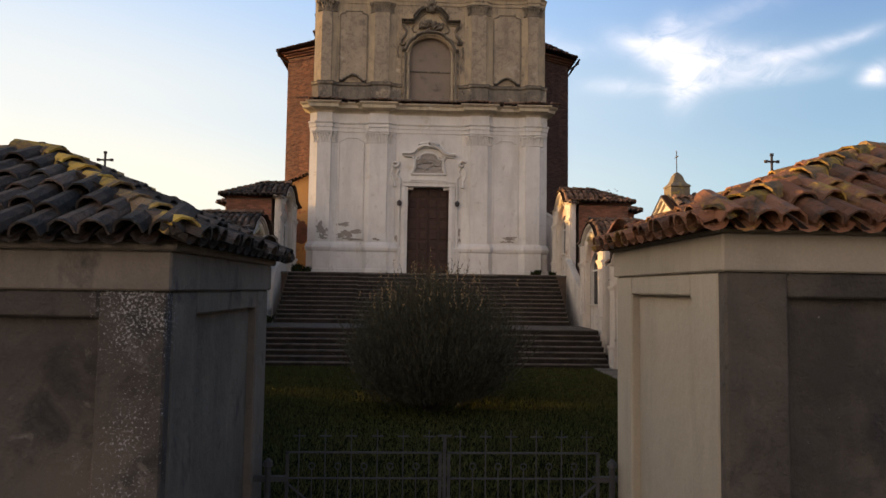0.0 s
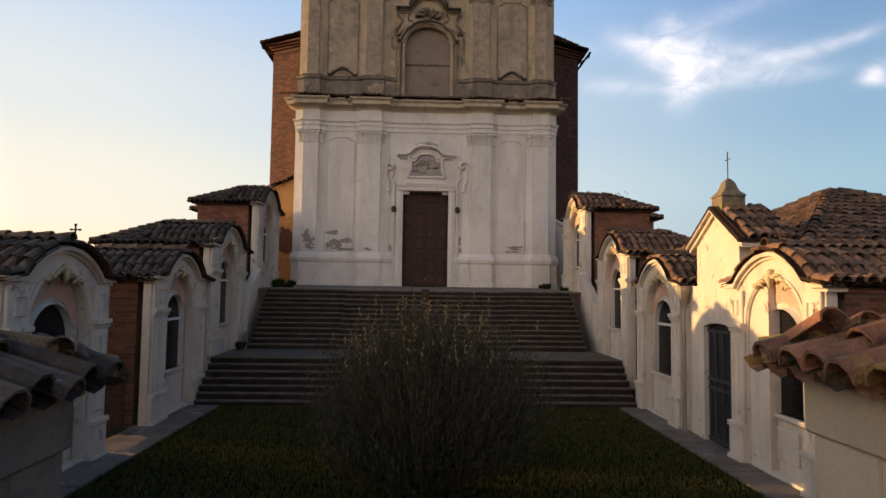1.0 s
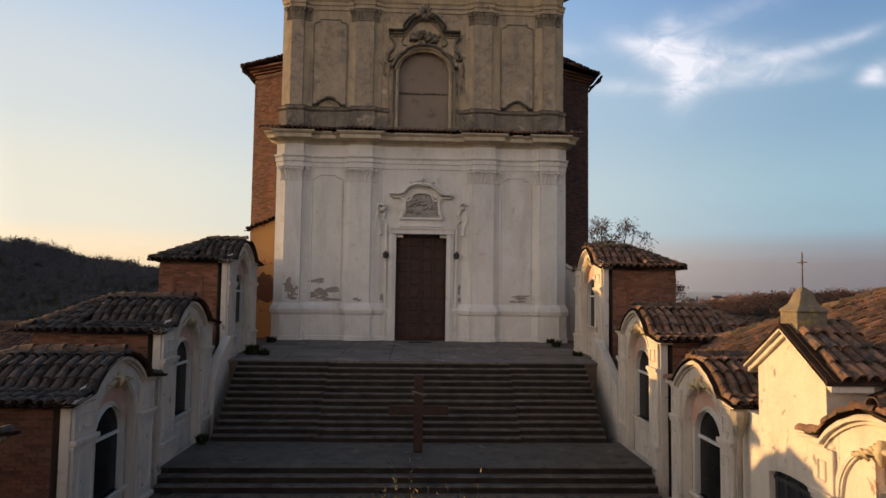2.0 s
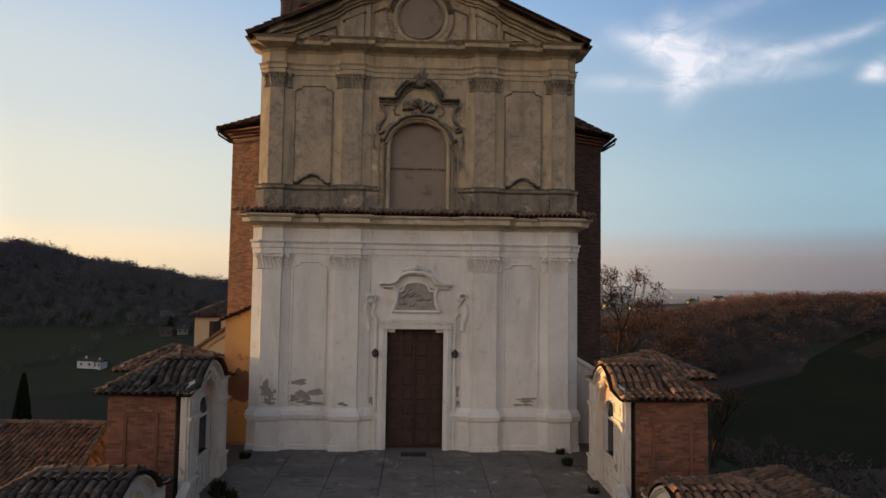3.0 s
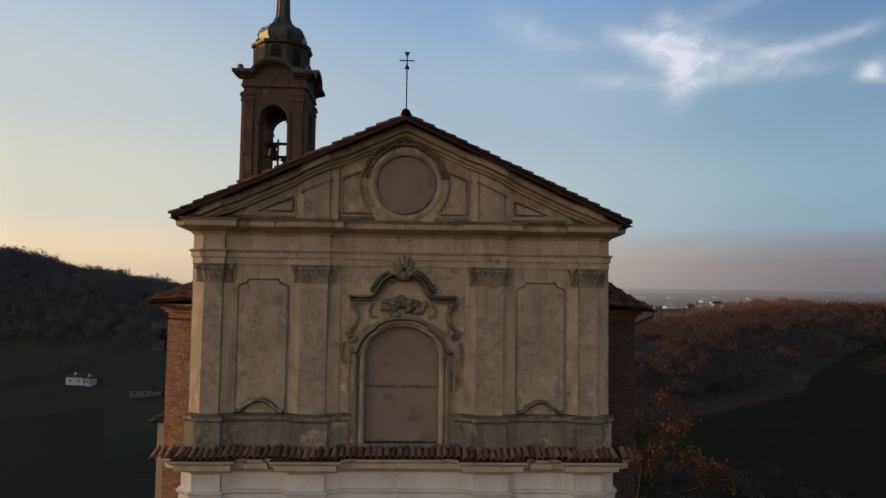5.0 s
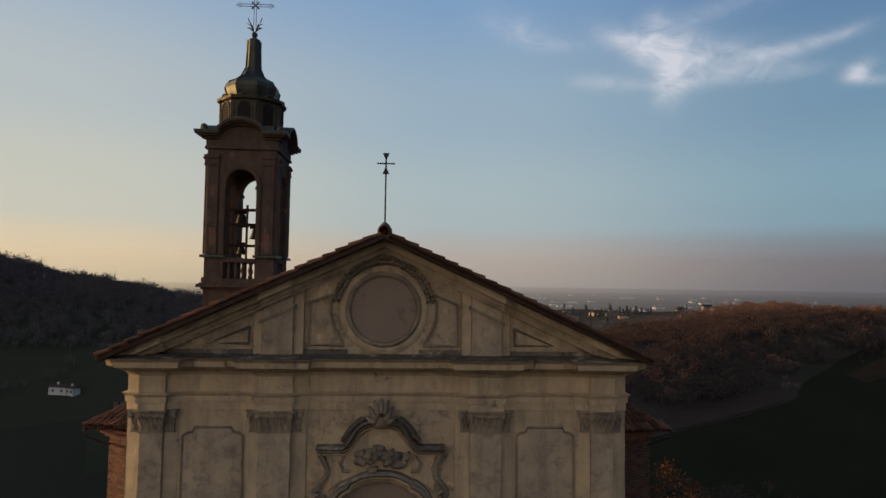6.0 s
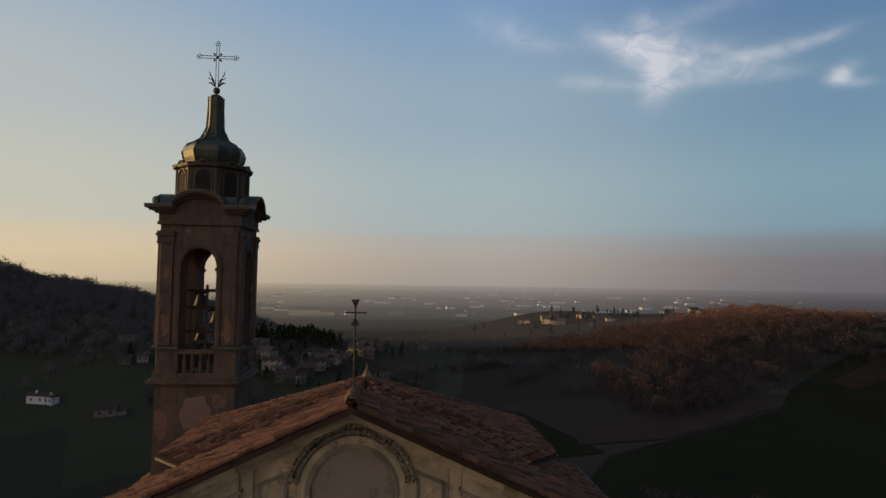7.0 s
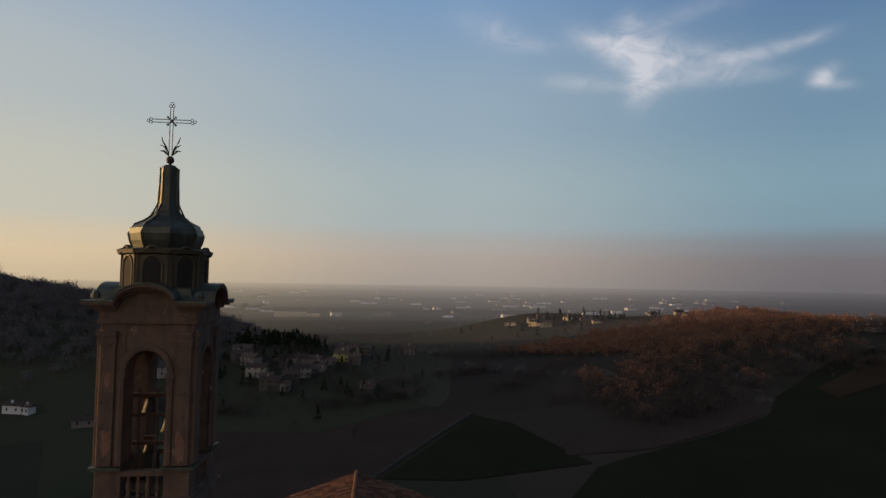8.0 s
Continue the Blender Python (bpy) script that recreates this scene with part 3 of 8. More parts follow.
def land_material():
    m = material("winter_fields", (0.038, 0.036, 0.029), (0.054, 0.044, 0.037), 0.012, 0.95, 0.0, fine=0.35, contrast=0.3, spec=0.0)
    nt = m.node_tree
    N, L = nt.nodes.new, nt.links.new
    bsdf = nt.nodes["Principled BSDF"]
    old = bsdf.inputs["Base Color"].links[0].from_socket
    geo = N("ShaderNodeNewGeometry")
    mp = N("ShaderNodeMapping")
    mp.inputs["Scale"].default_value, mp.inputs["Rotation"].default_value = (0.0085, 0.0045, 0.0), (0, 0, 0.5)
    L(geo.outputs["Position"], mp.inputs["Vector"])
    vo = N("ShaderNodeTexVoronoi")
    vo.inputs["Scale"].default_value = 1.0
    L(mp.outputs[0], vo.inputs["Vector"])
    hsv = N("ShaderNodeSeparateColor")
    L(vo.outputs["Color"], hsv.inputs[0])
    rp = N("ShaderNodeValToRGB")
    rp.color_ramp.interpolation = "CONSTANT"
    stops = [(0.0, (0.031, 0.035, 0.021)), (0.3, (0.052, 0.039, 0.031)), (0.55, (0.042, 0.050, 0.024)), (0.75, (0.038, 0.030, 0.026)), (0.9, (0.066, 0.064, 0.046))]
    while len(rp.color_ramp.elements) < len(stops):
        rp.color_ramp.elements.new(0.5)
    for e, (p, c) in zip(rp.color_ramp.elements, stops):
        e.position, e.color = p, (*c, 1)
    L(hsv.outputs[0], rp.inputs[0])
    mx = N("ShaderNodeMix")
    mx.data_type = "RGBA"
    mx.inputs[0].default_value = 0.45
    L(old, mx.inputs[6]), L(rp.outputs[0], mx.inputs[7])
    L(mx.outputs[2], bsdf.inputs["Base Color"])
    return m


LAND = land_material()
build_ground()
PLOUGH = material("ploughed_earth", (0.054, 0.041, 0.033), (0.040, 0.031, 0.026), 0.05, 0.95, 0.0, fine=0.8, spec=0.0)
MEADOW = material("winter_wheat", (0.025, 0.026, 0.015), (0.019, 0.019, 0.013), 0.03, 0.95, 0.0, fine=0.6, spec=0.0)
STUBBLE = material("dry_stubble", (0.046, 0.033, 0.021), (0.032, 0.023, 0.016), 0.06, 0.95, 0.0, fine=0.8, spec=0.0)
TRACK = material("pale_field_track", (0.062, 0.055, 0.048), (0.042, 0.038, 0.033), 0.2, 0.95, 0.0, fine=1.0, spec=0.0)


def along_line(pts, n):
    """Evenly spaced points on a polyline."""
    P = np.array(pts, float)
    d = np.concatenate([[0], np.cumsum(np.hypot(*np.diff(P, axis=0).T))])
    t = np.linspace(0, d[-1], n)
    return np.stack([np.interp(t, d, P[:, 0]), np.interp(t, d, P[:, 1])], 1)


def field(name, far, near, mat, label, lift=1.0, n=40, rows=24):
    """A field laid on the land between two edges."""
    a, b = along_line(far, n), along_line(near, n)
    rng = np.random.default_rng(len(label) + n)
    a, b = a + rng.normal(0, 0.2, a.shape), b + rng.normal(0, 0.2, b.shape)
    s = Solid()
    rings = []
    for k in range(rows + 1):
        p = a + (b - a) * k / rows
        z = land(p[:, 0], p[:, 1]) + lift
        rings.append([(float(x), float(y), float(h)) for (x, y), h in zip(p, z)])
    s.loft(rings, closed=False)
    single(name, s, mat, (0, 0, 0), label, "field", kind="structure", smooth=True)


field("field", [(-75, 318), (-25, 314), (10, 342), (46, 336)], [(-90, 225), (-22, 228), (-5, 243), (44, 332)], PLOUGH, "dark brown ploughed field in the valley", lift=0.20)
field("field", [(48, 333), (64, 320), (70, 302)], [(3, 255), (30, 250), (84, 262)], MEADOW, "dark green winter wheat beside a track", lift=0.25)
field("field", [(82, 297), (112, 308), (152, 322), (188, 327)], [(76, 272), (112, 274), (154, 293), (182, 307)], PLOUGH, "brown ploughed strip below the wood", lift=0.30)
field("field", [(84, 258), (112, 272), (154, 291), (184, 306), (202, 328), (244, 358), (290, 384), (335, 396)], [(45, 200), (110, 185), (168, 195), (230, 255), (300, 320), (390, 380)], MEADOW, "broad dark green field on the hillside", lift=0.22, n=70, rows=40)
field("field", [(229, 334), (262, 352), (296, 368)], [(229, 319), (262, 330), (312, 346)], STUBBLE, "strip of dry stubble on the hillside", lift=0.40)
field("track", [(47, 338), (29, 309), (13, 282), (0, 258), (-6, 232), (-9, 205)], [(48.6, 337), (30.6, 308), (14.6, 281), (1.6, 257), (-4.4, 231), (-7.4, 205)], TRACK, "pale dirt track between two fields", lift=0.45, n=60, rows=2)

# ---- courtyard: lawn, paths, stairs, platform ----
XL, XR = -6.3, 6.84
YF = 35.2
CX = 0.45


def build_lawn():
    s = Solid()
    s.box(-5.5, 6.1, -6, 21.8, -0.3, 0.02)
    single("lawn", s, GRASS, (0, 8, 0), "short winter lawn in the walled forecourt", "lawn", kind="structure")


build_lawn()


def build_grass():
    rng = np.random.default_rng(9)
    n = 130000
    x, y = rng.uniform(-5.5, 6.1, n), 6.3 + 15.5 * rng.random(n)
    a, h, w = rng.uniform(0, 6.28, n), rng.uniform(0.03, 0.10, n), rng.uniform(0.006, 0.013, n)
    lx, ly = rng.normal(0, 0.025, n), rng.normal(0, 0.025, n)
    v = np.zeros((n, 3, 3))
    v[:, 0] = np.stack([x - w * np.cos(a), y - w * np.sin(a), np.full(n, 0.015)], 1)
    v[:, 1] = np.stack([x + w * np.cos(a), y + w * np.sin(a), np.full(n, 0.015)], 1)
    v[:, 2] = np.stack([x + lx, y + ly, 0.02 + h], 1)
    me = bpy.data.meshes.new("grass")
    me.from_pydata(v.reshape(-1, 3).tolist(), [], np.arange(3 * n).reshape(-1, 3).tolist())
    me.materials.append(BLADE)
    tagged(new("grass", me), "short tufted winter grass of the lawn", "grass", kind="stuff")


build_grass()


def build_stairs():
    st = thing("staircase", (CX, 24, 0), "broad weathered grey stone stairs in two flights, mossy and worn", "stairs")
    rng = random.Random(2)
    y = 21.72
    z = 0.0
    x0, x1 = XL + 0.06, XR - 0.20
    for k in range(7):
        z1 = z + 1.28 / 7
        s = Solid()
        w = rng.uniform(-0.01, 0.01)
        back = y + 0.42 if k < 6 else 25.75
        s.box(x0, x1, y + w, back, z - 0.3, z1 - 0.045)
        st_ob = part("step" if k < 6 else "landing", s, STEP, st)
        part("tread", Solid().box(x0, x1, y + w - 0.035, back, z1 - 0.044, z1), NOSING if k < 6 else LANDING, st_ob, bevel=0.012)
        y += 0.225
        z = z1
    y = 25.70
    for k in range(12):
        z1 = z + 2.12 / 12
        back = y + 0.46 if k < 11 else 28.9
        for j, (a, b) in enumerate(((x0 + 0.4, -2.7), (-2.7, 3.55), (3.55, x1 - 0.4))):
            s = Solid()
            dy = (0.05 if j == 1 else 0.0) + rng.uniform(-0.012, 0.012)
            dz = rng.uniform(-0.008, 0.008) - (0.02 if j == 1 else 0)
            s.box(a + 0.003, b - 0.003, y - dy, back, z - 0.3, z1 - 0.045 + dz)
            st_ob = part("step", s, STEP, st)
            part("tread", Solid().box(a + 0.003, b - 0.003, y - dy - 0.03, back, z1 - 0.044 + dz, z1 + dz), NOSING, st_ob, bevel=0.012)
        y += 0.238
        z = z1
    plat = thing("platform", (CX, 32, 0), "worn stone terrace before the church door", "terrace", kind="structure")
    s = Solid()
    s.add([(XL - 3.5, 28.6, 0), (XR + 3.5, 28.6, 0), (XR + 3.5, 40, 0), (XL - 3.5, 40, 0), (XL - 3.5, 28.6, 3.36), (XR + 3.5, 28.6, 3.36), (XR + 3.5, 36, 3.55), (XL - 3.5, 36, 3.55), (XL - 3.5, 40, 3.55), (XR + 3.5, 40, 3.55)],
          [(4, 5, 6, 7), (7, 6, 9, 8), (0, 1, 5, 4), (0, 4, 7, 8, 3), (1, 2, 9, 6, 5), (3, 8, 9, 2)])
    part("bed", s, MORTAR, plat)
    for i in range(7):
        for j in range(6):
            a, b = XL + 0.1 + i * 1.85, XL + 0.1 + (i + 1) * 1.85 - 0.025
            c, d = 28.42 + j * 1.13, 28.42 + (j + 1) * 1.13 - 0.025
            h0, h1 = 3.36 + (c - 28.6) / 7.4 * 0.19 + 0.05, 3.36 + (d - 28.6) / 7.4 * 0.19 + 0.05
            e = rng.uniform(-0.006, 0.006)
            s = Solid()
            s.loft([[(a, c, h0 - 0.08), (b, c, h0 - 0.08), (b, d, h1 - 0.08), (a, d, h1 - 0.08)], [(a, c, h0 + e), (b, c, h0 + e), (b, d, h1 + e), (a, d, h1 + e)]])
            part("paving_slab", s, PAVE, plat)
    for side, xa, xb in (("r", 6.1, XR + 0.4), ("l", XL - 0.4, -5.5)):
        pv = thing("pavement", ((xa + xb) / 2, 14, 0), "narrow stone kerb path along the chapels", "path", kind="structure")
        yy = 7.0
        while yy < 21.7:
            ln = min(rng.uniform(1.0, 1.6), 21.75 - yy)
            s = Solid()
            s.box(xa, xb, yy, yy + ln - 0.02, -0.2, 0.06 + rng.uniform(-0.01, 0.01))
            part("paving_slab", s, PAVE, pv, bevel=0.01)
            yy += ln


build_stairs()


# ---- church ----
def plan(segs, e, y0, back):
    """The outline of a moulding that breaks forward over pilasters: segs of (x0, x1, projection at x0, at x1), e its own projection."""
    line = []
    for a, b, p, q in segs:
        for v in ((a, p), (b, q)):
            if not line or abs(line[-1][0] - v[0]) + abs(line[-1][1] - v[1]) > 1e-6:
                line.append(v)
    normals = []
    for (xa, pa), (xb, pb) in zip(line, line[1:]):
        ln = math.hypot(xb - xa, pb - pa)
        normals.append((-(pb - pa) / ln, (xb - xa) / ln))
    normals = [(-1.0, 0.0)] + normals + [(1.0, 0.0)]
    pts = []
    for (x, p), m, n in zip(line, normals, normals[1:]):
        k = e / max(0.35, 1 + m[0] * n[0] + m[1] * n[1])
        pts.append((x + (m[0] + n[0]) * k, y0 - p - (m[1] + n[1]) * k))
    return pts + [(pts[-1][0], back), (pts[0][0], back)]


def mirrored(half):
    """Bays from the axis outwards, as (inner, outer, projection at each), on both sides of the axis."""
    out = [(CX - b, CX - a, q, p) for a, b, p, q in reversed(half)] + [(CX + a, CX + b, p, q) for a, b, p, q in half]
    mid = len(half)
    return out[:mid - 1] + [(out[mid - 1][0], out[mid][1], 0.0, 0.0)] + out[mid + 1:]


def bays(edges):
    """Wall, splayed return, pilaster and so on outwards, from the edges between them."""
    e = [0.0] + list(edges)
    proj = [(0, 0), (0.05, 0.20), (0.30, 0.30), (0.20, 0.06), (0.04, 0.04), (0.06, 0.20), (0.30, 0.30), (0.20, 0.02)]
    return mirrored([(a, b, p, q) for a, b, (p, q) in zip(e, e[1:], proj)])


LOW = bays((1.88, 2.33, 3.33, 3.58, 5.15, 5.48, 6.28, 6.70))
UPP = bays((1.96, 2.34, 3.18, 3.52, 5.26, 5.58, 6.18, 6.57))


def clipped(segs, lo, hi):
    """The bays between two places, cut at them."""
    out = []
    for a, b, p, q in segs:
        c, d = max(a, lo), min(b, hi)
        if d - c > 1e-6:
            out.append((c, d, p + (q - p) * (c - a) / (b - a), p + (q - p) * (d - a) / (b - a)))
    return out


def moulding(segs, bands, back):
    """Bands of (z, projection), lofted upwards."""
    s = Solid()
    s.loft([[(x, y, z) for x, y in plan(segs, e, YF, back)] for z, e in bands])
    return s


def capital(parent, x0, x1, z0, z1, y, mat):
    """A composite capital: bell, two rows of curling leaves, corner scrolls and a thin abacus."""
    s = Solid()
    w, h = x1 - x0, z1 - z0
    cx = (x0 + x1) / 2
    s.box(x0 - 0.015, x1 + 0.015, y - 0.03, y + 0.2, z0, z0 + 0.045)
    s.loft([[(x0 - e, y - e, z), (x1 + e, y - e, z), (x1 + e, y + 0.2, z), (x0 - e, y + 0.2, z)] for z, e in ((z0 + 0.045, 0.0), (z0 + h * 0.6, 0.015), (z1 - 0.06, 0.05))])
    s.loft([[(x0 - e, y - e, z), (x1 + e, y - e, z), (x1 + e, y + 0.2, z), (x0 - e, y + 0.2, z)] for z, e in ((z1 - 0.06, 0.075), (z1 - 0.03, 0.095), (z1, 0.09))])
    n = max(2, round(w / 0.17))
    for row, za, zb, out in ((0, z0 + 0.045, z0 + h * 0.46, 0.055), (1, z0 + h * 0.30, z0 + h * 0.74, 0.085)):
        for i in range(n + row):
            lx, r = x0 + w * (i + 0.5 - row * 0.5) / n, w / n * 0.40
            lx = min(max(lx, x0 + r * 0.6), x1 - r * 0.6)
            rings = []
            for t, k, d in ((0.0, 0.8, 0.012), (0.45, 1.0, 0.6 * out), (0.8, 0.8, 1.0 * out), (1.0, 0.45, 1.55 * out), (0.86, 0.2, 1.75 * out)):
                z = za + (zb - za) * t
                rings.append([(lx - r * k, y - d * 0.7, z), (lx, y - d - 0.012, z), (lx + r * k, y - d * 0.7, z), (lx + r * k * 0.6, y - d * 0.5 + 0.02, z), (lx - r * k * 0.6, y - d * 0.5 + 0.02, z)])
            s.loft(rings)
    for sx, sg in ((x0, 1), (x1, -1)):
        rr = h * 0.13
        zc = z1 - 0.06 - rr
        for k, d0, d1 in ((1.0, 0.0, 0.105), (0.5, 0.10, 0.13)):
            s.loft([[(sx + rr * k * math.cos(a), y - d, zc + rr * k * math.sin(a)) for a in lin(0, 2 * math.pi * 9 / 10, 9)] for d in (d0, d1)])
        s.tube([(sx + sg * rr, y - 0.07, zc + rr * 0.3), (sx + sg * w * 0.22, y - 0.06, z1 - 0.14), (cx - sg * 0.03, y - 0.05, z0 + h * 0.72)], [0.03, 0.028, 0.018], 5)
    s.tube([(cx - 0.05, y - 0.07, z1 - 0.05), (cx, y - 0.12, z1 - 0.02), (cx + 0.05, y - 0.07, z1 - 0.05)], 0.035, 6)
    part("capital", s, mat, parent)


def facade_put(x, d, z):
    return (x, YF - d, z)


def arch(cx, half, spring, rise):
    """A curve over an opening: a half ellipse."""
    return lambda x: spring + rise * math.sqrt(max(0.0, 1 - ((x - cx) / half) ** 2))


def curve_band(solid, pts, width, d0, d1, put=facade_put):
    """A moulding of that width along points (x, z) in a wall's plane."""
    rings = []
    P = [Vector((a, b)) for a, b in pts]
    for i, p in enumerate(P):
        t = (P[min(i + 1, len(P) - 1)] - P[max(i - 1, 0)]).normalized()
        n = Vector((-t.y, t.x)) * width / 2
        a, b = p + n, p - n
        rings.append([put(b.x, d0, b.y), put(b.x, d1 * 0.6, b.y), put((a.x + b.x) / 2, d1, (a.y + b.y) / 2), put(a.x, d1 * 0.85, a.y), put(a.x, d0, a.y)])
    solid.loft(rings)


def swirl(cx, cz, r0, r1, a0, a1, n=18):
    return [(cx + (r0 + (r1 - r0) * i / n) * math.cos(a0 + (a1 - a0) * i / n), cz + (r0 + (r1 - r0) * i / n) * math.sin(a0 + (a1 - a0) * i / n)) for i in range(n + 1)]


church = thing("church", (CX, YF + 8, 3.5), "tall baroque church, white below, weathered ochre above, brick nave", "church")


def build_facade():
    # walls: lower storey with the door opening, upper storey with the blind window
    s = Solid()
    back = YF + 0.9
    D = 1.17
    s.box(CX - 6.72, CX - D, YF, back, 3.5, 12.0)
    s.box(CX + D, CX + 6.72, YF, back, 3.5, 12.0)
    s.box(CX - D, CX + D, YF, back, 8.45, 12.0)
    part("lower_wall", s, WHITE, church, "white-plastered lower facade, flaking near its base")
    s = Solid()
    xs = lin(CX - 1.18, CX + 1.18, 20)
    top = arch(CX, 1.18, 16.1, 0.98)
    s.box(CX - 6.6, CX - 1.18, YF, back, 13.2, 19.2)
    s.box(CX + 1.18, CX + 6.6, YF, back, 13.2, 19.2)
    s.box(CX - 1.18, CX + 1.18, YF, back, 13.2, 13.42)
    s.ribbon(xs, top, lambda x: 19.2, 0, -0.9, facade_put)
    part("upper_wall", s, OCHRE, church, "stained ochre-grey upper facade")
    s = Solid()
    s.ribbon(xs, lambda x: 15.17, top, -0.22, -0.5, facade_put)
    s.box(CX - 1.18, CX + 1.18, YF + 0.25, YF + 0.5, 13.42, 15.13)
    blind = part("blind_window", s, BLIND, church, "walled-up brown arched window")
    # rail coloured dark to paint a thin shadow line across the window
    s = Solid()
    s.box(CX - 1.18, CX + 1.18, YF + 0.19, YF + 0.4, 15.12, 15.18)
    part("rail", s, OCHRE_DARK, blind)

    # pilasters and bay steps of both storeys
    for segs, mat, z0, z1, cap0, cap1, low in ((LOW, WHITE, 5.25, 10.84, 10.84, 11.50, True), (UPP, OCHRE, 14.25, 18.38, 18.38, 18.96, False)):
        for a, b, p, q in segs:
            if max(p, q) == 0:
                continue
            s = Solid()
            if p == 0.30:
                s.box(a, b, YF - p, YF + 0.02, z0 - 0.3, z1)
                part("pilaster", s, mat if low else OCHRE_PANEL, church, bevel=0.014)
                capital(church, a, b, cap0, cap1, YF - p, mat if low else OCHRE_TRIM)
            elif p != q:
                # splayed return beside a pilaster, with a half capital
                s.loft([[(a, YF - p, z), (b, YF - q, z), (b, YF + 0.02, z), (a, YF + 0.02, z)] for z in (z0 - 0.3, cap1)])
                part("pilaster_return", s, mat if low else OCHRE_LIGHT, church, bevel=0.008)
                ca, cb = (b - 0.24, b) if q > p else (a, a + 0.24)
                capital(church, ca, cb, cap0, cap1, YF - 0.17, mat if low else OCHRE_TRIM)
            else:
                s.box(a, b, YF - p, YF + 0.02, z0 - 0.3, cap1)
                part("bay_wall", s, mat if low else OCHRE_LIGHT, church)
                # raised field with rounded upper corners, and an arched foot above the plinth
                f = Solid()
                l, r, t, bt = a + 0.10, b - 0.10, z1 + (0.30 if low else 0.10), (z0 + 0.2)
                c = 0.30
                pts = [(l, bt), (l, t - c)] + [(l - 0.02 + c * (1 - math.cos(v)) * 0.9, t - c + c * math.sin(v) * 0.6) for v in lin(0.3, math.pi / 2, 4)] + [(l + c, t), (r - c, t)]
                pts += [(r + 0.02 - c * (1 - math.cos(v)) * 0.9, t - c + c * math.sin(v) * 0.6) for v in reversed(lin(0.3, math.pi / 2, 4))] + [(r, t - c), (r, bt)]
                curve_band(f, pts, 0.07, 0.03, 0.09)
                part("panel_frame", f, mat if low else OCHRE_TRIM, church)
                g = Solid()
                g.loft([[facade_put(x, d, z) for x, z in pts] for d in (0.03, 0.052)])
                part("bay_panel", g, mat if low else OCHRE_PANEL, church)
                if not low:
                    g = Solid()
                    m = (l + r) / 2
                    xs2 = lin(l + 0.02, r - 0.02, 22)
                    hump = lambda x, m=m, l=l, r=r: 14.40 + 0.34 * max(0.0, math.cos((x - m) / ((r - l) / 2 * 0.72) * math.pi / 2)) ** 0.8 * (abs(x - m) < (r - l) / 2 * 0.72)
                    curve_band(g, [(x, hump(x)) for x in xs2], 0.12, 0.03, 0.26)
                    part("panel_foot", g, OCHRE_DARK, church)

    # socle, split by the door
    for lo, hi in ((CX - 6.8, CX - 1.55), (CX + 1.55, CX + 6.8)):
        segs = clipped(LOW, lo, hi)
        s = moulding(segs, [(3.4, 0.10), (3.75, 0.10), (3.78, 0.06), (4.72, 0.06), (4.80, 0.12), (4.95, 0.15), (5.10, 0.10), (5.26, 0.0)], YF + 0.05)
        part("socle", s, WHITE, church, bevel=0.01)
    s = moulding(LOW, [(11.48, 0.04), (11.70, 0.04), (11.71, 0.08), (11.88, 0.08), (11.96, 0.14), (12.02, 0.14), (12.03, 0.03), (12.52, 0.03)], YF + 0.6)
    part("lower_cornice", moulding(LOW, [(12.521, 0.03), (12.62, 0.10), (12.70, 0.30), (12.74, 0.42), (12.90, 0.44), (12.99, 0.56), (13.05, 0.58)], YF + 0.6), CREAM_TRIM, church, "cream cornice yellowed by rain")
    part("lower_entablature", s, WHITE, church, "white moulded entablature with a tiled ledge")
    for lo, hi in ((CX - 6.7, CX - 1.74), (CX + 1.74, CX + 6.7)):
        segs = clipped(UPP, lo, hi)
        part("upper_plinth", moulding(segs, [(13.2, 0.10), (14.05, 0.10), (14.08, 0.06), (14.16, 0.15), (14.26, 0.15)], YF + 0.05), OCHRE_MID, church, "stained plinth of the upper storey")
        part("plinth_cap", moulding(segs, [(14.262, 0.17), (14.30, 0.17), (14.34, 0.03)], YF + 0.05), OCHRE_DARK, church, "black-stained cap of the plinth")
    part("window_sill", Solid().box(CX - 1.72, CX + 1.72, YF - 0.16, YF + 0.2, 13.30, 13.42), OCHRE_MID, church, bevel=0.01)
    s = moulding(UPP, [(18.94, 0.04), (19.14, 0.04), (19.15, 0.08), (19.30, 0.09), (19.38, 0.15), (19.42, 0.03), (19.84, 0.03), (19.94, 0.12), (20.04, 0.36), (20.10, 0.48), (20.24, 0.50), (20.33, 0.62)], YF + 0.6)
    part("upper_entablature", s, OCHRE_LIGHT, church, "stained moulded entablature under the gable")

    # tiled ledge over the lower cornice
    ledge = part("ledge_roof", moulding(LOW, [(13.05, 0.55), (13.32, 0.05)], YF + 0.3), TILE_BED, church)
    edge = []
    for a, b, p, q in LOW:
        k = max(1, round((b - a) / 0.2))
        for i in range(k):
            edge.append((a + (i + 0.5) * (b - a) / k, YF - max(p, q) * 0.8 - 0.64))
    for x, y in [(CX - 6.72 - 0.6 + 0.2 * i, YF - 0.14 - 0.64) for i in range(3)] + edge + [(CX + 6.72 + 0.2 + 0.2 * i, YF - 0.14 - 0.64) for i in range(3)]:
        ob = new("tile", tile_rng.choice(TILE_MESH))
        ob.parent = ledge
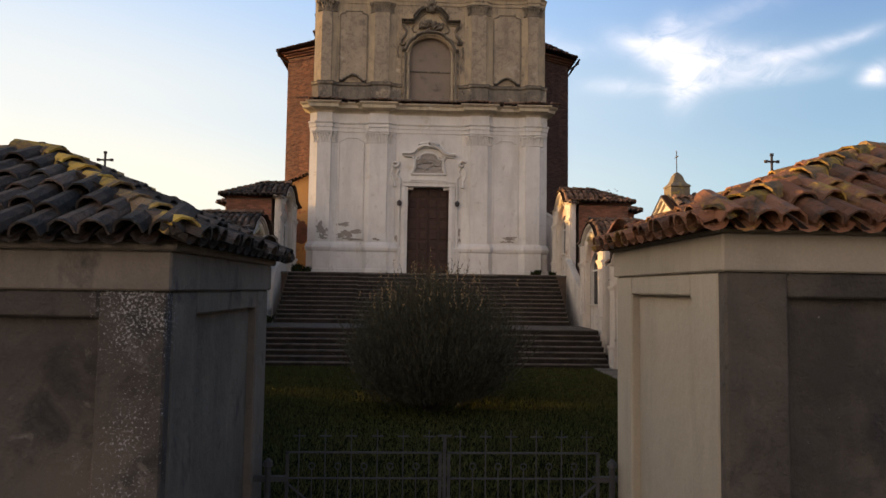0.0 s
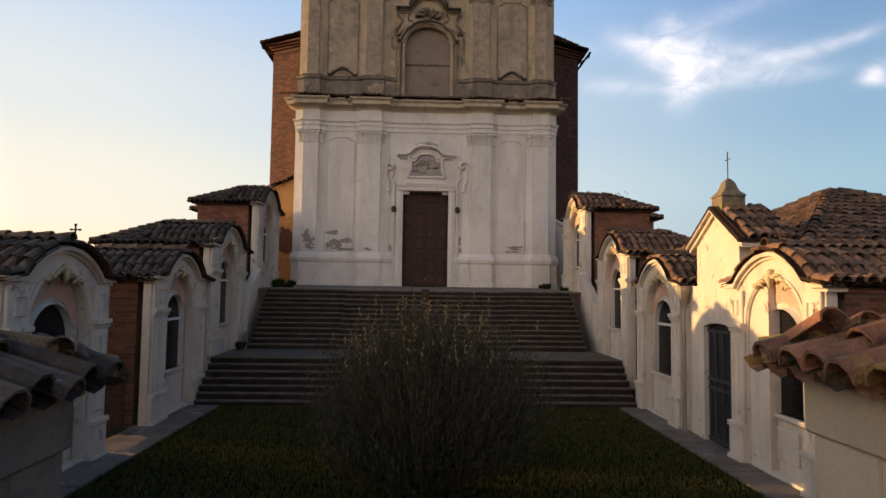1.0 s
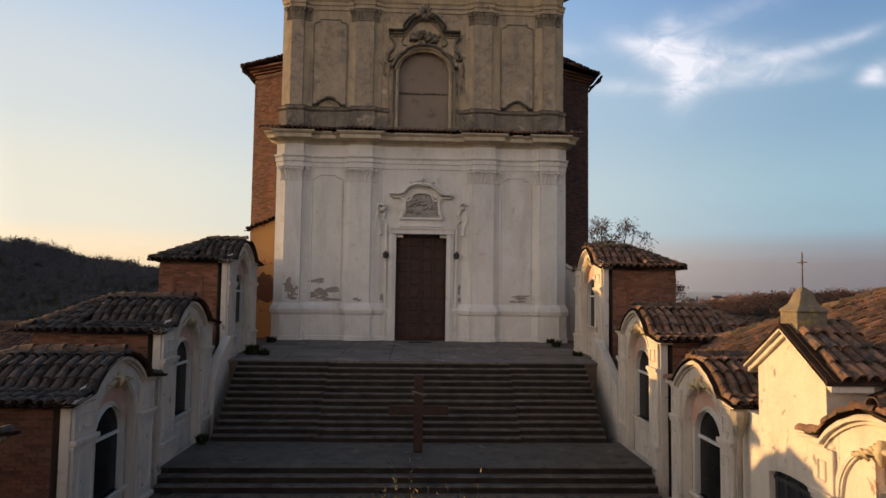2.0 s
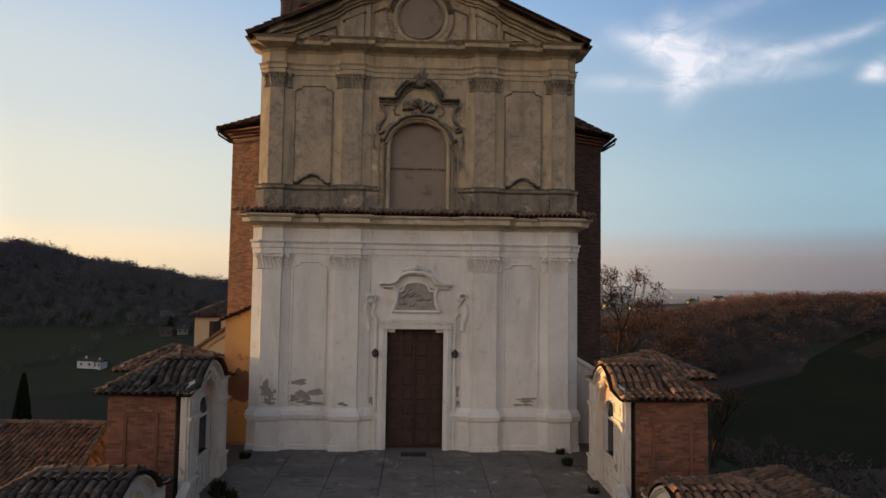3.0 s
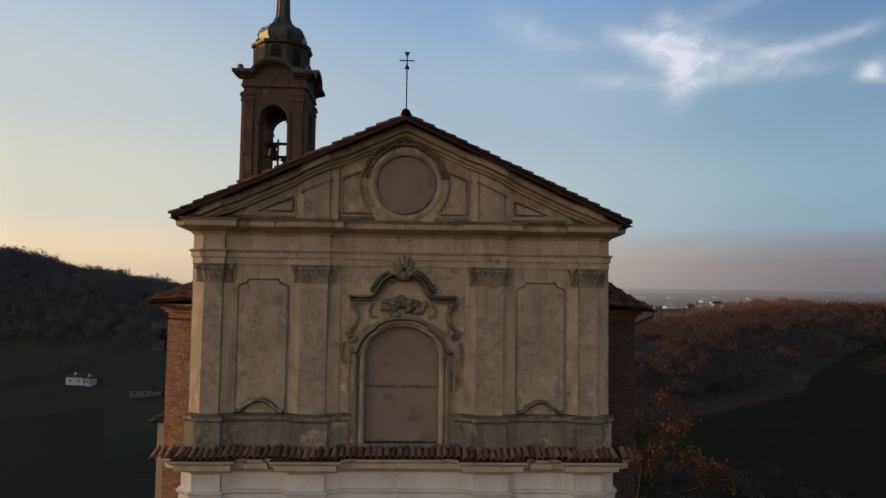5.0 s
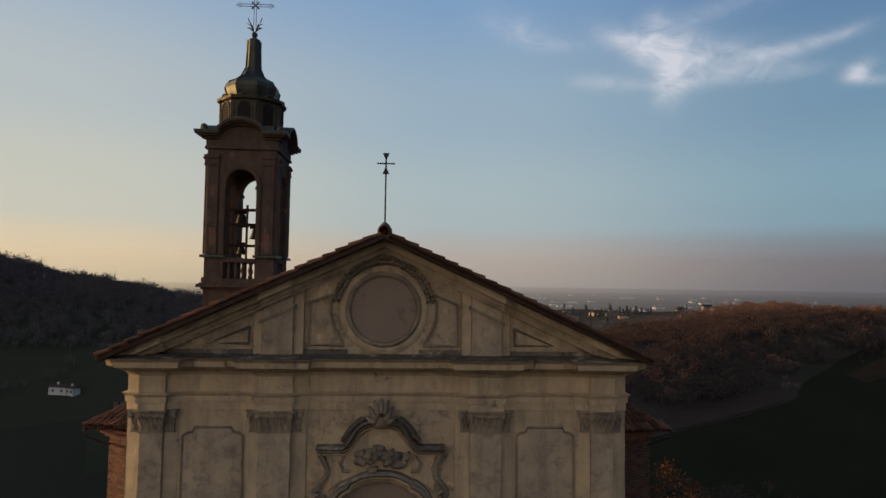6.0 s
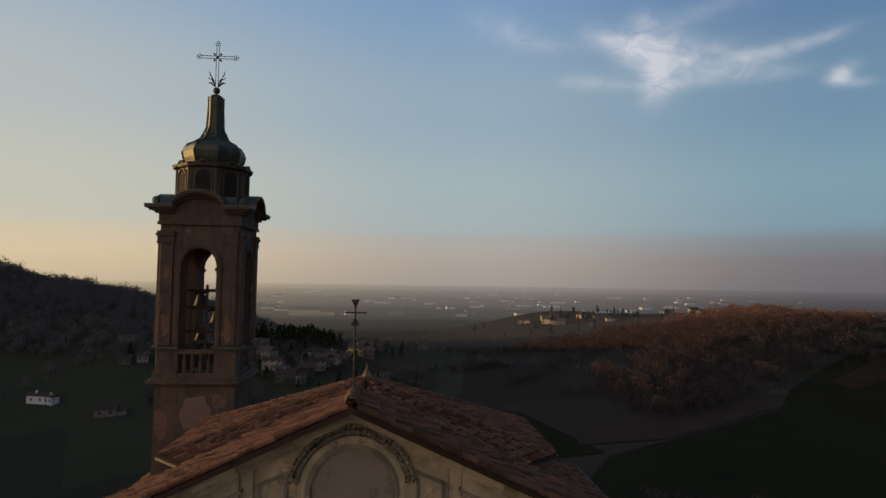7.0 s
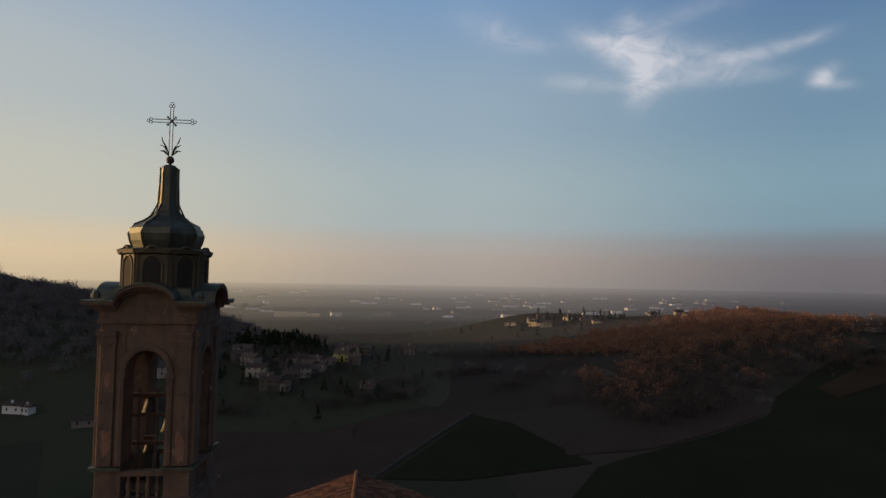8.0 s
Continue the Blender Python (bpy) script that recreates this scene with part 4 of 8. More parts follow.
        m = pose(x, y, 13.10 + tile_rng.uniform(-0.01, 0.015), 22 + tile_rng.uniform(-3, 3), 0, tile_rng.uniform(-3, 3)) @ Matrix.Diagonal((0.95, 1.25, 1.15, 1))
        m.translation = m.translation - base_of(ledge)
        ob.matrix_basis = m

    part("cornice_top", moulding(UPP, [(20.334, 0.60), (20.40, 0.02)], YF + 0.3), OCHRE_DARK, church, "black-stained weathering of the cornice")

    # gable: tympanum, raking cornice, oculus
    G0, GA, GH = 20.33, 23.55, 7.05
    rake = lambda x: G0 + (GA - G0) * (1 - abs(x - CX) / GH)
    s = Solid()
    s.ribbon(lin(CX - GH + 0.35, CX + GH - 0.35, 2), lambda x: 20.1, lambda x: max(20.12, rake(x) - 0.05), -0.02, -0.9, facade_put)
    part("tympanum", s, OCHRE, church)
    segs = list(UPP)
    segs[0] = (CX - GH - 0.12, segs[0][1], 0.10, segs[0][3])
    segs[-1] = (segs[-1][0], CX + GH + 0.12, segs[-1][2], 0.10)
    for dz0, dz1, e in ((-0.50, -0.41, 0.08), (-0.41, -0.29, 0.20), (-0.29, -0.12, 0.42), (-0.12, 0.0, 0.54)):
        outline = []
        for a, b, p, q in segs:
            outline += [(a, p), (CX, p), (b, p)] if a < CX < b else [(a, p), (b, q)]
        rings = []
        for k, (x, p) in enumerate(outline):
            x = x + (0.001 * k)
            lo, hi = max(rake(x) + dz0, 20.3), max(rake(x) + dz1, 20.305)
            rings.append([facade_put(x, -0.3, lo), facade_put(x, p + e, lo), facade_put(x, p + e, hi), facade_put(x, -0.3, hi)])
        s = Solid()
        s.loft(rings)
        part("raking_cornice", s, OCHRE_LIGHT, church, "raking cornice stained by rain")
    for sx in (-1, 1):
        # short pilasters and triangular and curved fields inside the gable
        for a, b, p in ((2.36, 3.16, 0.26), (2.10, 2.36, 0.12), (3.16, 3.40, 0.12)):
            s = Solid()
            xa, xb = sorted((CX + sx * a, CX + sx * b))
            s.ribbon([xa, xb], lambda x: 20.3, lambda x: rake(x) - 0.5, -0.05, p, facade_put)
            part("gable_pilaster", s, OCHRE_PANEL if p > 0.2 else OCHRE_LIGHT, church, bevel=0.01)
            if p > 0.2:
                s = Solid()
                s.ribbon(sorted((CX + sx * 2.30, CX + sx * 3.24)), lambda x: rake(x) - 0.86, lambda x: rake(x) - 0.78, -0.02, p + 0.05, facade_put)
                part("pilaster_band", s, OCHRE_TRIM, church)
        f = lambda u: CX + sx * u
        for name, loop in (("triangular_field", [(f(3.55), 21.10), (f(3.55), 20.66), (f(4.60), 20.66), (f(3.55), 21.10)]),
                           ("curved_field", [(f(1.98), 21.75), (f(1.98), 20.64), (f(1.06), 20.64)] + [(f(1.42 * math.cos(q)), 21.62 + 1.42 * math.sin(q)) for q in lin(-0.70, 0.27, 8)] + [(f(1.98), 21.75)])):
            s = Solid()
            curve_band(s, loop, 0.075, -0.04, 0.055)
            part(name, s, OCHRE_DARK if name == "triangular_field" else OCHRE_TRIM, church)
        s = Solid()
        s.ribbon(sorted((f(3.45), f(5.6))), lambda x: 20.38, lambda x: 20.50, -0.05, 0.06, facade_put)
        part("gable_foot", s, OCHRE_DARK, church)
        s = Solid()
        s.ribbon(sorted((f(0.95), f(2.08))), lambda x: 20.38, lambda x: 20.52, -0.05, 0.05, facade_put)
        part("gable_foot", s, OCHRE_DARK, church)
    for rad, wid, out in ((0.96, 0.12, 0.12), (1.10, 0.16, 0.06)):
        s = Solid()
        curve_band(s, [(CX + rad * math.cos(a), 21.6 + rad * math.sin(a)) for a in lin(0, 2 * math.pi, 44)], wid, -0.05, out)
        part("oculus_frame", s, OCHRE_TRIM if rad < 1.0 else OCHRE_LIGHT, church)
    s = Solid()
    s.loft([[facade_put(CX + 0.88 * math.cos(a), -0.02, 21.6 + 0.88 * math.sin(a)) for a in lin(0, 2 * math.pi * 35 / 36, 35)], [facade_put(CX + 0.88 * math.cos(a), 0.012, 21.6 + 0.88 * math.sin(a)) for a in lin(0, 2 * math.pi * 35 / 36, 35)]])
    part("oculus", s, BLIND, church, "blind round window of brown plaster")
    # garland over the oculus
    s = Solid()
    leaf_rng = random.Random(31)
    for a in lin(radians(12), radians(168), 30):
        for r in (1.22, 1.34):
            x, z = CX + r * math.cos(a), 21.6 + r * math.sin(a) * (1.0 + 0.05 * math.sin(a) ** 6)
            t = a + leaf_rng.uniform(-0.8, 0.8)
            dx, dz = 0.10 * math.sin(t), -0.10 * math.cos(t)
            s.tube([facade_put(x - dx, 0.02, z - dz), facade_put(x, 0.10 + leaf_rng.uniform(0, 0.08), z), facade_put(x + dx, 0.02, z + dz)], [0.025, 0.07, 0.02], 5)
    part("garland", s, OCHRE_TRIM, church, smooth=True, kind="stuff")

    build_window_hood()
    build_portal()


def both_sides(name, pts, width, out, mat, label="", base=-0.02):
    """A moulding that runs over the axis: pts from one side up to the axis, mirrored."""
    full = [(CX - x, z) for x, z in pts] + [(CX + x, z) for x, z in reversed(pts) if x > 0.001]
    s = Solid()
    curve_band(s, full, width, base, out)
    return part(name, s, mat, church, label)


def build_window_hood():
    # jambs and stepped arch of the blind window
    for name, off, w, d, mat in (("window_frame", 0.0, 0.14, 0.13, OCHRE_LIGHT), ("window_moulding", 0.20, 0.13, 0.18, OCHRE_TRIM)):
        pts = [(1.24 + off, 13.42), (1.24 + off, 16.1)] + [((1.24 + off) * math.cos(a), 16.12 + (1.02 + off * 0.9) * math.sin(a)) for a in lin(0.1, math.pi / 2, 10)]
        both_sides(name, pts, w, d, mat)
    for sx in (-1, 1):
        s = Solid()
        curve_band(s, [(CX + sx * 1.66, 13.42), (CX + sx * 1.66, 16.2)], 0.07, -0.02, 0.06)
        part("outer_strip", s, OCHRE_LIGHT, church)
    # raised ground between the arch and the crowning cornice
    lower = lambda x: 16.35 + 0.95 * math.sqrt(max(0.0, 1 - (abs(x - CX) / 1.62) ** 2))
    upper = lambda x: 17.92 if abs(x - CX) > 0.92 else 17.92 + 0.75 * (0.5 + 0.5 * math.cos(math.pi * min(1.0, abs(x - CX) / 0.92)))
    s = Solid()
    s.ribbon(lin(CX - 1.42, CX + 1.42, 28), lower, upper, -0.02, 0.07, facade_put)
    part("hood_ground", s, OCHRE_LIGHT, church)
    # arch hood with hooked ends, in two courses
    arch_pts = [(1.60, 16.30), (1.44, 16.26), (1.36, 16.40), (1.24, 16.66), (1.05, 16.88), (0.86, 16.98), (0.80, 17.10), (0.52, 17.24), (0.25, 17.30), (0, 17.31)]
    both_sides("arch_hood", arch_pts, 0.15, 0.36, OCHRE_MID, "curved baroque hood over the blind window")
    both_sides("hood_bed", [(x * 0.93, z - 0.12) for x, z in arch_pts[1:]], 0.11, 0.22, OCHRE_LIGHT)
    # crowning cornice with level ears
    crown = [(1.68, 17.98), (1.02, 17.98), (0.90, 18.04), (0.78, 18.22), (0.64, 18.46), (0.48, 18.60), (0.30, 18.66)]
    for sx in (-1, 1):
        for name, dz, w, d, mat in (("ear_cornice", 0.0, 0.12, 0.42, OCHRE_DARK), ("ear_fillet", -0.11, 0.09, 0.26, OCHRE_TRIM), ("ear_bed", -0.20, 0.07, 0.16, OCHRE_LIGHT)):
            s = Solid()
            curve_band(s, [(CX + sx * (x + dz * 0.25), z + dz) for x, z in crown], w, -0.02, d)
            part(name, s, mat, church)
        f = lambda u: CX + sx * u
        for name, pts, w, d in (
                ("side_scroll", [(f(1.60), 17.78), (f(1.50), 17.62), (f(1.40), 17.42), (f(1.44), 17.20), (f(1.60), 17.02), (f(1.74), 16.84), (f(1.72), 16.66)], 0.13, 0.20),
                ("volute", swirl(f(1.62), 16.72, 0.17, 0.03, 0, sx * 4.8), 0.08, 0.24),
                ("pendant", [(f(1.84), 16.55), (f(1.88), 16.2), (f(1.83), 15.9)], 0.09, 0.09),
                ("inner_scroll", [(f(0.95), 17.75), (f(1.06), 17.55), (f(0.98), 17.36), (f(0.80), 17.34)], 0.09, 0.16),
                ("leaf_spray", [(f(0.42), 18.60), (f(0.60), 18.66), (f(0.72), 18.52), (f(0.86), 18.30), (f(0.98), 18.16)], 0.12, 0.30)):
            s = Solid()
            curve_band(s, pts, w, -0.02, d)
            part(name, s, OCHRE_TRIM, church, smooth=name in ("volute", "leaf_spray"))
        # small leaves along the sweep
        leaf_rng = random.Random(41)
        s = Solid()
        for q in lin(0, 1, 15):
            x, z = 0.44 + 0.52 * q, 18.74 - 0.52 * q ** 1.3
            t = leaf_rng.uniform(0.2, 1.4)
            s.tube([facade_put(f(x), 0.2, z - 0.08), facade_put(f(x + 0.03), 0.34, z), facade_put(f(x + 0.07 * math.cos(t)), 0.24, z + 0.12 * math.sin(t))], [0.03, 0.06, 0.015], 5)
        part("leaf_fringe", s, OCHRE_DARK, church, smooth=True)
    shell_thing = part("shell_ground", Solid().lathe(CX, YF - 0.1, [(0.24, 18.50), (0.30, 18.64), (0.22, 18.86), (0.06, 18.98)], 12), OCHRE_TRIM, church, "carved shell crowning the hood", smooth=True)
    for a in lin(radians(12), radians(168), 6):
        s = Solid().tube([facade_put(CX + 0.05 * math.cos(a), 0.2, 18.62), facade_put(CX + 0.24 * math.cos(a), 0.44, 18.64 + 0.36 * math.sin(a)), facade_put(CX + 0.40 * math.cos(a), 0.30, 18.62 + 0.66 * math.sin(a) ** 0.8)], [0.04, 0.085, 0.035], 6)
        part("shell_rib", s, OCHRE_TRIM, shell_thing, smooth=True)
    # worn relief in the middle of the hood
    rr = random.Random(4)
    s = Solid()
    for k in range(34):
        a = rr.uniform(0, math.pi * 2)
        x, z = CX + 0.72 * math.cos(a) * rr.uniform(0.2, 1), 17.68 + 0.30 * math.sin(a) * rr.uniform(0.2, 1)
        t = rr.uniform(-0.8, 0.8)
        dx, dz = 0.15 * math.cos(t), 0.15 * math.sin(t)
        s.tube([facade_put(x - dx, 0.03, z - dz), facade_put(x - dx * 0.4, 0.18, z - dz * 0.4), facade_put(x + dx * 0.3, 0.22 + rr.uniform(0, 0.12), z + dz * 0.3), facade_put(x + dx, 0.03, z + dz)], [0.03, 0.09, 0.10, 0.03], 7)
    part("relief", s, OCHRE_TRIM, church, "worn stucco relief ornament", smooth=True, kind="stuff")


def build_portal():
    D = 1.17
    for sx in (-1, 1):
        f = lambda u: CX + sx * u
        for name, pts, w, d in (("door_jamb", [(f(D + 0.16), 3.5), (f(D + 0.16), 8.62)], 0.34, 0.18),
                                ("outer_jamb", [(f(D + 0.45), 3.5), (f(D + 0.45), 8.9), (f(D + 0.62), 9.1), (f(D + 0.52), 9.35), (f(D + 0.70), 9.7)], 0.16, 0.13),
                                ("portal_volute", swirl(f(D + 0.72), 9.72, 0.25, 0.04, 0.4, 0.4 + sx * 5.8), 0.13, 0.27),
                                ("portal_leaf", [(f(D + 0.85), 9.5), (f(D + 0.94), 9.1), (f(D + 0.78), 8.75), (f(D + 0.74), 8.4)], 0.17, 0.20)):
            s = Solid()
            curve_band(s, pts, w, -0.03, d)
            part(name, s, WHITE, church)
    for hw, y0, z0, z1 in ((D + 0.33, 0.19, 8.45, 8.66), (D + 0.28, 0.24, 8.66, 8.76), (1.0, 0.28, 8.76, 8.86)):
        part("door_lintel", Solid().box(CX - hw, CX + hw, YF - y0, YF + 0.05, z0, z1), WHITE, church, "moulded white door head", bevel=0.008)
    s = Solid()
    for sx in (-1, 1):
        s.box(*sorted((CX + sx * 1.17, CX + sx * 0.85)), YF + 0.02, YF + 0.4, 8.3, 8.45)
    part("lintel_step", s, WHITE, church)
    # cartouche over the door
    s = Solid()
    for sx in (-1, 1):
        f = lambda u: CX + sx * u
        curve_band(s, [(f(0.98), 9.16), (f(0.82), 9.5), (f(0.80), 9.9), (f(0.92), 10.18)], 0.16, -0.02, 0.14)
        curve_band(s, [(f(0.55), 10.02), (f(0.42), 10.28), (f(0.2), 10.36), (f(0), 10.37)], 0.10, -0.02, 0.12)
        curve_band(s, [(f(0.78), 10.0), (f(0.55), 10.0)], 0.09, -0.02, 0.12)
        curve_band(s, [(f(1.48), 10.30), (f(1.05), 10.30), (f(0.85), 10.36), (f(0.62), 10.62), (f(0.35), 10.74), (f(0), 10.76)], 0.16, -0.02, 0.30)
        curve_band(s, [(f(1.36), 10.16), (f(1.02), 10.17), (f(0.8), 10.24)], 0.12, -0.02, 0.16)
    curve_band(s, [(CX - 0.98, 9.16), (CX + 0.98, 9.16)], 0.12, -0.02, 0.12)
    part("cartouche_frame", s, WHITE, church, "curved white stucco cartouche above the door")
    crest = part("crest", Solid().tube([facade_put(CX, 0.04, 10.78), facade_put(CX, 0.2, 10.95), facade_put(CX, 0.08, 11.1)], [0.05, 0.085, 0.03], 6), WHITE, church, smooth=True)
    for a in lin(radians(15), radians(165), 9):
        s = Solid().tube([facade_put(CX + 0.1 * math.cos(a), 0.08, 10.8), facade_put(CX + 0.45 * math.cos(a), 0.2, 10.82 + 0.14 * math.sin(a)), facade_put(CX + 0.62 * math.cos(a), 0.1, 10.80 + 0.2 * math.sin(a))], [0.03, 0.07, 0.03], 6)
        part("crest_leaf", s, WHITE, crest, smooth=True)
    s = Solid()
    s.ribbon(lin(CX - 0.86, CX + 0.86, 12), lambda x: 9.2, lambda x: 10.0 + 0.34 * max(0, math.cos((x - CX) / 0.86 * math.pi / 2)), -0.05, 0.02, facade_put)
    slab = part("relief_panel", s, PLAQUE, church, "weathered carved relief panel")
    s = Solid()
    rr = random.Random(8)
    for k in range(14):
        x, z = CX + rr.uniform(-0.6, 0.6), 9.35 + rr.uniform(0, 0.7)
        s.tube([facade_put(x - 0.12, 0.0, z - 0.05), facade_put(x, 0.05 + rr.uniform(0, 0.04), z), facade_put(x + 0.12, 0.0, z + rr.uniform(-0.1, 0.1))], [0.03, 0.07, 0.03], 6)
    part("carving", s, PLAQUE, slab, smooth=True)
    # door leaves of square panels
    door = part("door", Solid().box(CX - D, CX + D, YF + 0.42, YF + 0.5, 3.5, 8.45), WOOD, church, "tall dark brown panelled wooden double door")
    for leaf in (-1, 1):
        lx0, lx1 = sorted((CX + leaf * 0.02, CX + leaf * (D - 0.02)))
        lf = part("door_leaf", Solid().box(lx0, lx1, YF + 0.36, YF + 0.42, 3.62, 8.43), WOOD, door, bevel=0.005)
        for i in range(2):
            for j in range(8):
                w, h = (lx1 - lx0) / 2, 4.81 / 8
                a, b = lx0 + i * w + 0.07, lx0 + (i + 1) * w - 0.07
                c, d = 3.62 + j * h + 0.07, 3.62 + (j + 1) * h - 0.07
                q = Solid()
                q.loft([[(a, YF + 0.365, c), (b, YF + 0.365, c), (b, YF + 0.365, d), (a, YF + 0.365, d)], [(a + 0.05, YF + 0.325, c + 0.05), (b - 0.05, YF + 0.325, c + 0.05), (b - 0.05, YF + 0.325, d - 0.05), (a + 0.05, YF + 0.325, d - 0.05)]])
                ob = part("door_panel", q, WOOD, door)
    for sx in (-1, 1):
        lamp = thing("wall_lamp", (CX + sx * 1.62, YF - 0.12, 7.45), "small dark iron wall lantern beside the door", "lamp", "lanterns by the door")
        q = Solid()
        x = CX + sx * 1.62
        q.box(x - 0.05, x + 0.05, YF - 0.16, YF - 0.08, 7.35, 7.6)
        part("bracket", q, IRON, lamp)
        q = Solid().lathe(x, YF - 0.28, [(0.05, 7.32), (0.12, 7.36), (0.14, 7.54), (0.05, 7.62), (0.02, 7.66)], 8)
        part("lantern", q, IRON, lamp)
    s = Solid()
    s.box(CX - 0.5, CX + 0.5, 34.2, 34.75, 3.53, 3.57)
    single("doormat", s, DARK, (CX, 34.5, 3.5), "dark doormat before the church door", "mat")


PLAQUE = material("grey_relief_stone", (0.42, 0.38, 0.33), (0.30, 0.27, 0.24), 5, 0.9, 0.6, fine=25)
build_facade()


def flaking():
    """Thin losses of plaster on the lower wall, where grey render shows."""
    rr = random.Random(21)
    spots = [(-4.75, 6.25, 0.50, 0.20), (-4.35, 5.78, 0.75, 0.30), (-4.9, 5.6, 0.45, 0.16), (-5.95, 6.0, 0.38, 0.42), (-5.85, 5.5, 0.36, 0.16), (-4.2, 5.42, 0.85, 0.10), (-3.35, 6.05, 0.10, 0.16), (-2.9, 5.42, 0.3, 0.1), (-2.05, 5.7, 0.16, 0.30), (1.72, 5.95, 0.15, 0.45), (1.80, 5.45, 0.12, 0.2),
             (3.46, 5.75, 0.10, 0.2), (4.6, 5.6, 0.62, 0.13), (4.5, 5.40, 0.5, 0.07), (-1.75, 5.5, 0.12, 0.35)]
    count = 0
    for cx, cz, w, h in spots:
        a0, b0, p = next((a, b, max(q, r) + (0.013 if q == r == 0.04 else 0)) for a, b, q, r in LOW if a <= CX + cx <= b)
        for k in range(4):
            ox, oz = (0, 0) if k == 0 else (rr.uniform(-w, w), rr.uniform(-h, h) * 0.9)
            sc = 1.0 if k == 0 else rr.uniform(0.15, 0.45)
            ph = [rr.uniform(0, 6.28) for _ in range(4)]
            pts = []
            for i in range(30):
                a = 2 * math.pi * i / 30
                q = 0.62 + 0.20 * math.sin(2 * a + ph[0]) + 0.16 * math.sin(3 * a + ph[1]) + 0.12 * math.sin(5 * a + ph[2]) + 0.09 * math.sin(9 * a + ph[3]) + rr.uniform(-0.04, 0.04)
                pts.append((CX + cx + ox + w * sc * q * math.cos(a), cz + oz + h * sc * q * math.sin(a)))
            pts = [(min(max(x, a0 + 0.02), b0 - 0.02), max(z, 5.3)) for x, z in pts]
            if p == 0.20:
                continue
            if max(x for x, z in pts) - min(x for x, z in pts) < 0.05:
                continue
            s = Solid()
            s.loft([[facade_put(x, p + 0.001, z) for x, z in pts], [facade_put(x, p + 0.004 + 0.0005 * count, z) for x, z in pts]])
            count += 1
            part("plaster_loss", s, PATCH, church)


flaking()


def brick_wall(parent, x0, x1, y, z0, z1, face=-1, turn=None, mat=None):
    """Courses of bricks, proud of the mortar, on a wall in the plane y."""
    rr = random.Random(int(x0 * 10) + 77)
    s = Solid()
    course, length = 0.085, 0.27
    rows = int((z1 - z0) / course)
    for k in range(rows):
        x = x0 - (length / 2 if k % 2 else 0)
        while x < x1:
            a, b = max(x, x0), min(x + length - 0.012, x1)
            if b - a > 0.04:
                d = rr.uniform(0.004, 0.014)
                z = z0 + k * course
                ya, yb = y, y + face * d
                s.add([(a, ya, z), (b, ya, z), (b, ya, z + course - 0.014), (a, ya, z + course - 0.014), (a, yb, z), (b, yb, z), (b, yb, z + course - 0.014), (a, yb, z + course - 0.014)],
                      [(4, 5, 6, 7), (0, 1, 5, 4), (1, 2, 6, 5), (2, 3, 7, 6), (3, 0, 4, 7)])
            x += length
    if turn:  # swing the wall about an upright line
        px, py, deg = turn
        c, q = math.cos(radians(deg)), math.sin(radians(deg))
        s.v = [(px + (x - px) * c - (y_ - py) * q, py + (x - px) * q + (y_ - py) * c, z) for x, y_, z in s.v]
    return part("brickwork", s, mat or BRICK, parent, kind="stuff")


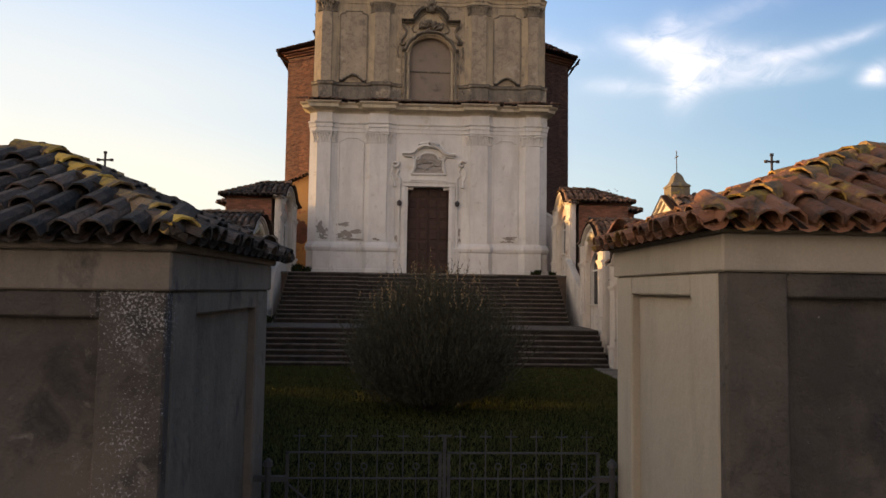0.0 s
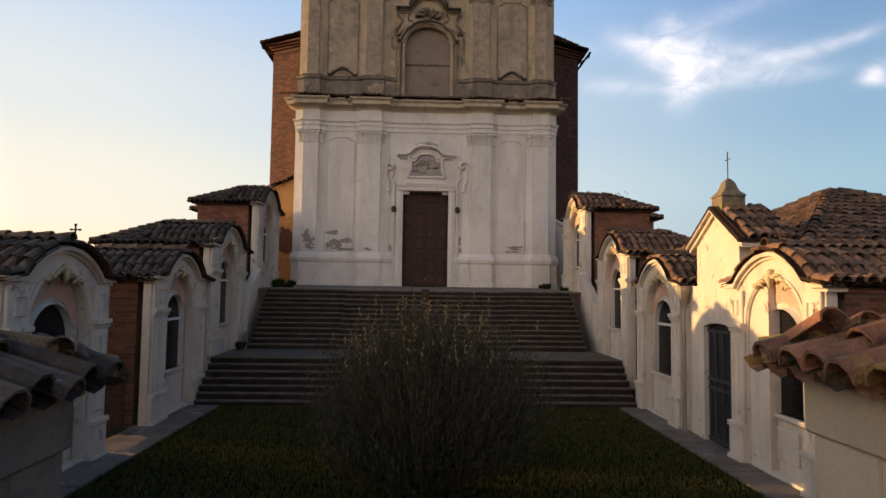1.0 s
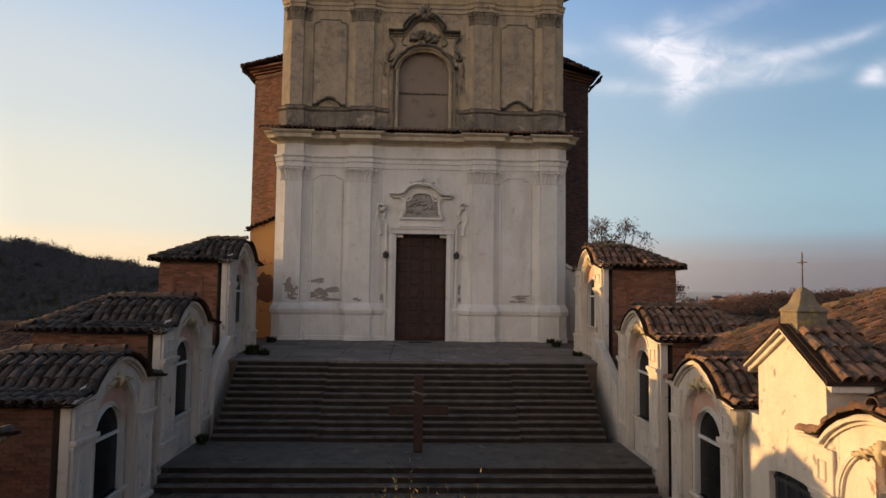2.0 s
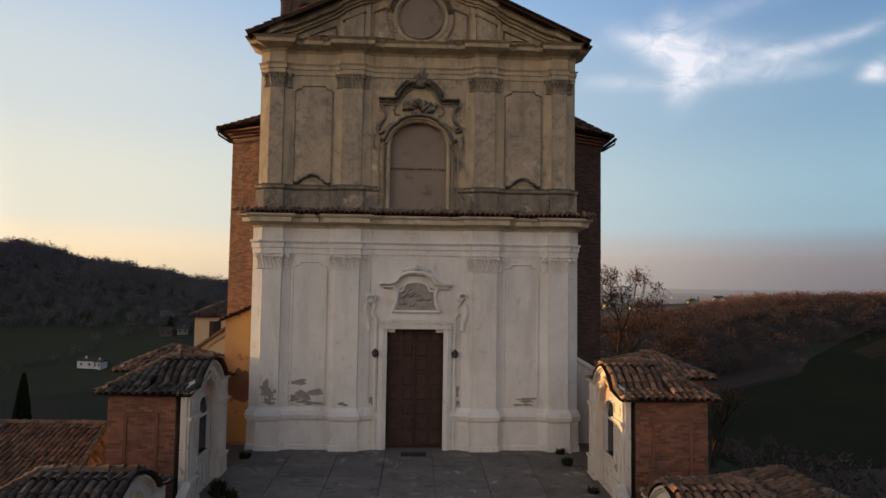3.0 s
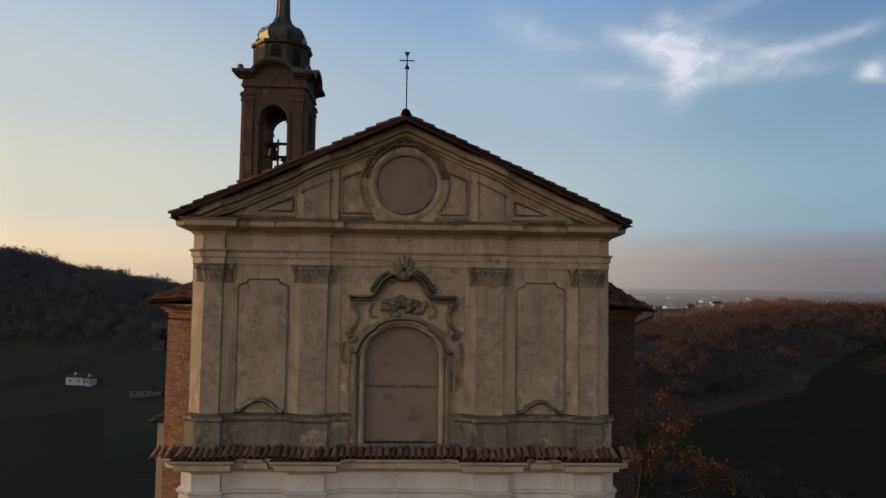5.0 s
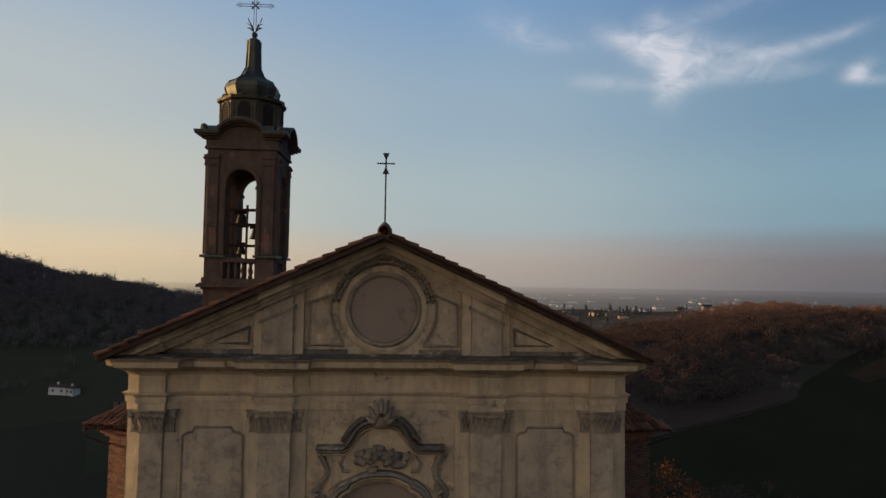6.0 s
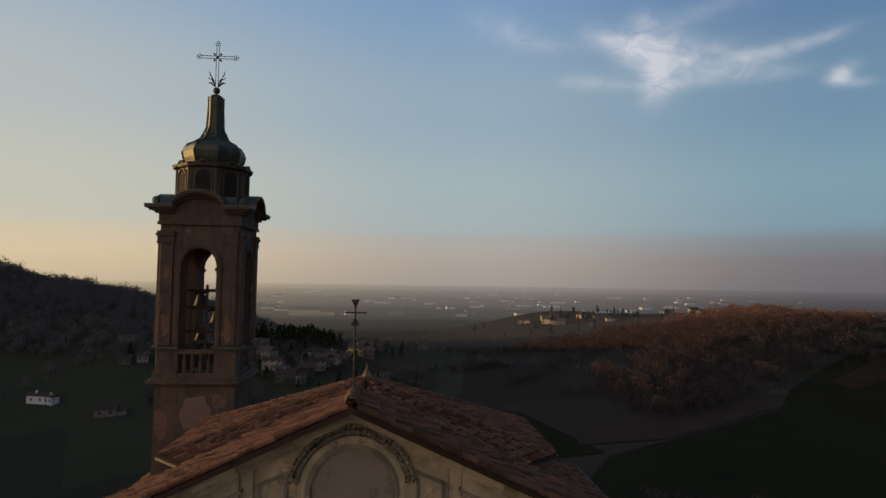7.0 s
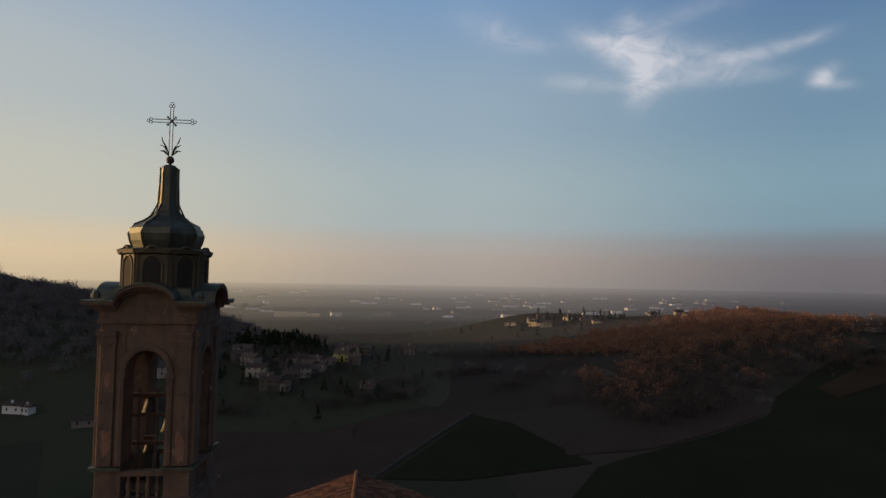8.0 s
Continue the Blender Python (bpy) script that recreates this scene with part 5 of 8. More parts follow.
def build_nave():
    NX0, NX1 = CX - 9.0, CX + 9.0
    s = Solid()
    s.box(CX - 6.4, CX + 6.4, YF + 0.9, 38.2, 3.0, 19.6)
    s.box(CX - 4.0, CX + 4.0, 38.2, 40.0, 3.0, 17.3)
    part("vestibule_wall", s, MORTAR, church)
    s = Solid()
    ring = [(NX0, 39.6), (NX0 + 4.2, 37.27), (NX1 - 4.2, 37.27), (NX1, 39.6), (NX1, 50.9), (NX0, 50.9)]
    s.loft([[(x, y, z) for x, y in ring] for z in (2.0, 17.2)])
    part("nave_wall", s, MORTAR, church, "old red brick nave walls")
    brick_wall(church, NX0, NX0 + 3.4, 39.6, 6.0, 17.2, turn=(NX0, 39.6, -29))
    brick_wall(church, NX1 - 3.4, NX1, 39.6, 3.5, 17.2, turn=(NX1, 39.6, 29), mat=BRICK_SHADE)
    s = Solid()
    rings = []
    for z, e in ((17.2, 0.0), (17.21, 0.12), (17.32, 0.12), (17.33, 0.24), (17.44, 0.24), (17.45, 0.40), (17.54, 0.40)):
        rings.append([(NX0 - e, 39.6 - e * 0.6, z), (NX0 + 4.2, 37.27 - e * 1.1, z), (NX1 - 4.2, 37.27 - e * 1.1, z), (NX1 + e, 39.6 - e * 0.6, z), (NX1 + e, 50.9 + e * 0.2, z), (NX0 - e, 50.9 + e * 0.2, z)])
    s.loft(rings)
    part("nave_cornice", s, BRICK, church)
    # lean-to roofs of the lower body against the eight-sided drum
    A, B = (-9.2, 39.2, 17.56), (9.85, 38.9, 17.56)
    P, Q = (-3.6, 36.6, 18.0), (4.2, 36.6, 18.0)
    C, D = (9.85, 51.0, 17.56), (-9.2, 51.0, 17.56)
    OX, OY, AP, ZE, ZA = 0.36, 43.9, 6.15, 20.68, 22.72
    OR = AP / math.cos(math.pi / 8)
    oct_ring = lambda r, z: [(OX + r * math.cos(math.pi / 8 + k * math.pi / 4), OY + r * math.sin(math.pi / 8 + k * math.pi / 4), z) for k in range(8)]
    s = Solid()
    s.add([A, P, Q, B, C, D, (OX - 5.6, 41.3, 19.5), (OX - 2.4, 38.2, 19.5), (OX + 2.4, 38.2, 19.5), (OX + 5.6, 41.3, 19.5), (OX + 5.6, 46.5, 19.5), (OX - 5.6, 46.5, 19.5)],
          [(0, 1, 7, 6), (1, 2, 8, 7), (2, 3, 9, 8), (3, 4, 10, 9), (4, 5, 11, 10), (5, 0, 6, 11), (5, 4, 3, 2, 1, 0)])
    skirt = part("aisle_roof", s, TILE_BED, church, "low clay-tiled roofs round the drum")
    for a, b, c, d in ((A, P, (OX - 2.4, 38.2, 19.5), (OX - 5.6, 41.3, 19.5)), (Q, B, (OX + 5.6, 41.3, 19.5), (OX + 2.4, 38.2, 19.5)), (B, C, (OX + 5.6, 46.5, 19.5), (OX + 5.6, 41.3, 19.5)), (D, A, (OX - 5.6, 41.3, 19.5), (OX - 5.6, 46.5, 19.5))):
        tile_slope(skirt, [a, b, c, d], single_tiles=False, run=0.38, joined_mat=TILE_RED)
        ridge_line(skirt, a, d, data=RIDGE_RED)
    s = Solid().loft([oct_ring(OR - 0.45, 17.2), oct_ring(OR - 0.45, ZE - 0.25), oct_ring(OR - 0.25, ZE - 0.2), oct_ring(OR - 0.15, ZE - 0.04)])
    part("drum", s, BRICK, church, "eight-sided brick drum of the nave")
    eave = oct_ring(OR, ZE)
    R0 = (OX, OY, ZA)
    s = Solid()
    s.add(eave + [R0], [(k, (k + 1) % 8, 8) for k in range(8)] + [tuple(reversed(range(8)))])
    roof = part("nave_roof", s, TILE_BED, church, "eight-sided clay-tiled nave roof")
    for k in range(8):
        tile_slope(roof, [eave[k], eave[(k + 1) % 8], R0], single_tiles=False, run=0.38, joined_mat=TILE_RED)
        ridge_line(roof, eave[k], R0, data=RIDGE_RED)
    part("hip_cap", Solid().lathe(OX, OY, [(0.26, ZA - 0.12), (0.20, ZA + 0.06), (0.10, ZA + 0.2), (0.04, ZA + 0.34), (0.02, ZA + 0.5)], 8), TILE_MOSS, roof)
    part("eave_gutter", Solid().loft([oct_ring(OR + 0.06, ZE - 0.10), oct_ring(OR + 0.12, ZE - 0.08), oct_ring(OR + 0.12, ZE), oct_ring(OR + 0.04, ZE)]), IRON, roof)
    # choir behind the drum, under a plain gable
    part("choir_wall", Solid().box(OX - 4.9, OX + 4.9, 50.9, 57.5, 2.0, 17.95), MORTAR, church)
    cz = lambda u: 19.92 - 0.345 * u
    s = Solid()
    for sg in (-1, 1):
        s.loft([[(OX, y, cz(0)), (OX + sg * 5.4, y, cz(5.4)), (OX + sg * 5.4, y, cz(5.4) - 0.12), (OX, y, cz(0) - 0.12)] for y in (49.4, 57.8)])
    choir = part("choir_roof", s, TILE_BED, church, "low gabled clay-tiled choir roof")
    tile_slope(choir, [(OX - 5.4, 57.8, cz(5.4) + 0.02), (OX - 5.4, 49.4, cz(5.4) + 0.02), (OX, 49.4, cz(0) + 0.02), (OX, 57.8, cz(0) + 0.02)], single_tiles=False, run=0.38, joined_mat=TILE_RED)
    tile_slope(choir, [(OX + 5.4, 49.4, cz(5.4) + 0.02), (OX + 5.4, 57.8, cz(5.4) + 0.02), (OX, 57.8, cz(0) + 0.02), (OX, 49.4, cz(0) + 0.02)], single_tiles=False, run=0.38, joined_mat=TILE_RED)
    ridge_line(choir, (OX, 57.85, cz(0) + 0.05), (OX, 49.4, cz(0) + 0.05), data=RIDGE_RED)
    s = Solid().ribbon([OX - 4.9, OX, OX + 4.9], lambda x: 17.94, lambda x: cz(abs(x - OX)) - 0.13, 0, 0.4, lambda x, d, z: (x, 57.5 - d, z))
    part("choir_gable", s, MORTAR, church)
    # gable roof behind the facade
    ridge_z, half, ez = 23.56, 6.98, 20.38
    yb = 36.4
    s = Solid()
    for sx in (-1, 1):
        s.add([(CX, YF - 0.97, ridge_z), (CX + sx * half, YF - 0.97, ez), (CX + sx * half, yb, ez), (CX, yb, ridge_z),
               (CX, YF - 0.97, ridge_z - 0.12), (CX + sx * half, YF - 0.97, ez - 0.12), (CX + sx * half, yb, ez - 0.12), (CX, yb, ridge_z - 0.12)],
              [(0, 1, 2, 3), (7, 6, 5, 4), (0, 4, 5, 1), (1, 5, 6, 2), (2, 6, 7, 3), (3, 7, 4, 0)])
    gr = part("gable_roof", s, TILE_BED, church, "mossy clay-tiled gable roof")
    tile_slope(gr, [(CX - half, yb, ez + 0.02), (CX - half, YF - 0.97, ez + 0.02), (CX, YF - 0.97, ridge_z + 0.02), (CX, yb, ridge_z + 0.02)], single_tiles=False, run=0.38, joined_mat=TILE_RED)
    tile_slope(gr, [(CX + half, YF - 0.97, ez + 0.02), (CX + half, yb, ez + 0.02), (CX, yb, ridge_z + 0.02), (CX, YF - 0.97, ridge_z + 0.02)], single_tiles=False, run=0.38, joined_mat=TILE_RED)
    ridge_line(gr, (CX, YF - 1.0, ridge_z + 0.05), (CX, yb, ridge_z + 0.05))
    # finial with its iron cross
    s = Solid().lathe(CX, YF - 0.45, [(0.20, 23.60), (0.19, 23.72), (0.13, 23.82), (0.05, 23.90)], 10)
    fin = part("finial", s, TILE_MOSS, church)
    s = Solid()
    s.tube([(CX, YF - 0.45, 23.86), (CX, YF - 0.45, 25.75)], 0.022, 6)
    s.tube([(CX - 0.24, YF - 0.45, 25.47), (CX + 0.24, YF - 0.45, 25.47)], 0.02, 6)
    for a in (0, 1):
        z = 25.47 + (0.12 if a else -0.12)
        sg = 1 if a else -1
        s.loft([[(CX - 0.02, YF - 0.46, z), (CX + 0.02, YF - 0.46, z), (CX + 0.02, YF - 0.44, z), (CX - 0.02, YF - 0.44, z)],
                [(CX - 0.09, YF - 0.46, z + sg * 0.16), (CX + 0.09, YF - 0.46, z + sg * 0.16), (CX + 0.09, YF - 0.44, z + sg * 0.16), (CX - 0.09, YF - 0.44, z + sg * 0.16)]])
    part("cross", s, IRON, fin, "thin iron cross")
    # low side walls that join the facade
    s = Solid()
    s.loft([[(CX - 8.1, 36.4, 3.0), (CX - 6.7, 36.4, 3.0), (CX - 6.7, 39.6, 3.0), (CX - 8.1, 39.6, 3.0)], [(CX - 8.1, 36.4, 8.7), (CX - 6.7, 36.4, 9.3), (CX - 6.7, 39.6, 9.3), (CX - 8.1, 39.6, 8.7)]])
    annex = part("side_annex", s, YELLOW, church, "orange-yellow plastered annex with bare brick at its foot")
    tile_slope(annex, [(CX - 8.3, 36.2, 8.62), (CX - 6.72, 36.2, 9.30), (CX - 6.72, 36.9, 9.34), (CX - 8.3, 36.9, 8.66)], single_tiles=False)
    rr = random.Random(3)
    pts = [(CX - 7.4 + 0.62 * math.cos(a) * rr.uniform(0.75, 1.0), 5.9 + 0.75 * math.sin(a) * rr.uniform(0.75, 1.05)) for a in lin(0, 2 * math.pi * 29 / 30, 29)]
    part("bare_brick", Solid().loft([[(x, 36.4 - d, z) for x, z in pts] for d in (-0.003, 0.006)]), BRICK, annex, "bare red brick where the plaster has fallen")
    s = Solid()
    s.ribbon([CX + 6.7, CX + 6.95, CX + 7.6, CX + 7.75], lambda x: 3.0, lambda x: 7.25 - 0.55 * (x - CX - 6.7), 0, -0.6, lambda x, d, z: (x, 36.4 - d, z))
    part("screen_wall", s, WHITE, church)
    s = Solid()
    s.ribbon([CX + 6.65, CX + 7.8], lambda x: 7.25 - 0.55 * (x - CX - 6.7), lambda x: 7.42 - 0.55 * (x - CX - 6.7), 0.12, -0.7, lambda x, d, z: (x, 36.4 - d, z))
    part("screen_coping", s, WHITE, church)
    # gutters on the nave eaves
    for sx in (-1, 1):
        x = CX + sx * 9.6
        s = Solid().tube([(x, 39.1, 17.5), (x, 51, 17.5)], 0.07, 6)
        s.tube([(x, 39.15, 17.5), (x - sx * 0.03, 39.2, 17.28), (CX + sx * 9.1, 39.45, 17.0), (CX + sx * 8.9, 39.5, 16.95)], 0.05, 6)
        part("gutter", s, IRON, church)


build_nave()


# ---- bell tower ----
def build_tower():
    TX, TY = -6.54, 48.6
    tower = thing("bell_tower", (TX, TY, 3.0), "slender stuccoed bell tower with a copper onion cap", "tower")
    H = 1.55
    s = Solid()
    s.box(TX - H, TX + H, TY - H, TY + H, 3.0, 21.9)
    part("shaft", s, TOWER, tower, "worn plaster shaft showing red brick")
    s = Solid()
    for z0, z1, e in ((21.9, 22.0, 0.10), (22.0, 22.15, 0.26), (22.15, 22.22, 0.16)):
        s.box(TX - H - e, TX + H + e, TY - H - e, TY + H + e, z0, z1)
    part("lower_cornice", s, TOWER, tower, bevel=0.02)
    # parapet stage: four corner blocks, balusters between
    W = 0.70
    for sx in (-1, 1):
        for sy in (-1, 1):
            s = Solid()
            xa, xb = sorted((TX + sx * W, TX + sx * H))
            ya, yb = sorted((TY + sy * W, TY + sy * H))
            s.box(xa, xb, ya, yb, 22.22, 23.35)
            s.box(*sorted((TX + sx * (W - 0.0), TX + sx * (H + 0.08))), *sorted((TY + sy * W, TY + sy * (H + 0.08))), 22.22, 22.45)
            part("parapet_block", s, TOWER, tower, bevel=0.015)
            s = Solid()
            s.box(*sorted((TX + sx * (W - 0.06), TX + sx * (H + 0.16))), *sorted((TY + sy * (W - 0.06), TY + sy * (H + 0.16))), 23.35, 23.47)
            part("parapet_cap", s, COPPER, tower)
            # pier with pilaster faces
            s = Solid()
            s.box(xa, xb, ya, yb, 23.47, 28.35)
            part("pier", s, TOWER, tower, bevel=0.015)
            u0, u1 = H - 0.55, H - 0.05
            part("pier_pilaster", Solid().box(*sorted((TX + sx * u0, TX + sx * u1)), *sorted((TY + sy * (H - 0.1), TY + sy * (H + 0.10))), 23.5, 27.55), TOWER, tower, bevel=0.015)
            part("pier_pilaster", Solid().box(*sorted((TX + sx * (H - 0.1), TX + sx * (H + 0.10))), *sorted((TY + sy * u0, TY + sy * u1)), 23.5, 27.55), TOWER, tower, bevel=0.015)
            for ax in (0, 1):
                c = Solid()
                for z0, z1, e in ((27.55, 27.63, 0.04), (27.63, 27.85, 0.02), (27.85, 27.95, 0.09), (27.95, 28.05, 0.05)):
                    lo, hi = sx * (H - 0.58), sx * (H - 0.02)
                    lo2, hi2 = sy * (H - 0.05), sy * (H + 0.10 + e)
                    if ax == 0:
                        c.box(*sorted((TX + lo, TX + hi)), *sorted((TY + lo2, TY + hi2)), z0, z1)
                    else:
                        lo, hi = sy * (H - 0.58), sy * (H - 0.02)
                        lo2, hi2 = sx * (H - 0.05), sx * (H + 0.10 + e)
                        c.box(*sorted((TX + lo2, TX + hi2)), *sorted((TY + lo, TY + hi)), z0, z1)
                part("pier_capital", c, TOWER, tower)
    faces = ((lambda x, d, z: (TX + x, TY - H - d, z)), (lambda x, d, z: (TX - x, TY + H + d, z)), (lambda x, d, z: (TX - H - d, TY - x, z)), (lambda x, d, z: (TX + H + d, TY + x, z)))
    for put in faces:
        s = Solid()
        top = arch(0, W, 26.6, W * 1.1)
        s.ribbon(lin(-W, W, 16), top, lambda x: 28.35, -0.02, -0.75, put)
        part("arch", s, TOWER, tower)
        s = Solid()
        pts = [(-W - 0.1, 23.5), (-W - 0.1, 26.6)] + [((W + 0.1) * math.cos(a), 26.6 + (W + 0.1) * 1.1 * math.sin(a)) for a in lin(math.pi, 0, 14)] + [(W + 0.1, 26.6), (W + 0.1, 23.5)]
        curve_band(s, pts, 0.2, -0.05, 0.09, put)
        s.ribbon([-W - 0.25, -W + 0.04], lambda x: 26.45, lambda x: 26.6, -0.3, 0.12, put)
        s.ribbon([W - 0.04, W + 0.25], lambda x: 26.45, lambda x: 26.6, -0.3, 0.12, put)
        part("arch_moulding", s, TOWER, tower)
        # the cornice rises over the middle of each side
        rise = lambda x: 0.62 * math.sqrt(max(0.0, 1 - x * x))
        s = Solid()
        for z0, z1, e in ((28.75, 28.85, 0.18), (28.85, 28.93, 0.36), (28.93, 29.02, 0.48)):
            s.ribbon(lin(-1.0, 1.0, 18), lambda x, v=z0: v + rise(x), lambda x, v=z1: v + rise(x), -0.5, e - 0.004, put)
        part("cornice_hump", s, TOWER, tower)
        s = Solid()
        s.ribbon(lin(-0.99, 0.99, 14), lambda x: 28.7, lambda x: 28.78 + 0.62 * max(0.0, 1 - x * x) ** 0.5, -0.6, 0.05, put)
        part("lunette", s, TOWER, tower)
        s = Solid()
        s.ribbon([-1.0] + lin(-0.98, 0.98, 14) + [1.0], lambda x: 29.03 + 0.62 * max(0.0, 1 - x * x) ** 0.5, lambda x: 29.09 + 0.62 * max(0.0, 1 - x * x) ** 0.5, -0.9, 0.50, put)
        part("hood_roof", s, COPPER, tower)
        # balustrade
        for bx in (-0.48, -0.16, 0.16, 0.48):
            c = put(bx, -0.16, 0)
            s = Solid().lathe(c[0], c[1], [(0.09, 22.4), (0.09, 22.5), (0.05, 22.55), (0.11, 22.75), (0.05, 23.0), (0.08, 23.08), (0.09, 23.15)], 8)
            part("baluster", s, TOWER, tower, smooth=True)
        s = Solid()
        s.ribbon([-W, W], lambda x: 23.15, lambda x: 23.32, -0.3, 0.02, put)
        part("rail", s, TOWER, tower)
        part("balustrade_foot", Solid().ribbon([-W, W], lambda x: 22.22, lambda x: 22.4, -0.3, 0.02, put), TOWER, tower)
    for z0, z1, e in ((28.30, 28.42, 0.10), (28.42, 28.75, 0.06)):
        part("architrave", Solid().box(TX - H - e, TX + H + e, TY - H - e, TY + H + e, z0, z1), TOWER, tower)
    for sx in (-1, 1):
        for sy in (-1, 1):
            s = Solid()
            for z0, z1, e in ((28.75, 28.85, 0.18), (28.85, 28.93, 0.36), (28.93, 29.02, 0.48)):
                s.box(*sorted((TX + sx * 0.99, TX + sx * (H + e))), *sorted((TY + sy * 0.99, TY + sy * (H + e))), z0, z1)
            part("corner_cornice", s, TOWER, tower)
            part("corner_flashing", Solid().box(*sorted((TX + sx * 1.0, TX + sx * (H + 0.50))), *sorted((TY + sy * 1.0, TY + sy * (H + 0.50))), 29.024, 29.09), COPPER, tower)
    # roof skirt
    s = Solid()
    r0, r1 = H - 0.03, 1.25
    s.loft([[(TX - r0, TY - r0, 29.03), (TX + r0, TY - r0, 29.03), (TX + r0, TY + r0, 29.03), (TX - r0, TY + r0, 29.03)], [(TX - r0 + 0.2, TY - r0 + 0.2, 29.28), (TX + r0 - 0.2, TY - r0 + 0.2, 29.28), (TX + r0 - 0.2, TY + r0 - 0.2, 29.28), (TX - r0 + 0.2, TY + r0 - 0.2, 29.28)],
            [(TX - r1, TY - r1, 29.5), (TX + r1, TY - r1, 29.5), (TX + r1, TY + r1, 29.5), (TX - r1, TY + r1, 29.5)]])
    part("skirt_roof", s, COPPER, tower)
    s = Solid()
    for sx in (-1, 1):
        for sy in (-1, 1):
            s2 = Solid().lathe(TX + sx * 1.70, TY + sy * 1.70, [(0.16, 29.15), (0.17, 29.28), (0.12, 29.38), (0.04, 29.42)], 8)
            part("corner_knob", s2, COPPER, tower)
    # eight-sided lantern with tall arched openings
    t8 = math.pi / 8
    oct_r = 1.36 / math.cos(t8)
    s = Solid().lathe(TX, TY, [(oct_r, 29.4), (oct_r, 30.68), (oct_r + 0.14, 30.74), (oct_r + 0.18, 30.86), (oct_r + 0.02, 30.92)], 8, t8)
    lantern = part("lantern", s, GILT, tower, "eight-sided tarnished lantern with dark arched openings")
    for k in range(8):
        a = 2 * math.pi * k / 8
        nx, ny = math.cos(a), math.sin(a)
        outline = [(-0.27, 29.55), (0.27, 29.55)] + [(0.27 * math.cos(b), 30.26 + 0.33 * math.sin(b)) for b in lin(0, math.pi, 10)]
        q = Solid()
        q.loft([[(TX + nx * d - ny * x, TY + ny * d + nx * x, z) for x, z in outline] for d in (1.20, 1.375)])
        part("arched_opening", q, DARK, lantern)
        on_side = lambda x, d, z: (TX + nx * (1.36 + d) - ny * x, TY + ny * (1.36 + d) + nx * x, z)
        for z in lin(29.66, 30.36, 6):
            q = Solid()
            q.ribbon([-0.25, 0.25], lambda u, v=z: v, lambda u, v=z: v + 0.035, 0.0, 0.05, on_side)
            part("louvre", q, DARK, lantern)
        q = Solid()
        curve_band(q, [(-0.33, 29.45)] + [(0.33 * math.cos(b), 30.26 + 0.39 * math.sin(b)) for b in lin(math.pi, 0, 12)] + [(0.33, 29.45)], 0.08, -0.03, 0.06, on_side)
        for sg in (-1, 1):
            curve_band(q, [(sg * 0.50, 29.42), (sg * 0.50, 30.70)], 0.07, -0.02, 0.05, on_side)
        # small curved gable on each side
        curve_band(q, [(-0.5, 30.72), (-0.3, 30.76), (-0.12, 30.92), (0, 30.97), (0.12, 30.92), (0.3, 30.76), (0.5, 30.72)], 0.1, -0.05, 0.16, on_side)
        part("window_frame", q, GILT, lantern)
    s = Solid().lathe(TX, TY, [(1.10, 30.85), (1.14, 30.98), (1.23, 31.2), (1.29, 31.45), (1.25, 31.66), (1.09, 31.80), (0.80, 31.94), (0.57, 32.12), (0.42, 32.35), (0.35, 32.6), (0.328, 32.95), (0.318, 33.4), (0.312, 33.95), (0.18, 34.06)], 8, t8)
    part("onion_cap", s, COPPER, tower, "dark weathered copper onion cap")
    s = Solid()
    for k in range(8):
        a = t8 + 2 * math.pi * k / 8
        s.tube([(TX + r * math.cos(a), TY + r * math.sin(a), z) for r, z in ((1.11, 30.9), (1.24, 31.2), (1.30, 31.45), (1.10, 31.81), (0.81, 31.95), (0.58, 32.13), (0.36, 32.6), (0.322, 33.4), (0.316, 33.95))], 0.035, 5)
    part("cap_seams", s, COPPER, tower)
    s = Solid().lathe(TX, TY, [(0.02, 34.030), (0.06, 34.080)] + [(0.15 * math.cos(a), 34.260 + 0.15 * math.sin(a)) for a in lin(-1.3, 1.5, 8)], 12)
    part("ball", s, IRON, tower, smooth=True)
    # wrought-iron cross of double bars
    s = Solid()
    for d in (-0.055, 0.055):
        s.tube([(TX + d, TY, 34.380), (TX + d, TY, 36.230)], 0.016, 5)
        s.tube([(TX - 0.7, TY, 35.730 + d), (TX + 0.7, TY, 35.730 + d)], 0.016, 5)
    for cx, cz in ((TX, 36.330), (TX - 0.78, 35.730), (TX + 0.78, 35.730)):
        for k in range(3):
            a = 2 * math.pi * k / 3 + (math.pi / 2 if cx == TX else (math.pi if cx < TX else 0))
            px, pz = cx + 0.06 * math.cos(a), cz + 0.06 * math.sin(a)
            s.tube([(px + 0.055 * math.cos(b), TY, pz + 0.055 * math.sin(b)) for b in lin(0, 2 * math.pi, 8)], 0.014, 4)
    for a in lin(math.pi / 4, math.pi * 7 / 4, 3):
        s.tube([(TX, TY, 35.730), (TX + 0.2 * math.cos(a), TY, 35.730 + 0.2 * math.sin(a))], 0.02, 5)
        s.tube([(TX + 0.17 * math.cos(a), TY, 35.730 + 0.17 * math.sin(a)), (TX + 0.23 * math.cos(a), TY, 35.730 + 0.23 * math.sin(a))], 0.045, 6)
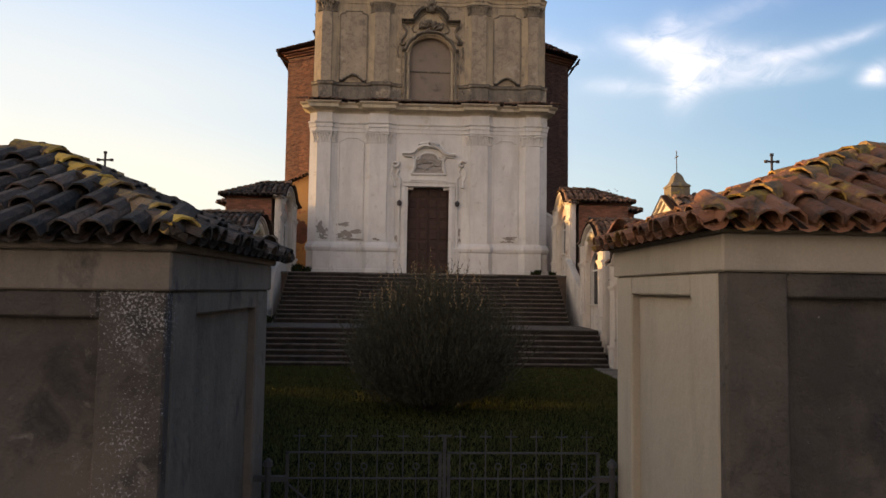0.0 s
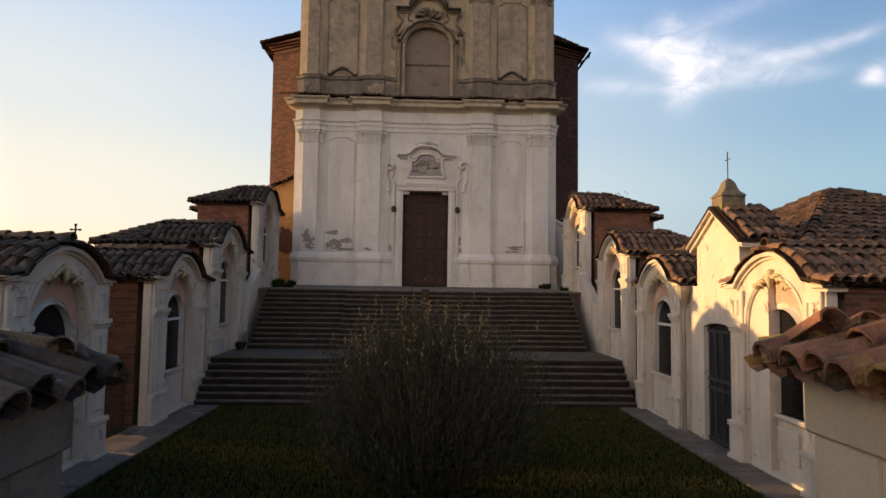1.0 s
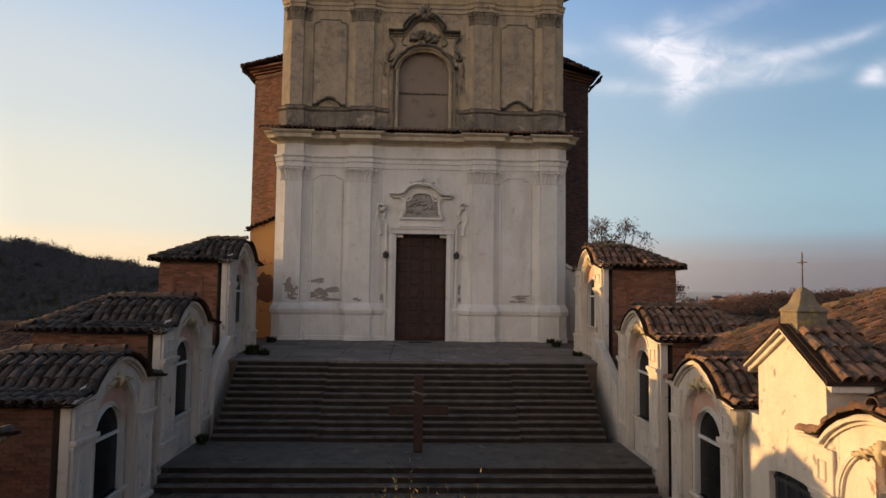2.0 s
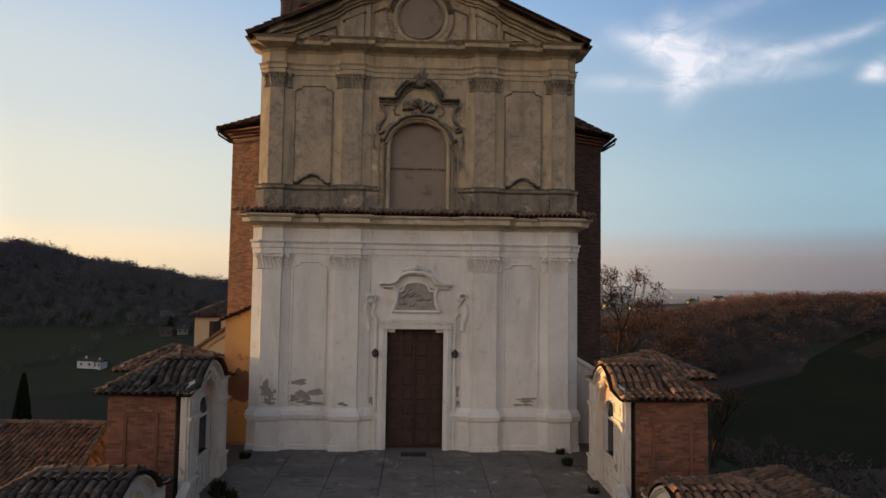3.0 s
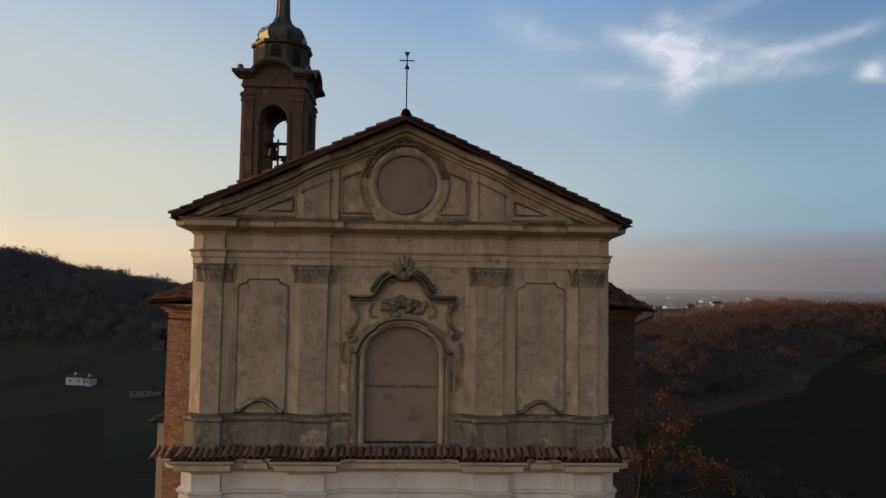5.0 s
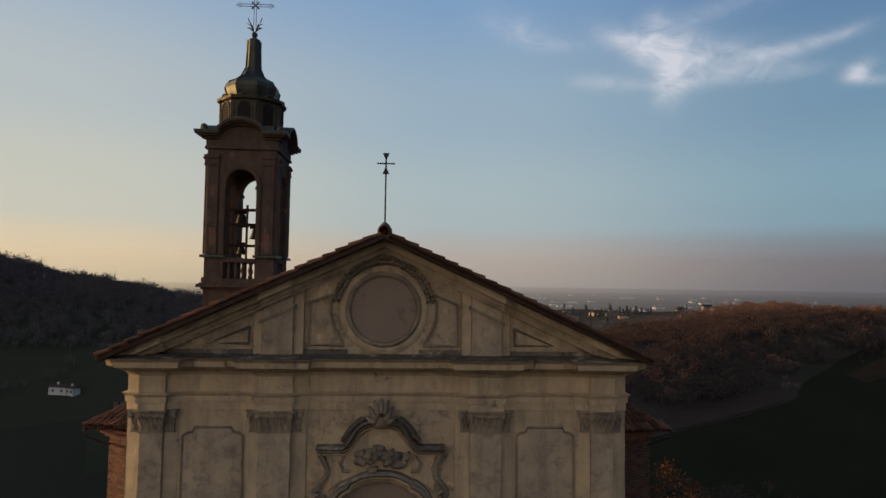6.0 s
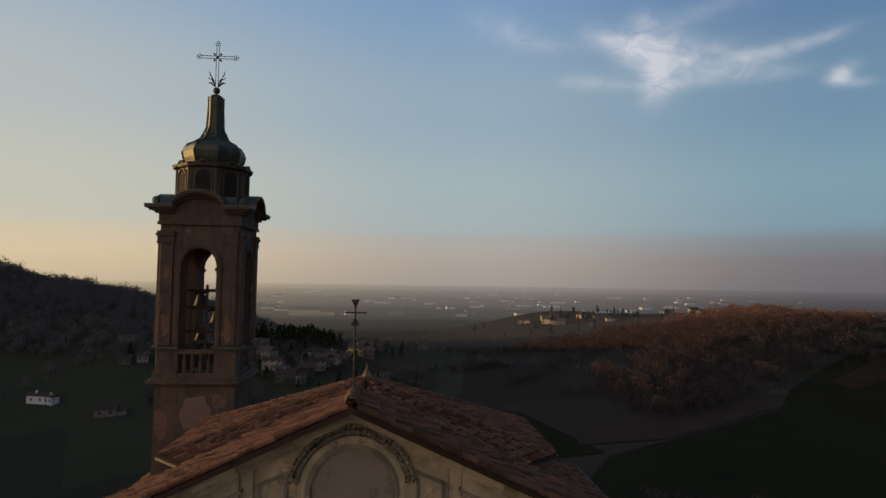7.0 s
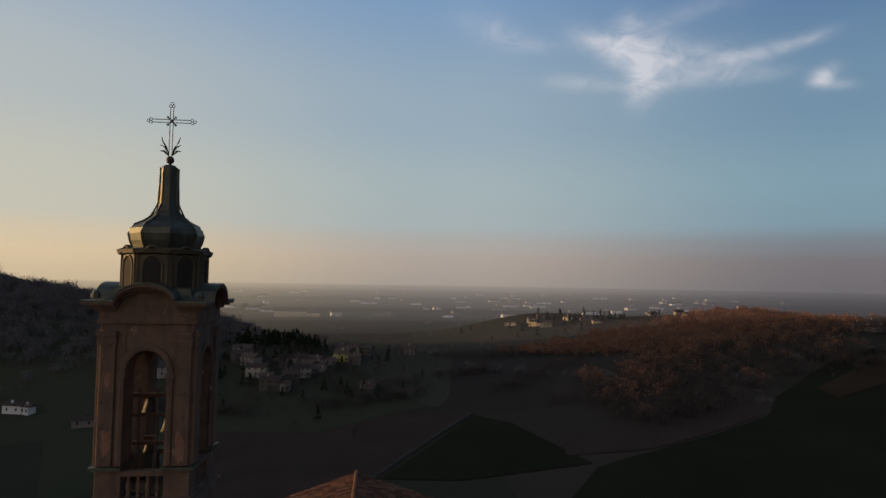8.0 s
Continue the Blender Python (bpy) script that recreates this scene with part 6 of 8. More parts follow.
    for sx in (-1, 1):
        s.tube([(TX + sx * 0.06, TY, 34.430), (TX + sx * 0.14, TY, 34.730), (TX + sx * 0.28, TY, 34.930), (TX + sx * 0.34, TY, 35.130)], [0.03, 0.025, 0.03, 0.012], 5)
        s.tube([(TX + sx * 0.06, TY, 34.430), (TX + sx * 0.24, TY, 34.600), (TX + sx * 0.38, TY, 34.600)], [0.03, 0.04, 0.01], 5)
        s.tube([(TX + sx * 0.06, TY, 34.480), (TX + sx * 0.22, TY, 34.760), (TX + sx * 0.38, TY, 34.830)], [0.025, 0.03, 0.01], 5)
    part("cross", s, IRON, tower, "wrought-iron cross with leaf scrolls")
    # repaired plaster and bare brick on the shaft and the feet of the piers
    rr = random.Random(61)
    for mat, cx, cz, w, h, out, name in ((TOWER_PATCH, 0.12, 20.75, 0.72, 0.80, 0.004, "plaster_patch"), (TOWER_RED, -1.25, 20.4, 0.26, 0.75, 0.006, "bare_brick"), (TOWER_RED, -1.2, 24.3, 0.16, 0.55, 0.104, "bare_brick"), (TOWER_RED, 1.22, 24.1, 0.17, 0.6, 0.104, "bare_brick"), (TOWER_RED, 0.95, 21.3, 0.35, 0.3, 0.006, "bare_brick"), (TOWER_RED, -1.22, 26.4, 0.1, 0.3, 0.104, "bare_brick")):
        ph = [rr.uniform(0, 6.28) for _ in range(4)]
        pts = []
        for i in range(36):
            a = 2 * math.pi * i / 36
            q = 0.85 + 0.10 * math.sin(2 * a + ph[0]) + 0.08 * math.sin(3 * a + ph[1]) + 0.06 * math.sin(7 * a + ph[2]) + rr.uniform(-0.03, 0.03)
            pts.append((cx + w * q * math.copysign(abs(math.cos(a)) ** 0.7, math.cos(a)), cz + h * q * math.copysign(abs(math.sin(a)) ** 0.7, math.sin(a))))
        s = Solid().loft([[(TX + x, TY - H - d, z) for x, z in pts] for d in (out - 0.003, out + 0.006)])
        part(name, s, mat, tower)
    # floor of the belfry, bells and their frame
    s = Solid().box(TX - H + 0.3, TX + H - 0.3, TY - H + 0.3, TY + H - 0.3, 22.2, 22.35)
    part("belfry_floor", s, DARK, tower)
    s = Solid().box(TX - H + 0.3, TX + H - 0.3, TY - H + 0.3, TY + H - 0.3, 28.2, 28.34)
    part("belfry_ceiling", s, TOWER, tower)
    s = Solid()
    for z in (23.9, 24.9, 25.6):
        s.box(TX - 1.0, TX + 1.0, TY - 0.4, TY - 0.22, z, z + 0.12)
    frame_ob = part("bell_frame", s, CROSS_WOOD, tower, "dark timber and iron bell frame")
    for dx in (-0.62, 0.0, 0.62):
        part("post", Solid().box(TX + dx - 0.045, TX + dx + 0.045, TY - 0.35, TY - 0.26, 22.35, 25.9), IRON, frame_ob)
    for dx, zb, sc in ((-0.33, 25.5, 1.0), (0.33, 24.8, 0.8), (-0.3, 24.0, 0.7)):
        bell = thing("bell", (TX + dx, TY, zb - 0.7 * sc), "dark bronze bell hanging in the belfry", "bell", "bells in the tower")
        q = Solid().lathe(TX + dx, TY, [(0.36 * sc, zb - 0.62 * sc), (0.30 * sc, zb - 0.5 * sc), (0.22 * sc, zb - 0.25 * sc), (0.18 * sc, zb - 0.05 * sc), (0.08 * sc, zb)], 14)
        part("body", q, BRONZE, bell, smooth=True)
        q = Solid().box(TX + dx - 0.3 * sc, TX + dx + 0.3 * sc, TY - 0.08, TY + 0.08, zb, zb + 0.14)
        part("yoke", q, CROSS_WOOD, bell)
        if dx > 0:
            q = Solid().tube([(TX + 0.62, TY + 0.5 * math.cos(b), zb + 0.1 + 0.5 * math.sin(b)) for b in lin(0, 2 * math.pi, 20)], 0.025, 5)
            part("wheel", q, IRON, bell)


build_tower()


# ---- chapels along the forecourt ----
def chapel(side, X, yc, w, z0, zs, zt, depth, lit=True, label=""):
    """A shrine chapel whose front stands on the forecourt's edge: side -1 on the west, +1 on the east. yc its middle, w its
    width, z0 its foot, zs the height of its eaves, zt of its curved gable."""
    ob = thing("chapel", (X + side * depth / 2, yc, z0), label, "chapel", "chapels along the forecourt")
    put = lambda u, d, z: (X - side * d, yc + u, z)
    h = w / 2
    rec = min(0.95, h - 0.58)        # half the arched recess
    oh = rec - 0.22                  # half the window opening
    spring = zs - 0.95
    sill = z0 + 1.2
    top_in = arch(0, rec, spring + 0.1, 0.95)
    topw = min(1.25, h - 0.22)       # half the curved gable
    gable = lambda u: zs + (zt - zs) * (max(0.0, math.cos(u / topw * math.pi / 2)) ** 0.75 if abs(u) < topw else 0.0)
    # front wall with the arched recess
    s = Solid()
    s.ribbon([-h, -rec], lambda u: z0 - 0.6, gable, 0, -0.20, put)
    s.ribbon([rec, h], lambda u: z0 - 0.6, gable, 0, -0.20, put)
    s.ribbon(lin(-rec, rec, 24), top_in, gable, 0, -0.20, put)
    s.ribbon([-rec, rec], lambda u: z0 - 0.6, lambda u: z0 + 0.12, 0, -0.20, put)
    part("front_wall", s, CHAPEL, ob, "warm white stucco front, worn and flaking", bevel=0.01)
    # splayed niche with its inner wall and window opening
    inner_top = arch(0, oh, spring - 0.15, 0.72)
    s = Solid()
    s.ribbon([-rec, -oh], lambda u: z0, lambda u: zs + 0.1, -0.202, -0.6, put)
    s.ribbon([oh, rec], lambda u: z0, lambda u: zs + 0.1, -0.202, -0.6, put)
    s.ribbon(lin(-oh, oh, 16), inner_top, lambda u: zs + 0.1, -0.202, -0.6, put)
    s.ribbon([-oh, oh], lambda u: z0, lambda u: sill, -0.202, -0.6, put)
    part("niche_wall", s, CHAPEL, ob)
    s = Solid()
    s.ribbon(lin(-rec + 0.06, rec - 0.06, 16), lambda u: max(inner_top(u) + 0.06 if abs(u) < oh else spring + 0.0, spring + 0.0), lambda u: top_in(u) - 0.05, -0.185, -0.201, put)
    part("painted_lunette", s, PINK, ob, "faded red painted lunette")
    # window: frame, bars, dark glass
    s = Solid()
    s.ribbon(lin(-oh, oh, 16), lambda u: sill, inner_top, -0.27, -0.29, put)
    win = part("window", s, GLASS, ob, "dark arched chapel window")
    s = Solid()
    pts = [(-oh + 0.03, sill)] + [(oh * 0.95 * math.cos(a), spring - 0.15 + 0.69 * math.sin(a)) for a in lin(math.pi, 0, 14)] + [(oh - 0.03, sill)]
    curve_band(s, pts, 0.06, -0.28, -0.22, put)
    s.ribbon([-oh, oh], lambda u: spring - 0.2, lambda u: spring - 0.13, -0.275, -0.22, put)
    part("window_frame", s, WHITE, win)
    s = Solid()
    s.ribbon([-rec - 0.02, rec + 0.02], lambda u: sill - 0.08, lambda u: sill, -0.38, -0.12, put)
    s.ribbon([-0.45, 0.45], lambda u: z0 + 0.35, lambda u: sill - 0.25, -0.21, -0.17, put)
    part("sill", s, CHAPEL, ob, bevel=0.01)
    # pilasters with sunk panels, imposts, socle
    for sg in (-1, 1):
        for a, b in ((rec + 0.06, h - 0.04),):
            lo, hi = sorted((sg * a, sg * b))
            s = Solid()
            s.ribbon([lo, hi], lambda u: z0 + 0.75, lambda u: zs - 0.1, 0, 0.07, put)
            pil = part("pilaster", s, CHAPEL, ob, bevel=0.012)
            m, q = (lo + hi) / 2, (hi - lo) / 2 - 0.17
            for za, zb in ((z0 + 1.0, spring - 0.15), (spring + 0.35, zs - 0.3)):
                s = Solid()
                curve_band(s, [(m - q, za), (m - q, zb), (m + q, zb), (m + q, za), (m - q, za)], 0.045, 0.06, 0.10, put)
                part("panel_frame", s, CHAPEL, pil)
            for nm, bands in (("impost", ((spring, spring + 0.08, 0.10), (spring + 0.08, spring + 0.18, 0.14))), ("pedestal", ((z0 - 0.6, z0 + 0.14, 0.16), (z0 + 0.14, z0 + 0.72, 0.11), (z0 + 0.72, z0 + 0.82, 0.16)))):
                s = Solid()
                for za, zb, e in bands:
                    s.ribbon([lo - 0.03, hi + 0.03], lambda u, v=za: v, lambda u, v=zb: v, -0.01, e, put)
                part(nm, s, CHAPEL, pil, bevel=0.01)
    # archivolt and gable cornice
    s = Solid()
    curve_band(s, [(-rec - 0.06, spring + 0.18)] + [((rec + 0.06) * math.cos(a), spring + 0.16 + 0.96 * math.sin(a)) for a in lin(math.pi, 0, 20)] + [(rec + 0.06, spring + 0.18)], 0.09, -0.02, 0.035, put)
    part("archivolt", s, CHAPEL, ob)
    s = Solid()
    us = [-h - 0.12, -topw] + lin(-topw + 0.03, topw - 0.03, 22) + [topw, h + 0.12]
    for da, db, e in ((-0.11, -0.05, 0.05), (-0.05, 0.04, 0.13)):
        s.ribbon(us, lambda u, v=da: gable(u) + v, lambda u, v=db: gable(u) + v, -0.3, e, put)
    part("gable_cornice", s, CHAPEL, ob, "curved moulded cornice", bevel=0.008)
    # stucco ornament on the gable
    rr = random.Random(int(yc * 10) + side)
    s = Solid().tube([put(0, 0.02, zt - 0.30), put(0, 0.07, zt - 0.48), put(0, 0.03, zt - 0.66)], [0.06, 0.085, 0.03], 6)
    orn = part("stucco_ornament", s, STUCCO_GOLD, ob, "worn yellow stucco scrollwork", smooth=True)
    for k in range(13):
        u = -0.54 + 0.09 * k
        zz = zt - 0.36 - abs(u) * 0.42 + rr.uniform(-0.05, 0.05)
        t = rr.uniform(-0.7, 0.7)
        s = Solid().tube([put(u - 0.11 * math.cos(t), 0.02, zz - 0.06 - 0.1 * math.sin(t)), put(u, 0.065, zz), put(u + 0.11 * math.cos(t), 0.015, zz - 0.04 + 0.1 * math.sin(t))], [0.02, 0.042, 0.015], 6)
        part("curl", s, STUCCO_GOLD, orn, smooth=True)
    # side and back walls, brick
    xs = sorted((X + side * 0.36, X + side * depth))
    inner = sorted((X + side * 0.62, X + side * depth))
    s = Solid()
    s.box(inner[0], inner[1], yc - h + 0.06, yc + h - 0.06, z0 - 1.5, zs - 0.12)
    for ya, yb in ((yc - h + 0.06, yc - rec - 0.05), (yc + rec + 0.05, yc + h - 0.06)):
        s.box(*sorted((X + side * 0.36, X + side * 0.62)), ya, yb, z0 - 1.5, zs - 0.12)
    part("body_wall", s, MORTAR, ob)
    brick_wall(ob, xs[0], xs[1], yc - h + 0.05, z0 - 0.3, zs - 0.12)
    s = Solid()
    s.box(xs[0] - 0.05, xs[1] + 0.1, yc - h - 0.06, yc + h + 0.06, zs - 0.12, zs - 0.02)
    part("eaves_course", s, BRICK, ob)
    if lit:
        # recessed brick field in the side wall
        s = Solid()
        a, b = xs[0] + 0.5, xs[1] - 0.5
        for (x0_, x1_, za, zb) in ((a, b, zs - 0.75, zs - 0.62), (a, a + 0.1, z0 + 0.4, zs - 0.75), (b - 0.1, b, z0 + 0.4, zs - 0.75)):
            s.box(x0_, x1_, yc - h + 0.0, yc - h + 0.06, za, zb)
        part("brick_field", s, BRICK, ob)
    # roof: a curved cap behind the gable falls to hipped slopes at the back
    roof_of_chapel(ob, side, X, yc, h, zs, zt, depth, gable, topw)
    return ob


def roof_of_chapel(ob, side, X, yc, h, zs, zt, depth, gable, topw):
    """Tiles that follow the curved gable down to the side eaves, hipped at the back."""
    e = 0.22
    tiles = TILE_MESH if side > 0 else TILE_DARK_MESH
    xf, xr, xb = X - side * 0.16, X + side * (depth - 1.1), X + side * (depth + e)
    us = [0.0, 0.42, 0.8, 1.08, topw, h + e]
    prof = [(u, gable(u) + 0.09 if u < topw else zs + 0.10 - 0.16 * (u - topw)) for u in us]
    ze = prof[-1][1]
    s = Solid()
    full = [(-u, z) for u, z in reversed(prof)] + prof[1:]
    s.loft([[(x, yc + u, z) for u, z in full] for x in (xf, xr)], closed=False)
    s.add([(xr, yc + u, z) for u, z in full], [tuple(range(len(full)))])
    s.add([(xr, yc - h - e, ze), (xr, yc, prof[0][1]), (xr, yc + h + e, ze), (xb, yc - h - e, ze), (xb, yc + h + e, ze)], [(0, 1, 3), (2, 4, 1), (3, 1, 4), (0, 3, 4, 2)])
    s.loft([[(x, yc + u, z - 0.05) for u, z in full] for x in (xf, xr)], closed=False)
    roof = part("roof", s, TILE_BED, ob, "roof of old clay barrel tiles")
    up = 0.02
    for sg in (-1, 1):
        for (u0, z0), (u1, z1) in zip(prof, prof[1:]):
            a, b = (xf, yc + sg * u1, z1 + up), (xr, yc + sg * u1, z1 + up)
            c, d = (xr, yc + sg * u0, z0 + up), (xf, yc + sg * u0, z0 + up)
            quad = [a, b, c, d] if (sg < 0) == (side > 0) else [b, a, d, c]
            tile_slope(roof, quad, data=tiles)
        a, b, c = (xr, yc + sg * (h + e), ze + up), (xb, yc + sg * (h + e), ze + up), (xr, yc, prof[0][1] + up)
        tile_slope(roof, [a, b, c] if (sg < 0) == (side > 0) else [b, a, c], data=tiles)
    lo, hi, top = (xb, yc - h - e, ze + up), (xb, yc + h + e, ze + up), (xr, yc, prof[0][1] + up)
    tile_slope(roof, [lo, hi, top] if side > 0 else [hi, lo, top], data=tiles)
    ridge_line(roof, (xf, yc, prof[0][1] + 0.05), (xr, yc, prof[0][1] + 0.05))
    ridge_line(roof, lo, top)
    ridge_line(roof, hi, top)


TAG = "white stucco chapel with clay-tiled roof"
chapel(1, 6.84, 14.85, 3.1, 0.0, 3.62, 4.22, 3.6, label=TAG + " beside the gateway", lit=False)
chapel(1, 6.82, 20.48, 3.2, 0.0, 3.68, 4.34, 3.3, label=TAG + " at the foot of the stairs", lit=False)
chapel(1, 6.84, 24.62, 3.4, 1.0, 4.66, 5.36, 3.0, label=TAG + " beside the stairs", lit=False)
chapel(1, 7.02, 30.65, 3.9, 3.35, 6.85, 7.55, 2.65, label=TAG + ", brick sides, on the terrace")
chapel(-1, -6.25, 14.80, 3.3, 0.0, 3.55, 4.12, 3.6, label=TAG + " beside the gateway", lit=False)
chapel(-1, -6.38, 20.80, 3.8, 0.0, 3.66, 4.30, 3.3, label=TAG + " at the foot of the stairs", lit=False)
chapel(-1, -6.38, 25.08, 4.0, 1.0, 4.78, 5.46, 3.3, label=TAG + " beside the stairs", lit=False)
chapel(-1, -6.45, 30.80, 3.9, 3.35, 6.88, 7.60, 2.40, label=TAG + ", brick sides, on the terrace")


# ---- lodges at the gateway ----
def lodge(side):
    x0 = 1.93 if side > 0 else -1.53
    x1 = x0 + (3.5 if side > 0 else -3.1)
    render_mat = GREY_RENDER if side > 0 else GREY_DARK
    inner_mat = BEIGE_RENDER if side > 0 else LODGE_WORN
    y0, y1 = (3.86, 5.90) if side > 0 else (3.84, 6.24)
    cx = (x0 + x1) / 2
    ob = thing("gate_lodge", (cx, 5.1, 0), "grey rendered gate lodge with mossy clay-tiled roof" if side > 0 else "dark stained gate lodge with mossy clay-tiled roof", "lodge", "lodges at the gate")
    xa, xb = sorted((x0, x1))
    s = Solid()
    s.box(xa + 0.06, xb - 0.06, y0 + 0.06, y1 - 0.06, -0.4, 2.98)
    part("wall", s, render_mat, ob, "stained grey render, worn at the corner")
    zf = 2.87 if side > 0 else 2.70  # foot of the frieze
    for z0, z1, e in ((zf, zf + 0.24, 0.065), (zf + 0.24, zf + 0.30, 0.10)):
        part("frieze" if z0 == zf else "cornice", Solid().box(xa - e, xb + e, y0 - e, y1 + e, z0, z1), FRIEZE if side > 0 else LODGE_MID, ob, bevel=0.012)
    # frames that leave sunk panels between them
    def framing(put, a, b, mat):
        m = 0.40
        zt, zb = zf - 0.16, 0.5
        for name, lo, hi, z0, z1 in (("stile", a, a + m, -0.4, zf), ("stile", b - m, b, -0.4, zf), ("head_rail", a + m, b - m, zt, zf), ("foot_rail", a + m, b - m, -0.4, zb)):
            part(name, Solid().ribbon([lo, hi], lambda u: z0, lambda u: z1, -0.10, 0.0, put), mat, ob, bevel=0.014)
        part("sunk_panel", Solid().ribbon([a + m, b - m], lambda u: zb, lambda u: zt, -0.12, -0.075, put), mat, ob)
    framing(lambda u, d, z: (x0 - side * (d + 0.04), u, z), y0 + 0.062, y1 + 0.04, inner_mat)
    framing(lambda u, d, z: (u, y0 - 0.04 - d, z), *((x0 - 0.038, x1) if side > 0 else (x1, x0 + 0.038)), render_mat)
    # roof
    e = 0.17
    ze, zr = (3.13, 3.84) if side > 0 else (2.99, 3.72)
    A, B, C, D = (xa - e, y0 - e, ze), (xb + e, y0 - e, ze), (xb + e, y1 + e, ze), (xa - e, y1 + e, ze)
    r0, r1 = (cx - 0.12, (y0 + y1) / 2, zr), (cx + 0.12, (y0 + y1) / 2, zr)
    s = Solid()
    s.add([A, B, C, D, r0, r1], [(0, 1, 5, 4), (1, 2, 5), (2, 3, 4, 5), (3, 0, 4), (3, 2, 1, 0)])
    roof = part("roof", s, TILE_BED, ob, "mossy old barrel tiles with yellow lichen on the hips")
    u = lambda p: (p[0], p[1], p[2] + 0.03)
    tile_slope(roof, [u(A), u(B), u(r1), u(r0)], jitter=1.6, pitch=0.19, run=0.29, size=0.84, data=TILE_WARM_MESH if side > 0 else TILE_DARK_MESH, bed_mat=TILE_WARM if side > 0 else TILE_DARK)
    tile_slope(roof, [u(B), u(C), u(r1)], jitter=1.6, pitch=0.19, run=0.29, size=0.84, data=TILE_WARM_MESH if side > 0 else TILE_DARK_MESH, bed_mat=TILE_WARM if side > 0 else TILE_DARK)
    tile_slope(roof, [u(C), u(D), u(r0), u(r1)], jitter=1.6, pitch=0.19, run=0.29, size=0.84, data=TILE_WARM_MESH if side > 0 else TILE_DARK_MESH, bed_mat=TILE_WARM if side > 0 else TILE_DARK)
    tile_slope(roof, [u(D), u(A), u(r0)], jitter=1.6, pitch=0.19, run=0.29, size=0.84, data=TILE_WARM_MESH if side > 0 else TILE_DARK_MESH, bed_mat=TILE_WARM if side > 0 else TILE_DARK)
    for p, q in ((A, r0), (B, r1), (C, r1), (D, r0)):
        ridge_line(roof, (p[0], p[1], p[2] + 0.03), (q[0], q[1], q[2] + 0.03), spacing=0.27, data=RIDGE_SMALL, lift=0.0)
    ridge_line(roof, (r0[0], r0[1], r0[2] + 0.03), (r1[0], r1[1], r1[2] + 0.03), data=RIDGE_SMALL, lift=0.0)


lodge(1)
lodge(-1)


def iron_cross(x, y, z0, zc, arm, label, mat=IRON, r=0.012):
    """A plain cross: its foot at z0, its arms at zc."""
    s = Solid()
    s.box(x - r, x + r, y - r, y + r, z0, zc + arm * 1.15)
    s.box(x - arm, x - r, y - r, y + r, zc - r, zc + r)
    s.box(x + r, x + arm, y - r, y + r, zc - r, zc + r)
    for px, pz in ((x - arm, zc), (x + arm, zc), (x, zc + arm * 1.15)):
        s.box(px - r * 1.6, px + r * 1.6, y - r * 1.3, y + r * 1.3, pz - r * 1.6, pz + r * 1.6)
    single("iron_cross", s, mat, (x, y, z0), label, "cross")


iron_cross(-3.52, 7.07, 3.0, 4.12, 0.072, "plain black iron cross on the lodge roof", r=0.009)
iron_cross(3.66, 6.35, 3.0, 4.11, 0.062, "plain black iron cross on the lodge roof", r=0.009)


# ---- portal between the east chapels, with its little bell cote ----
PINNACLE = material("lichened_stone", (0.23, 0.19, 0.13), (0.12, 0.10, 0.075), 4.0, 0.92, 0.4, spots=[((0.30, 0.22, 0.07), 5.0, 0.55, 0.66)])
PIPE = material("stained_zinc_pipe", (0.30, 0.27, 0.22), (0.19, 0.165, 0.135), 2.0, 0.7, 0.2, stain=((0.12, 0.10, 0.08), 3.0, 0.6))


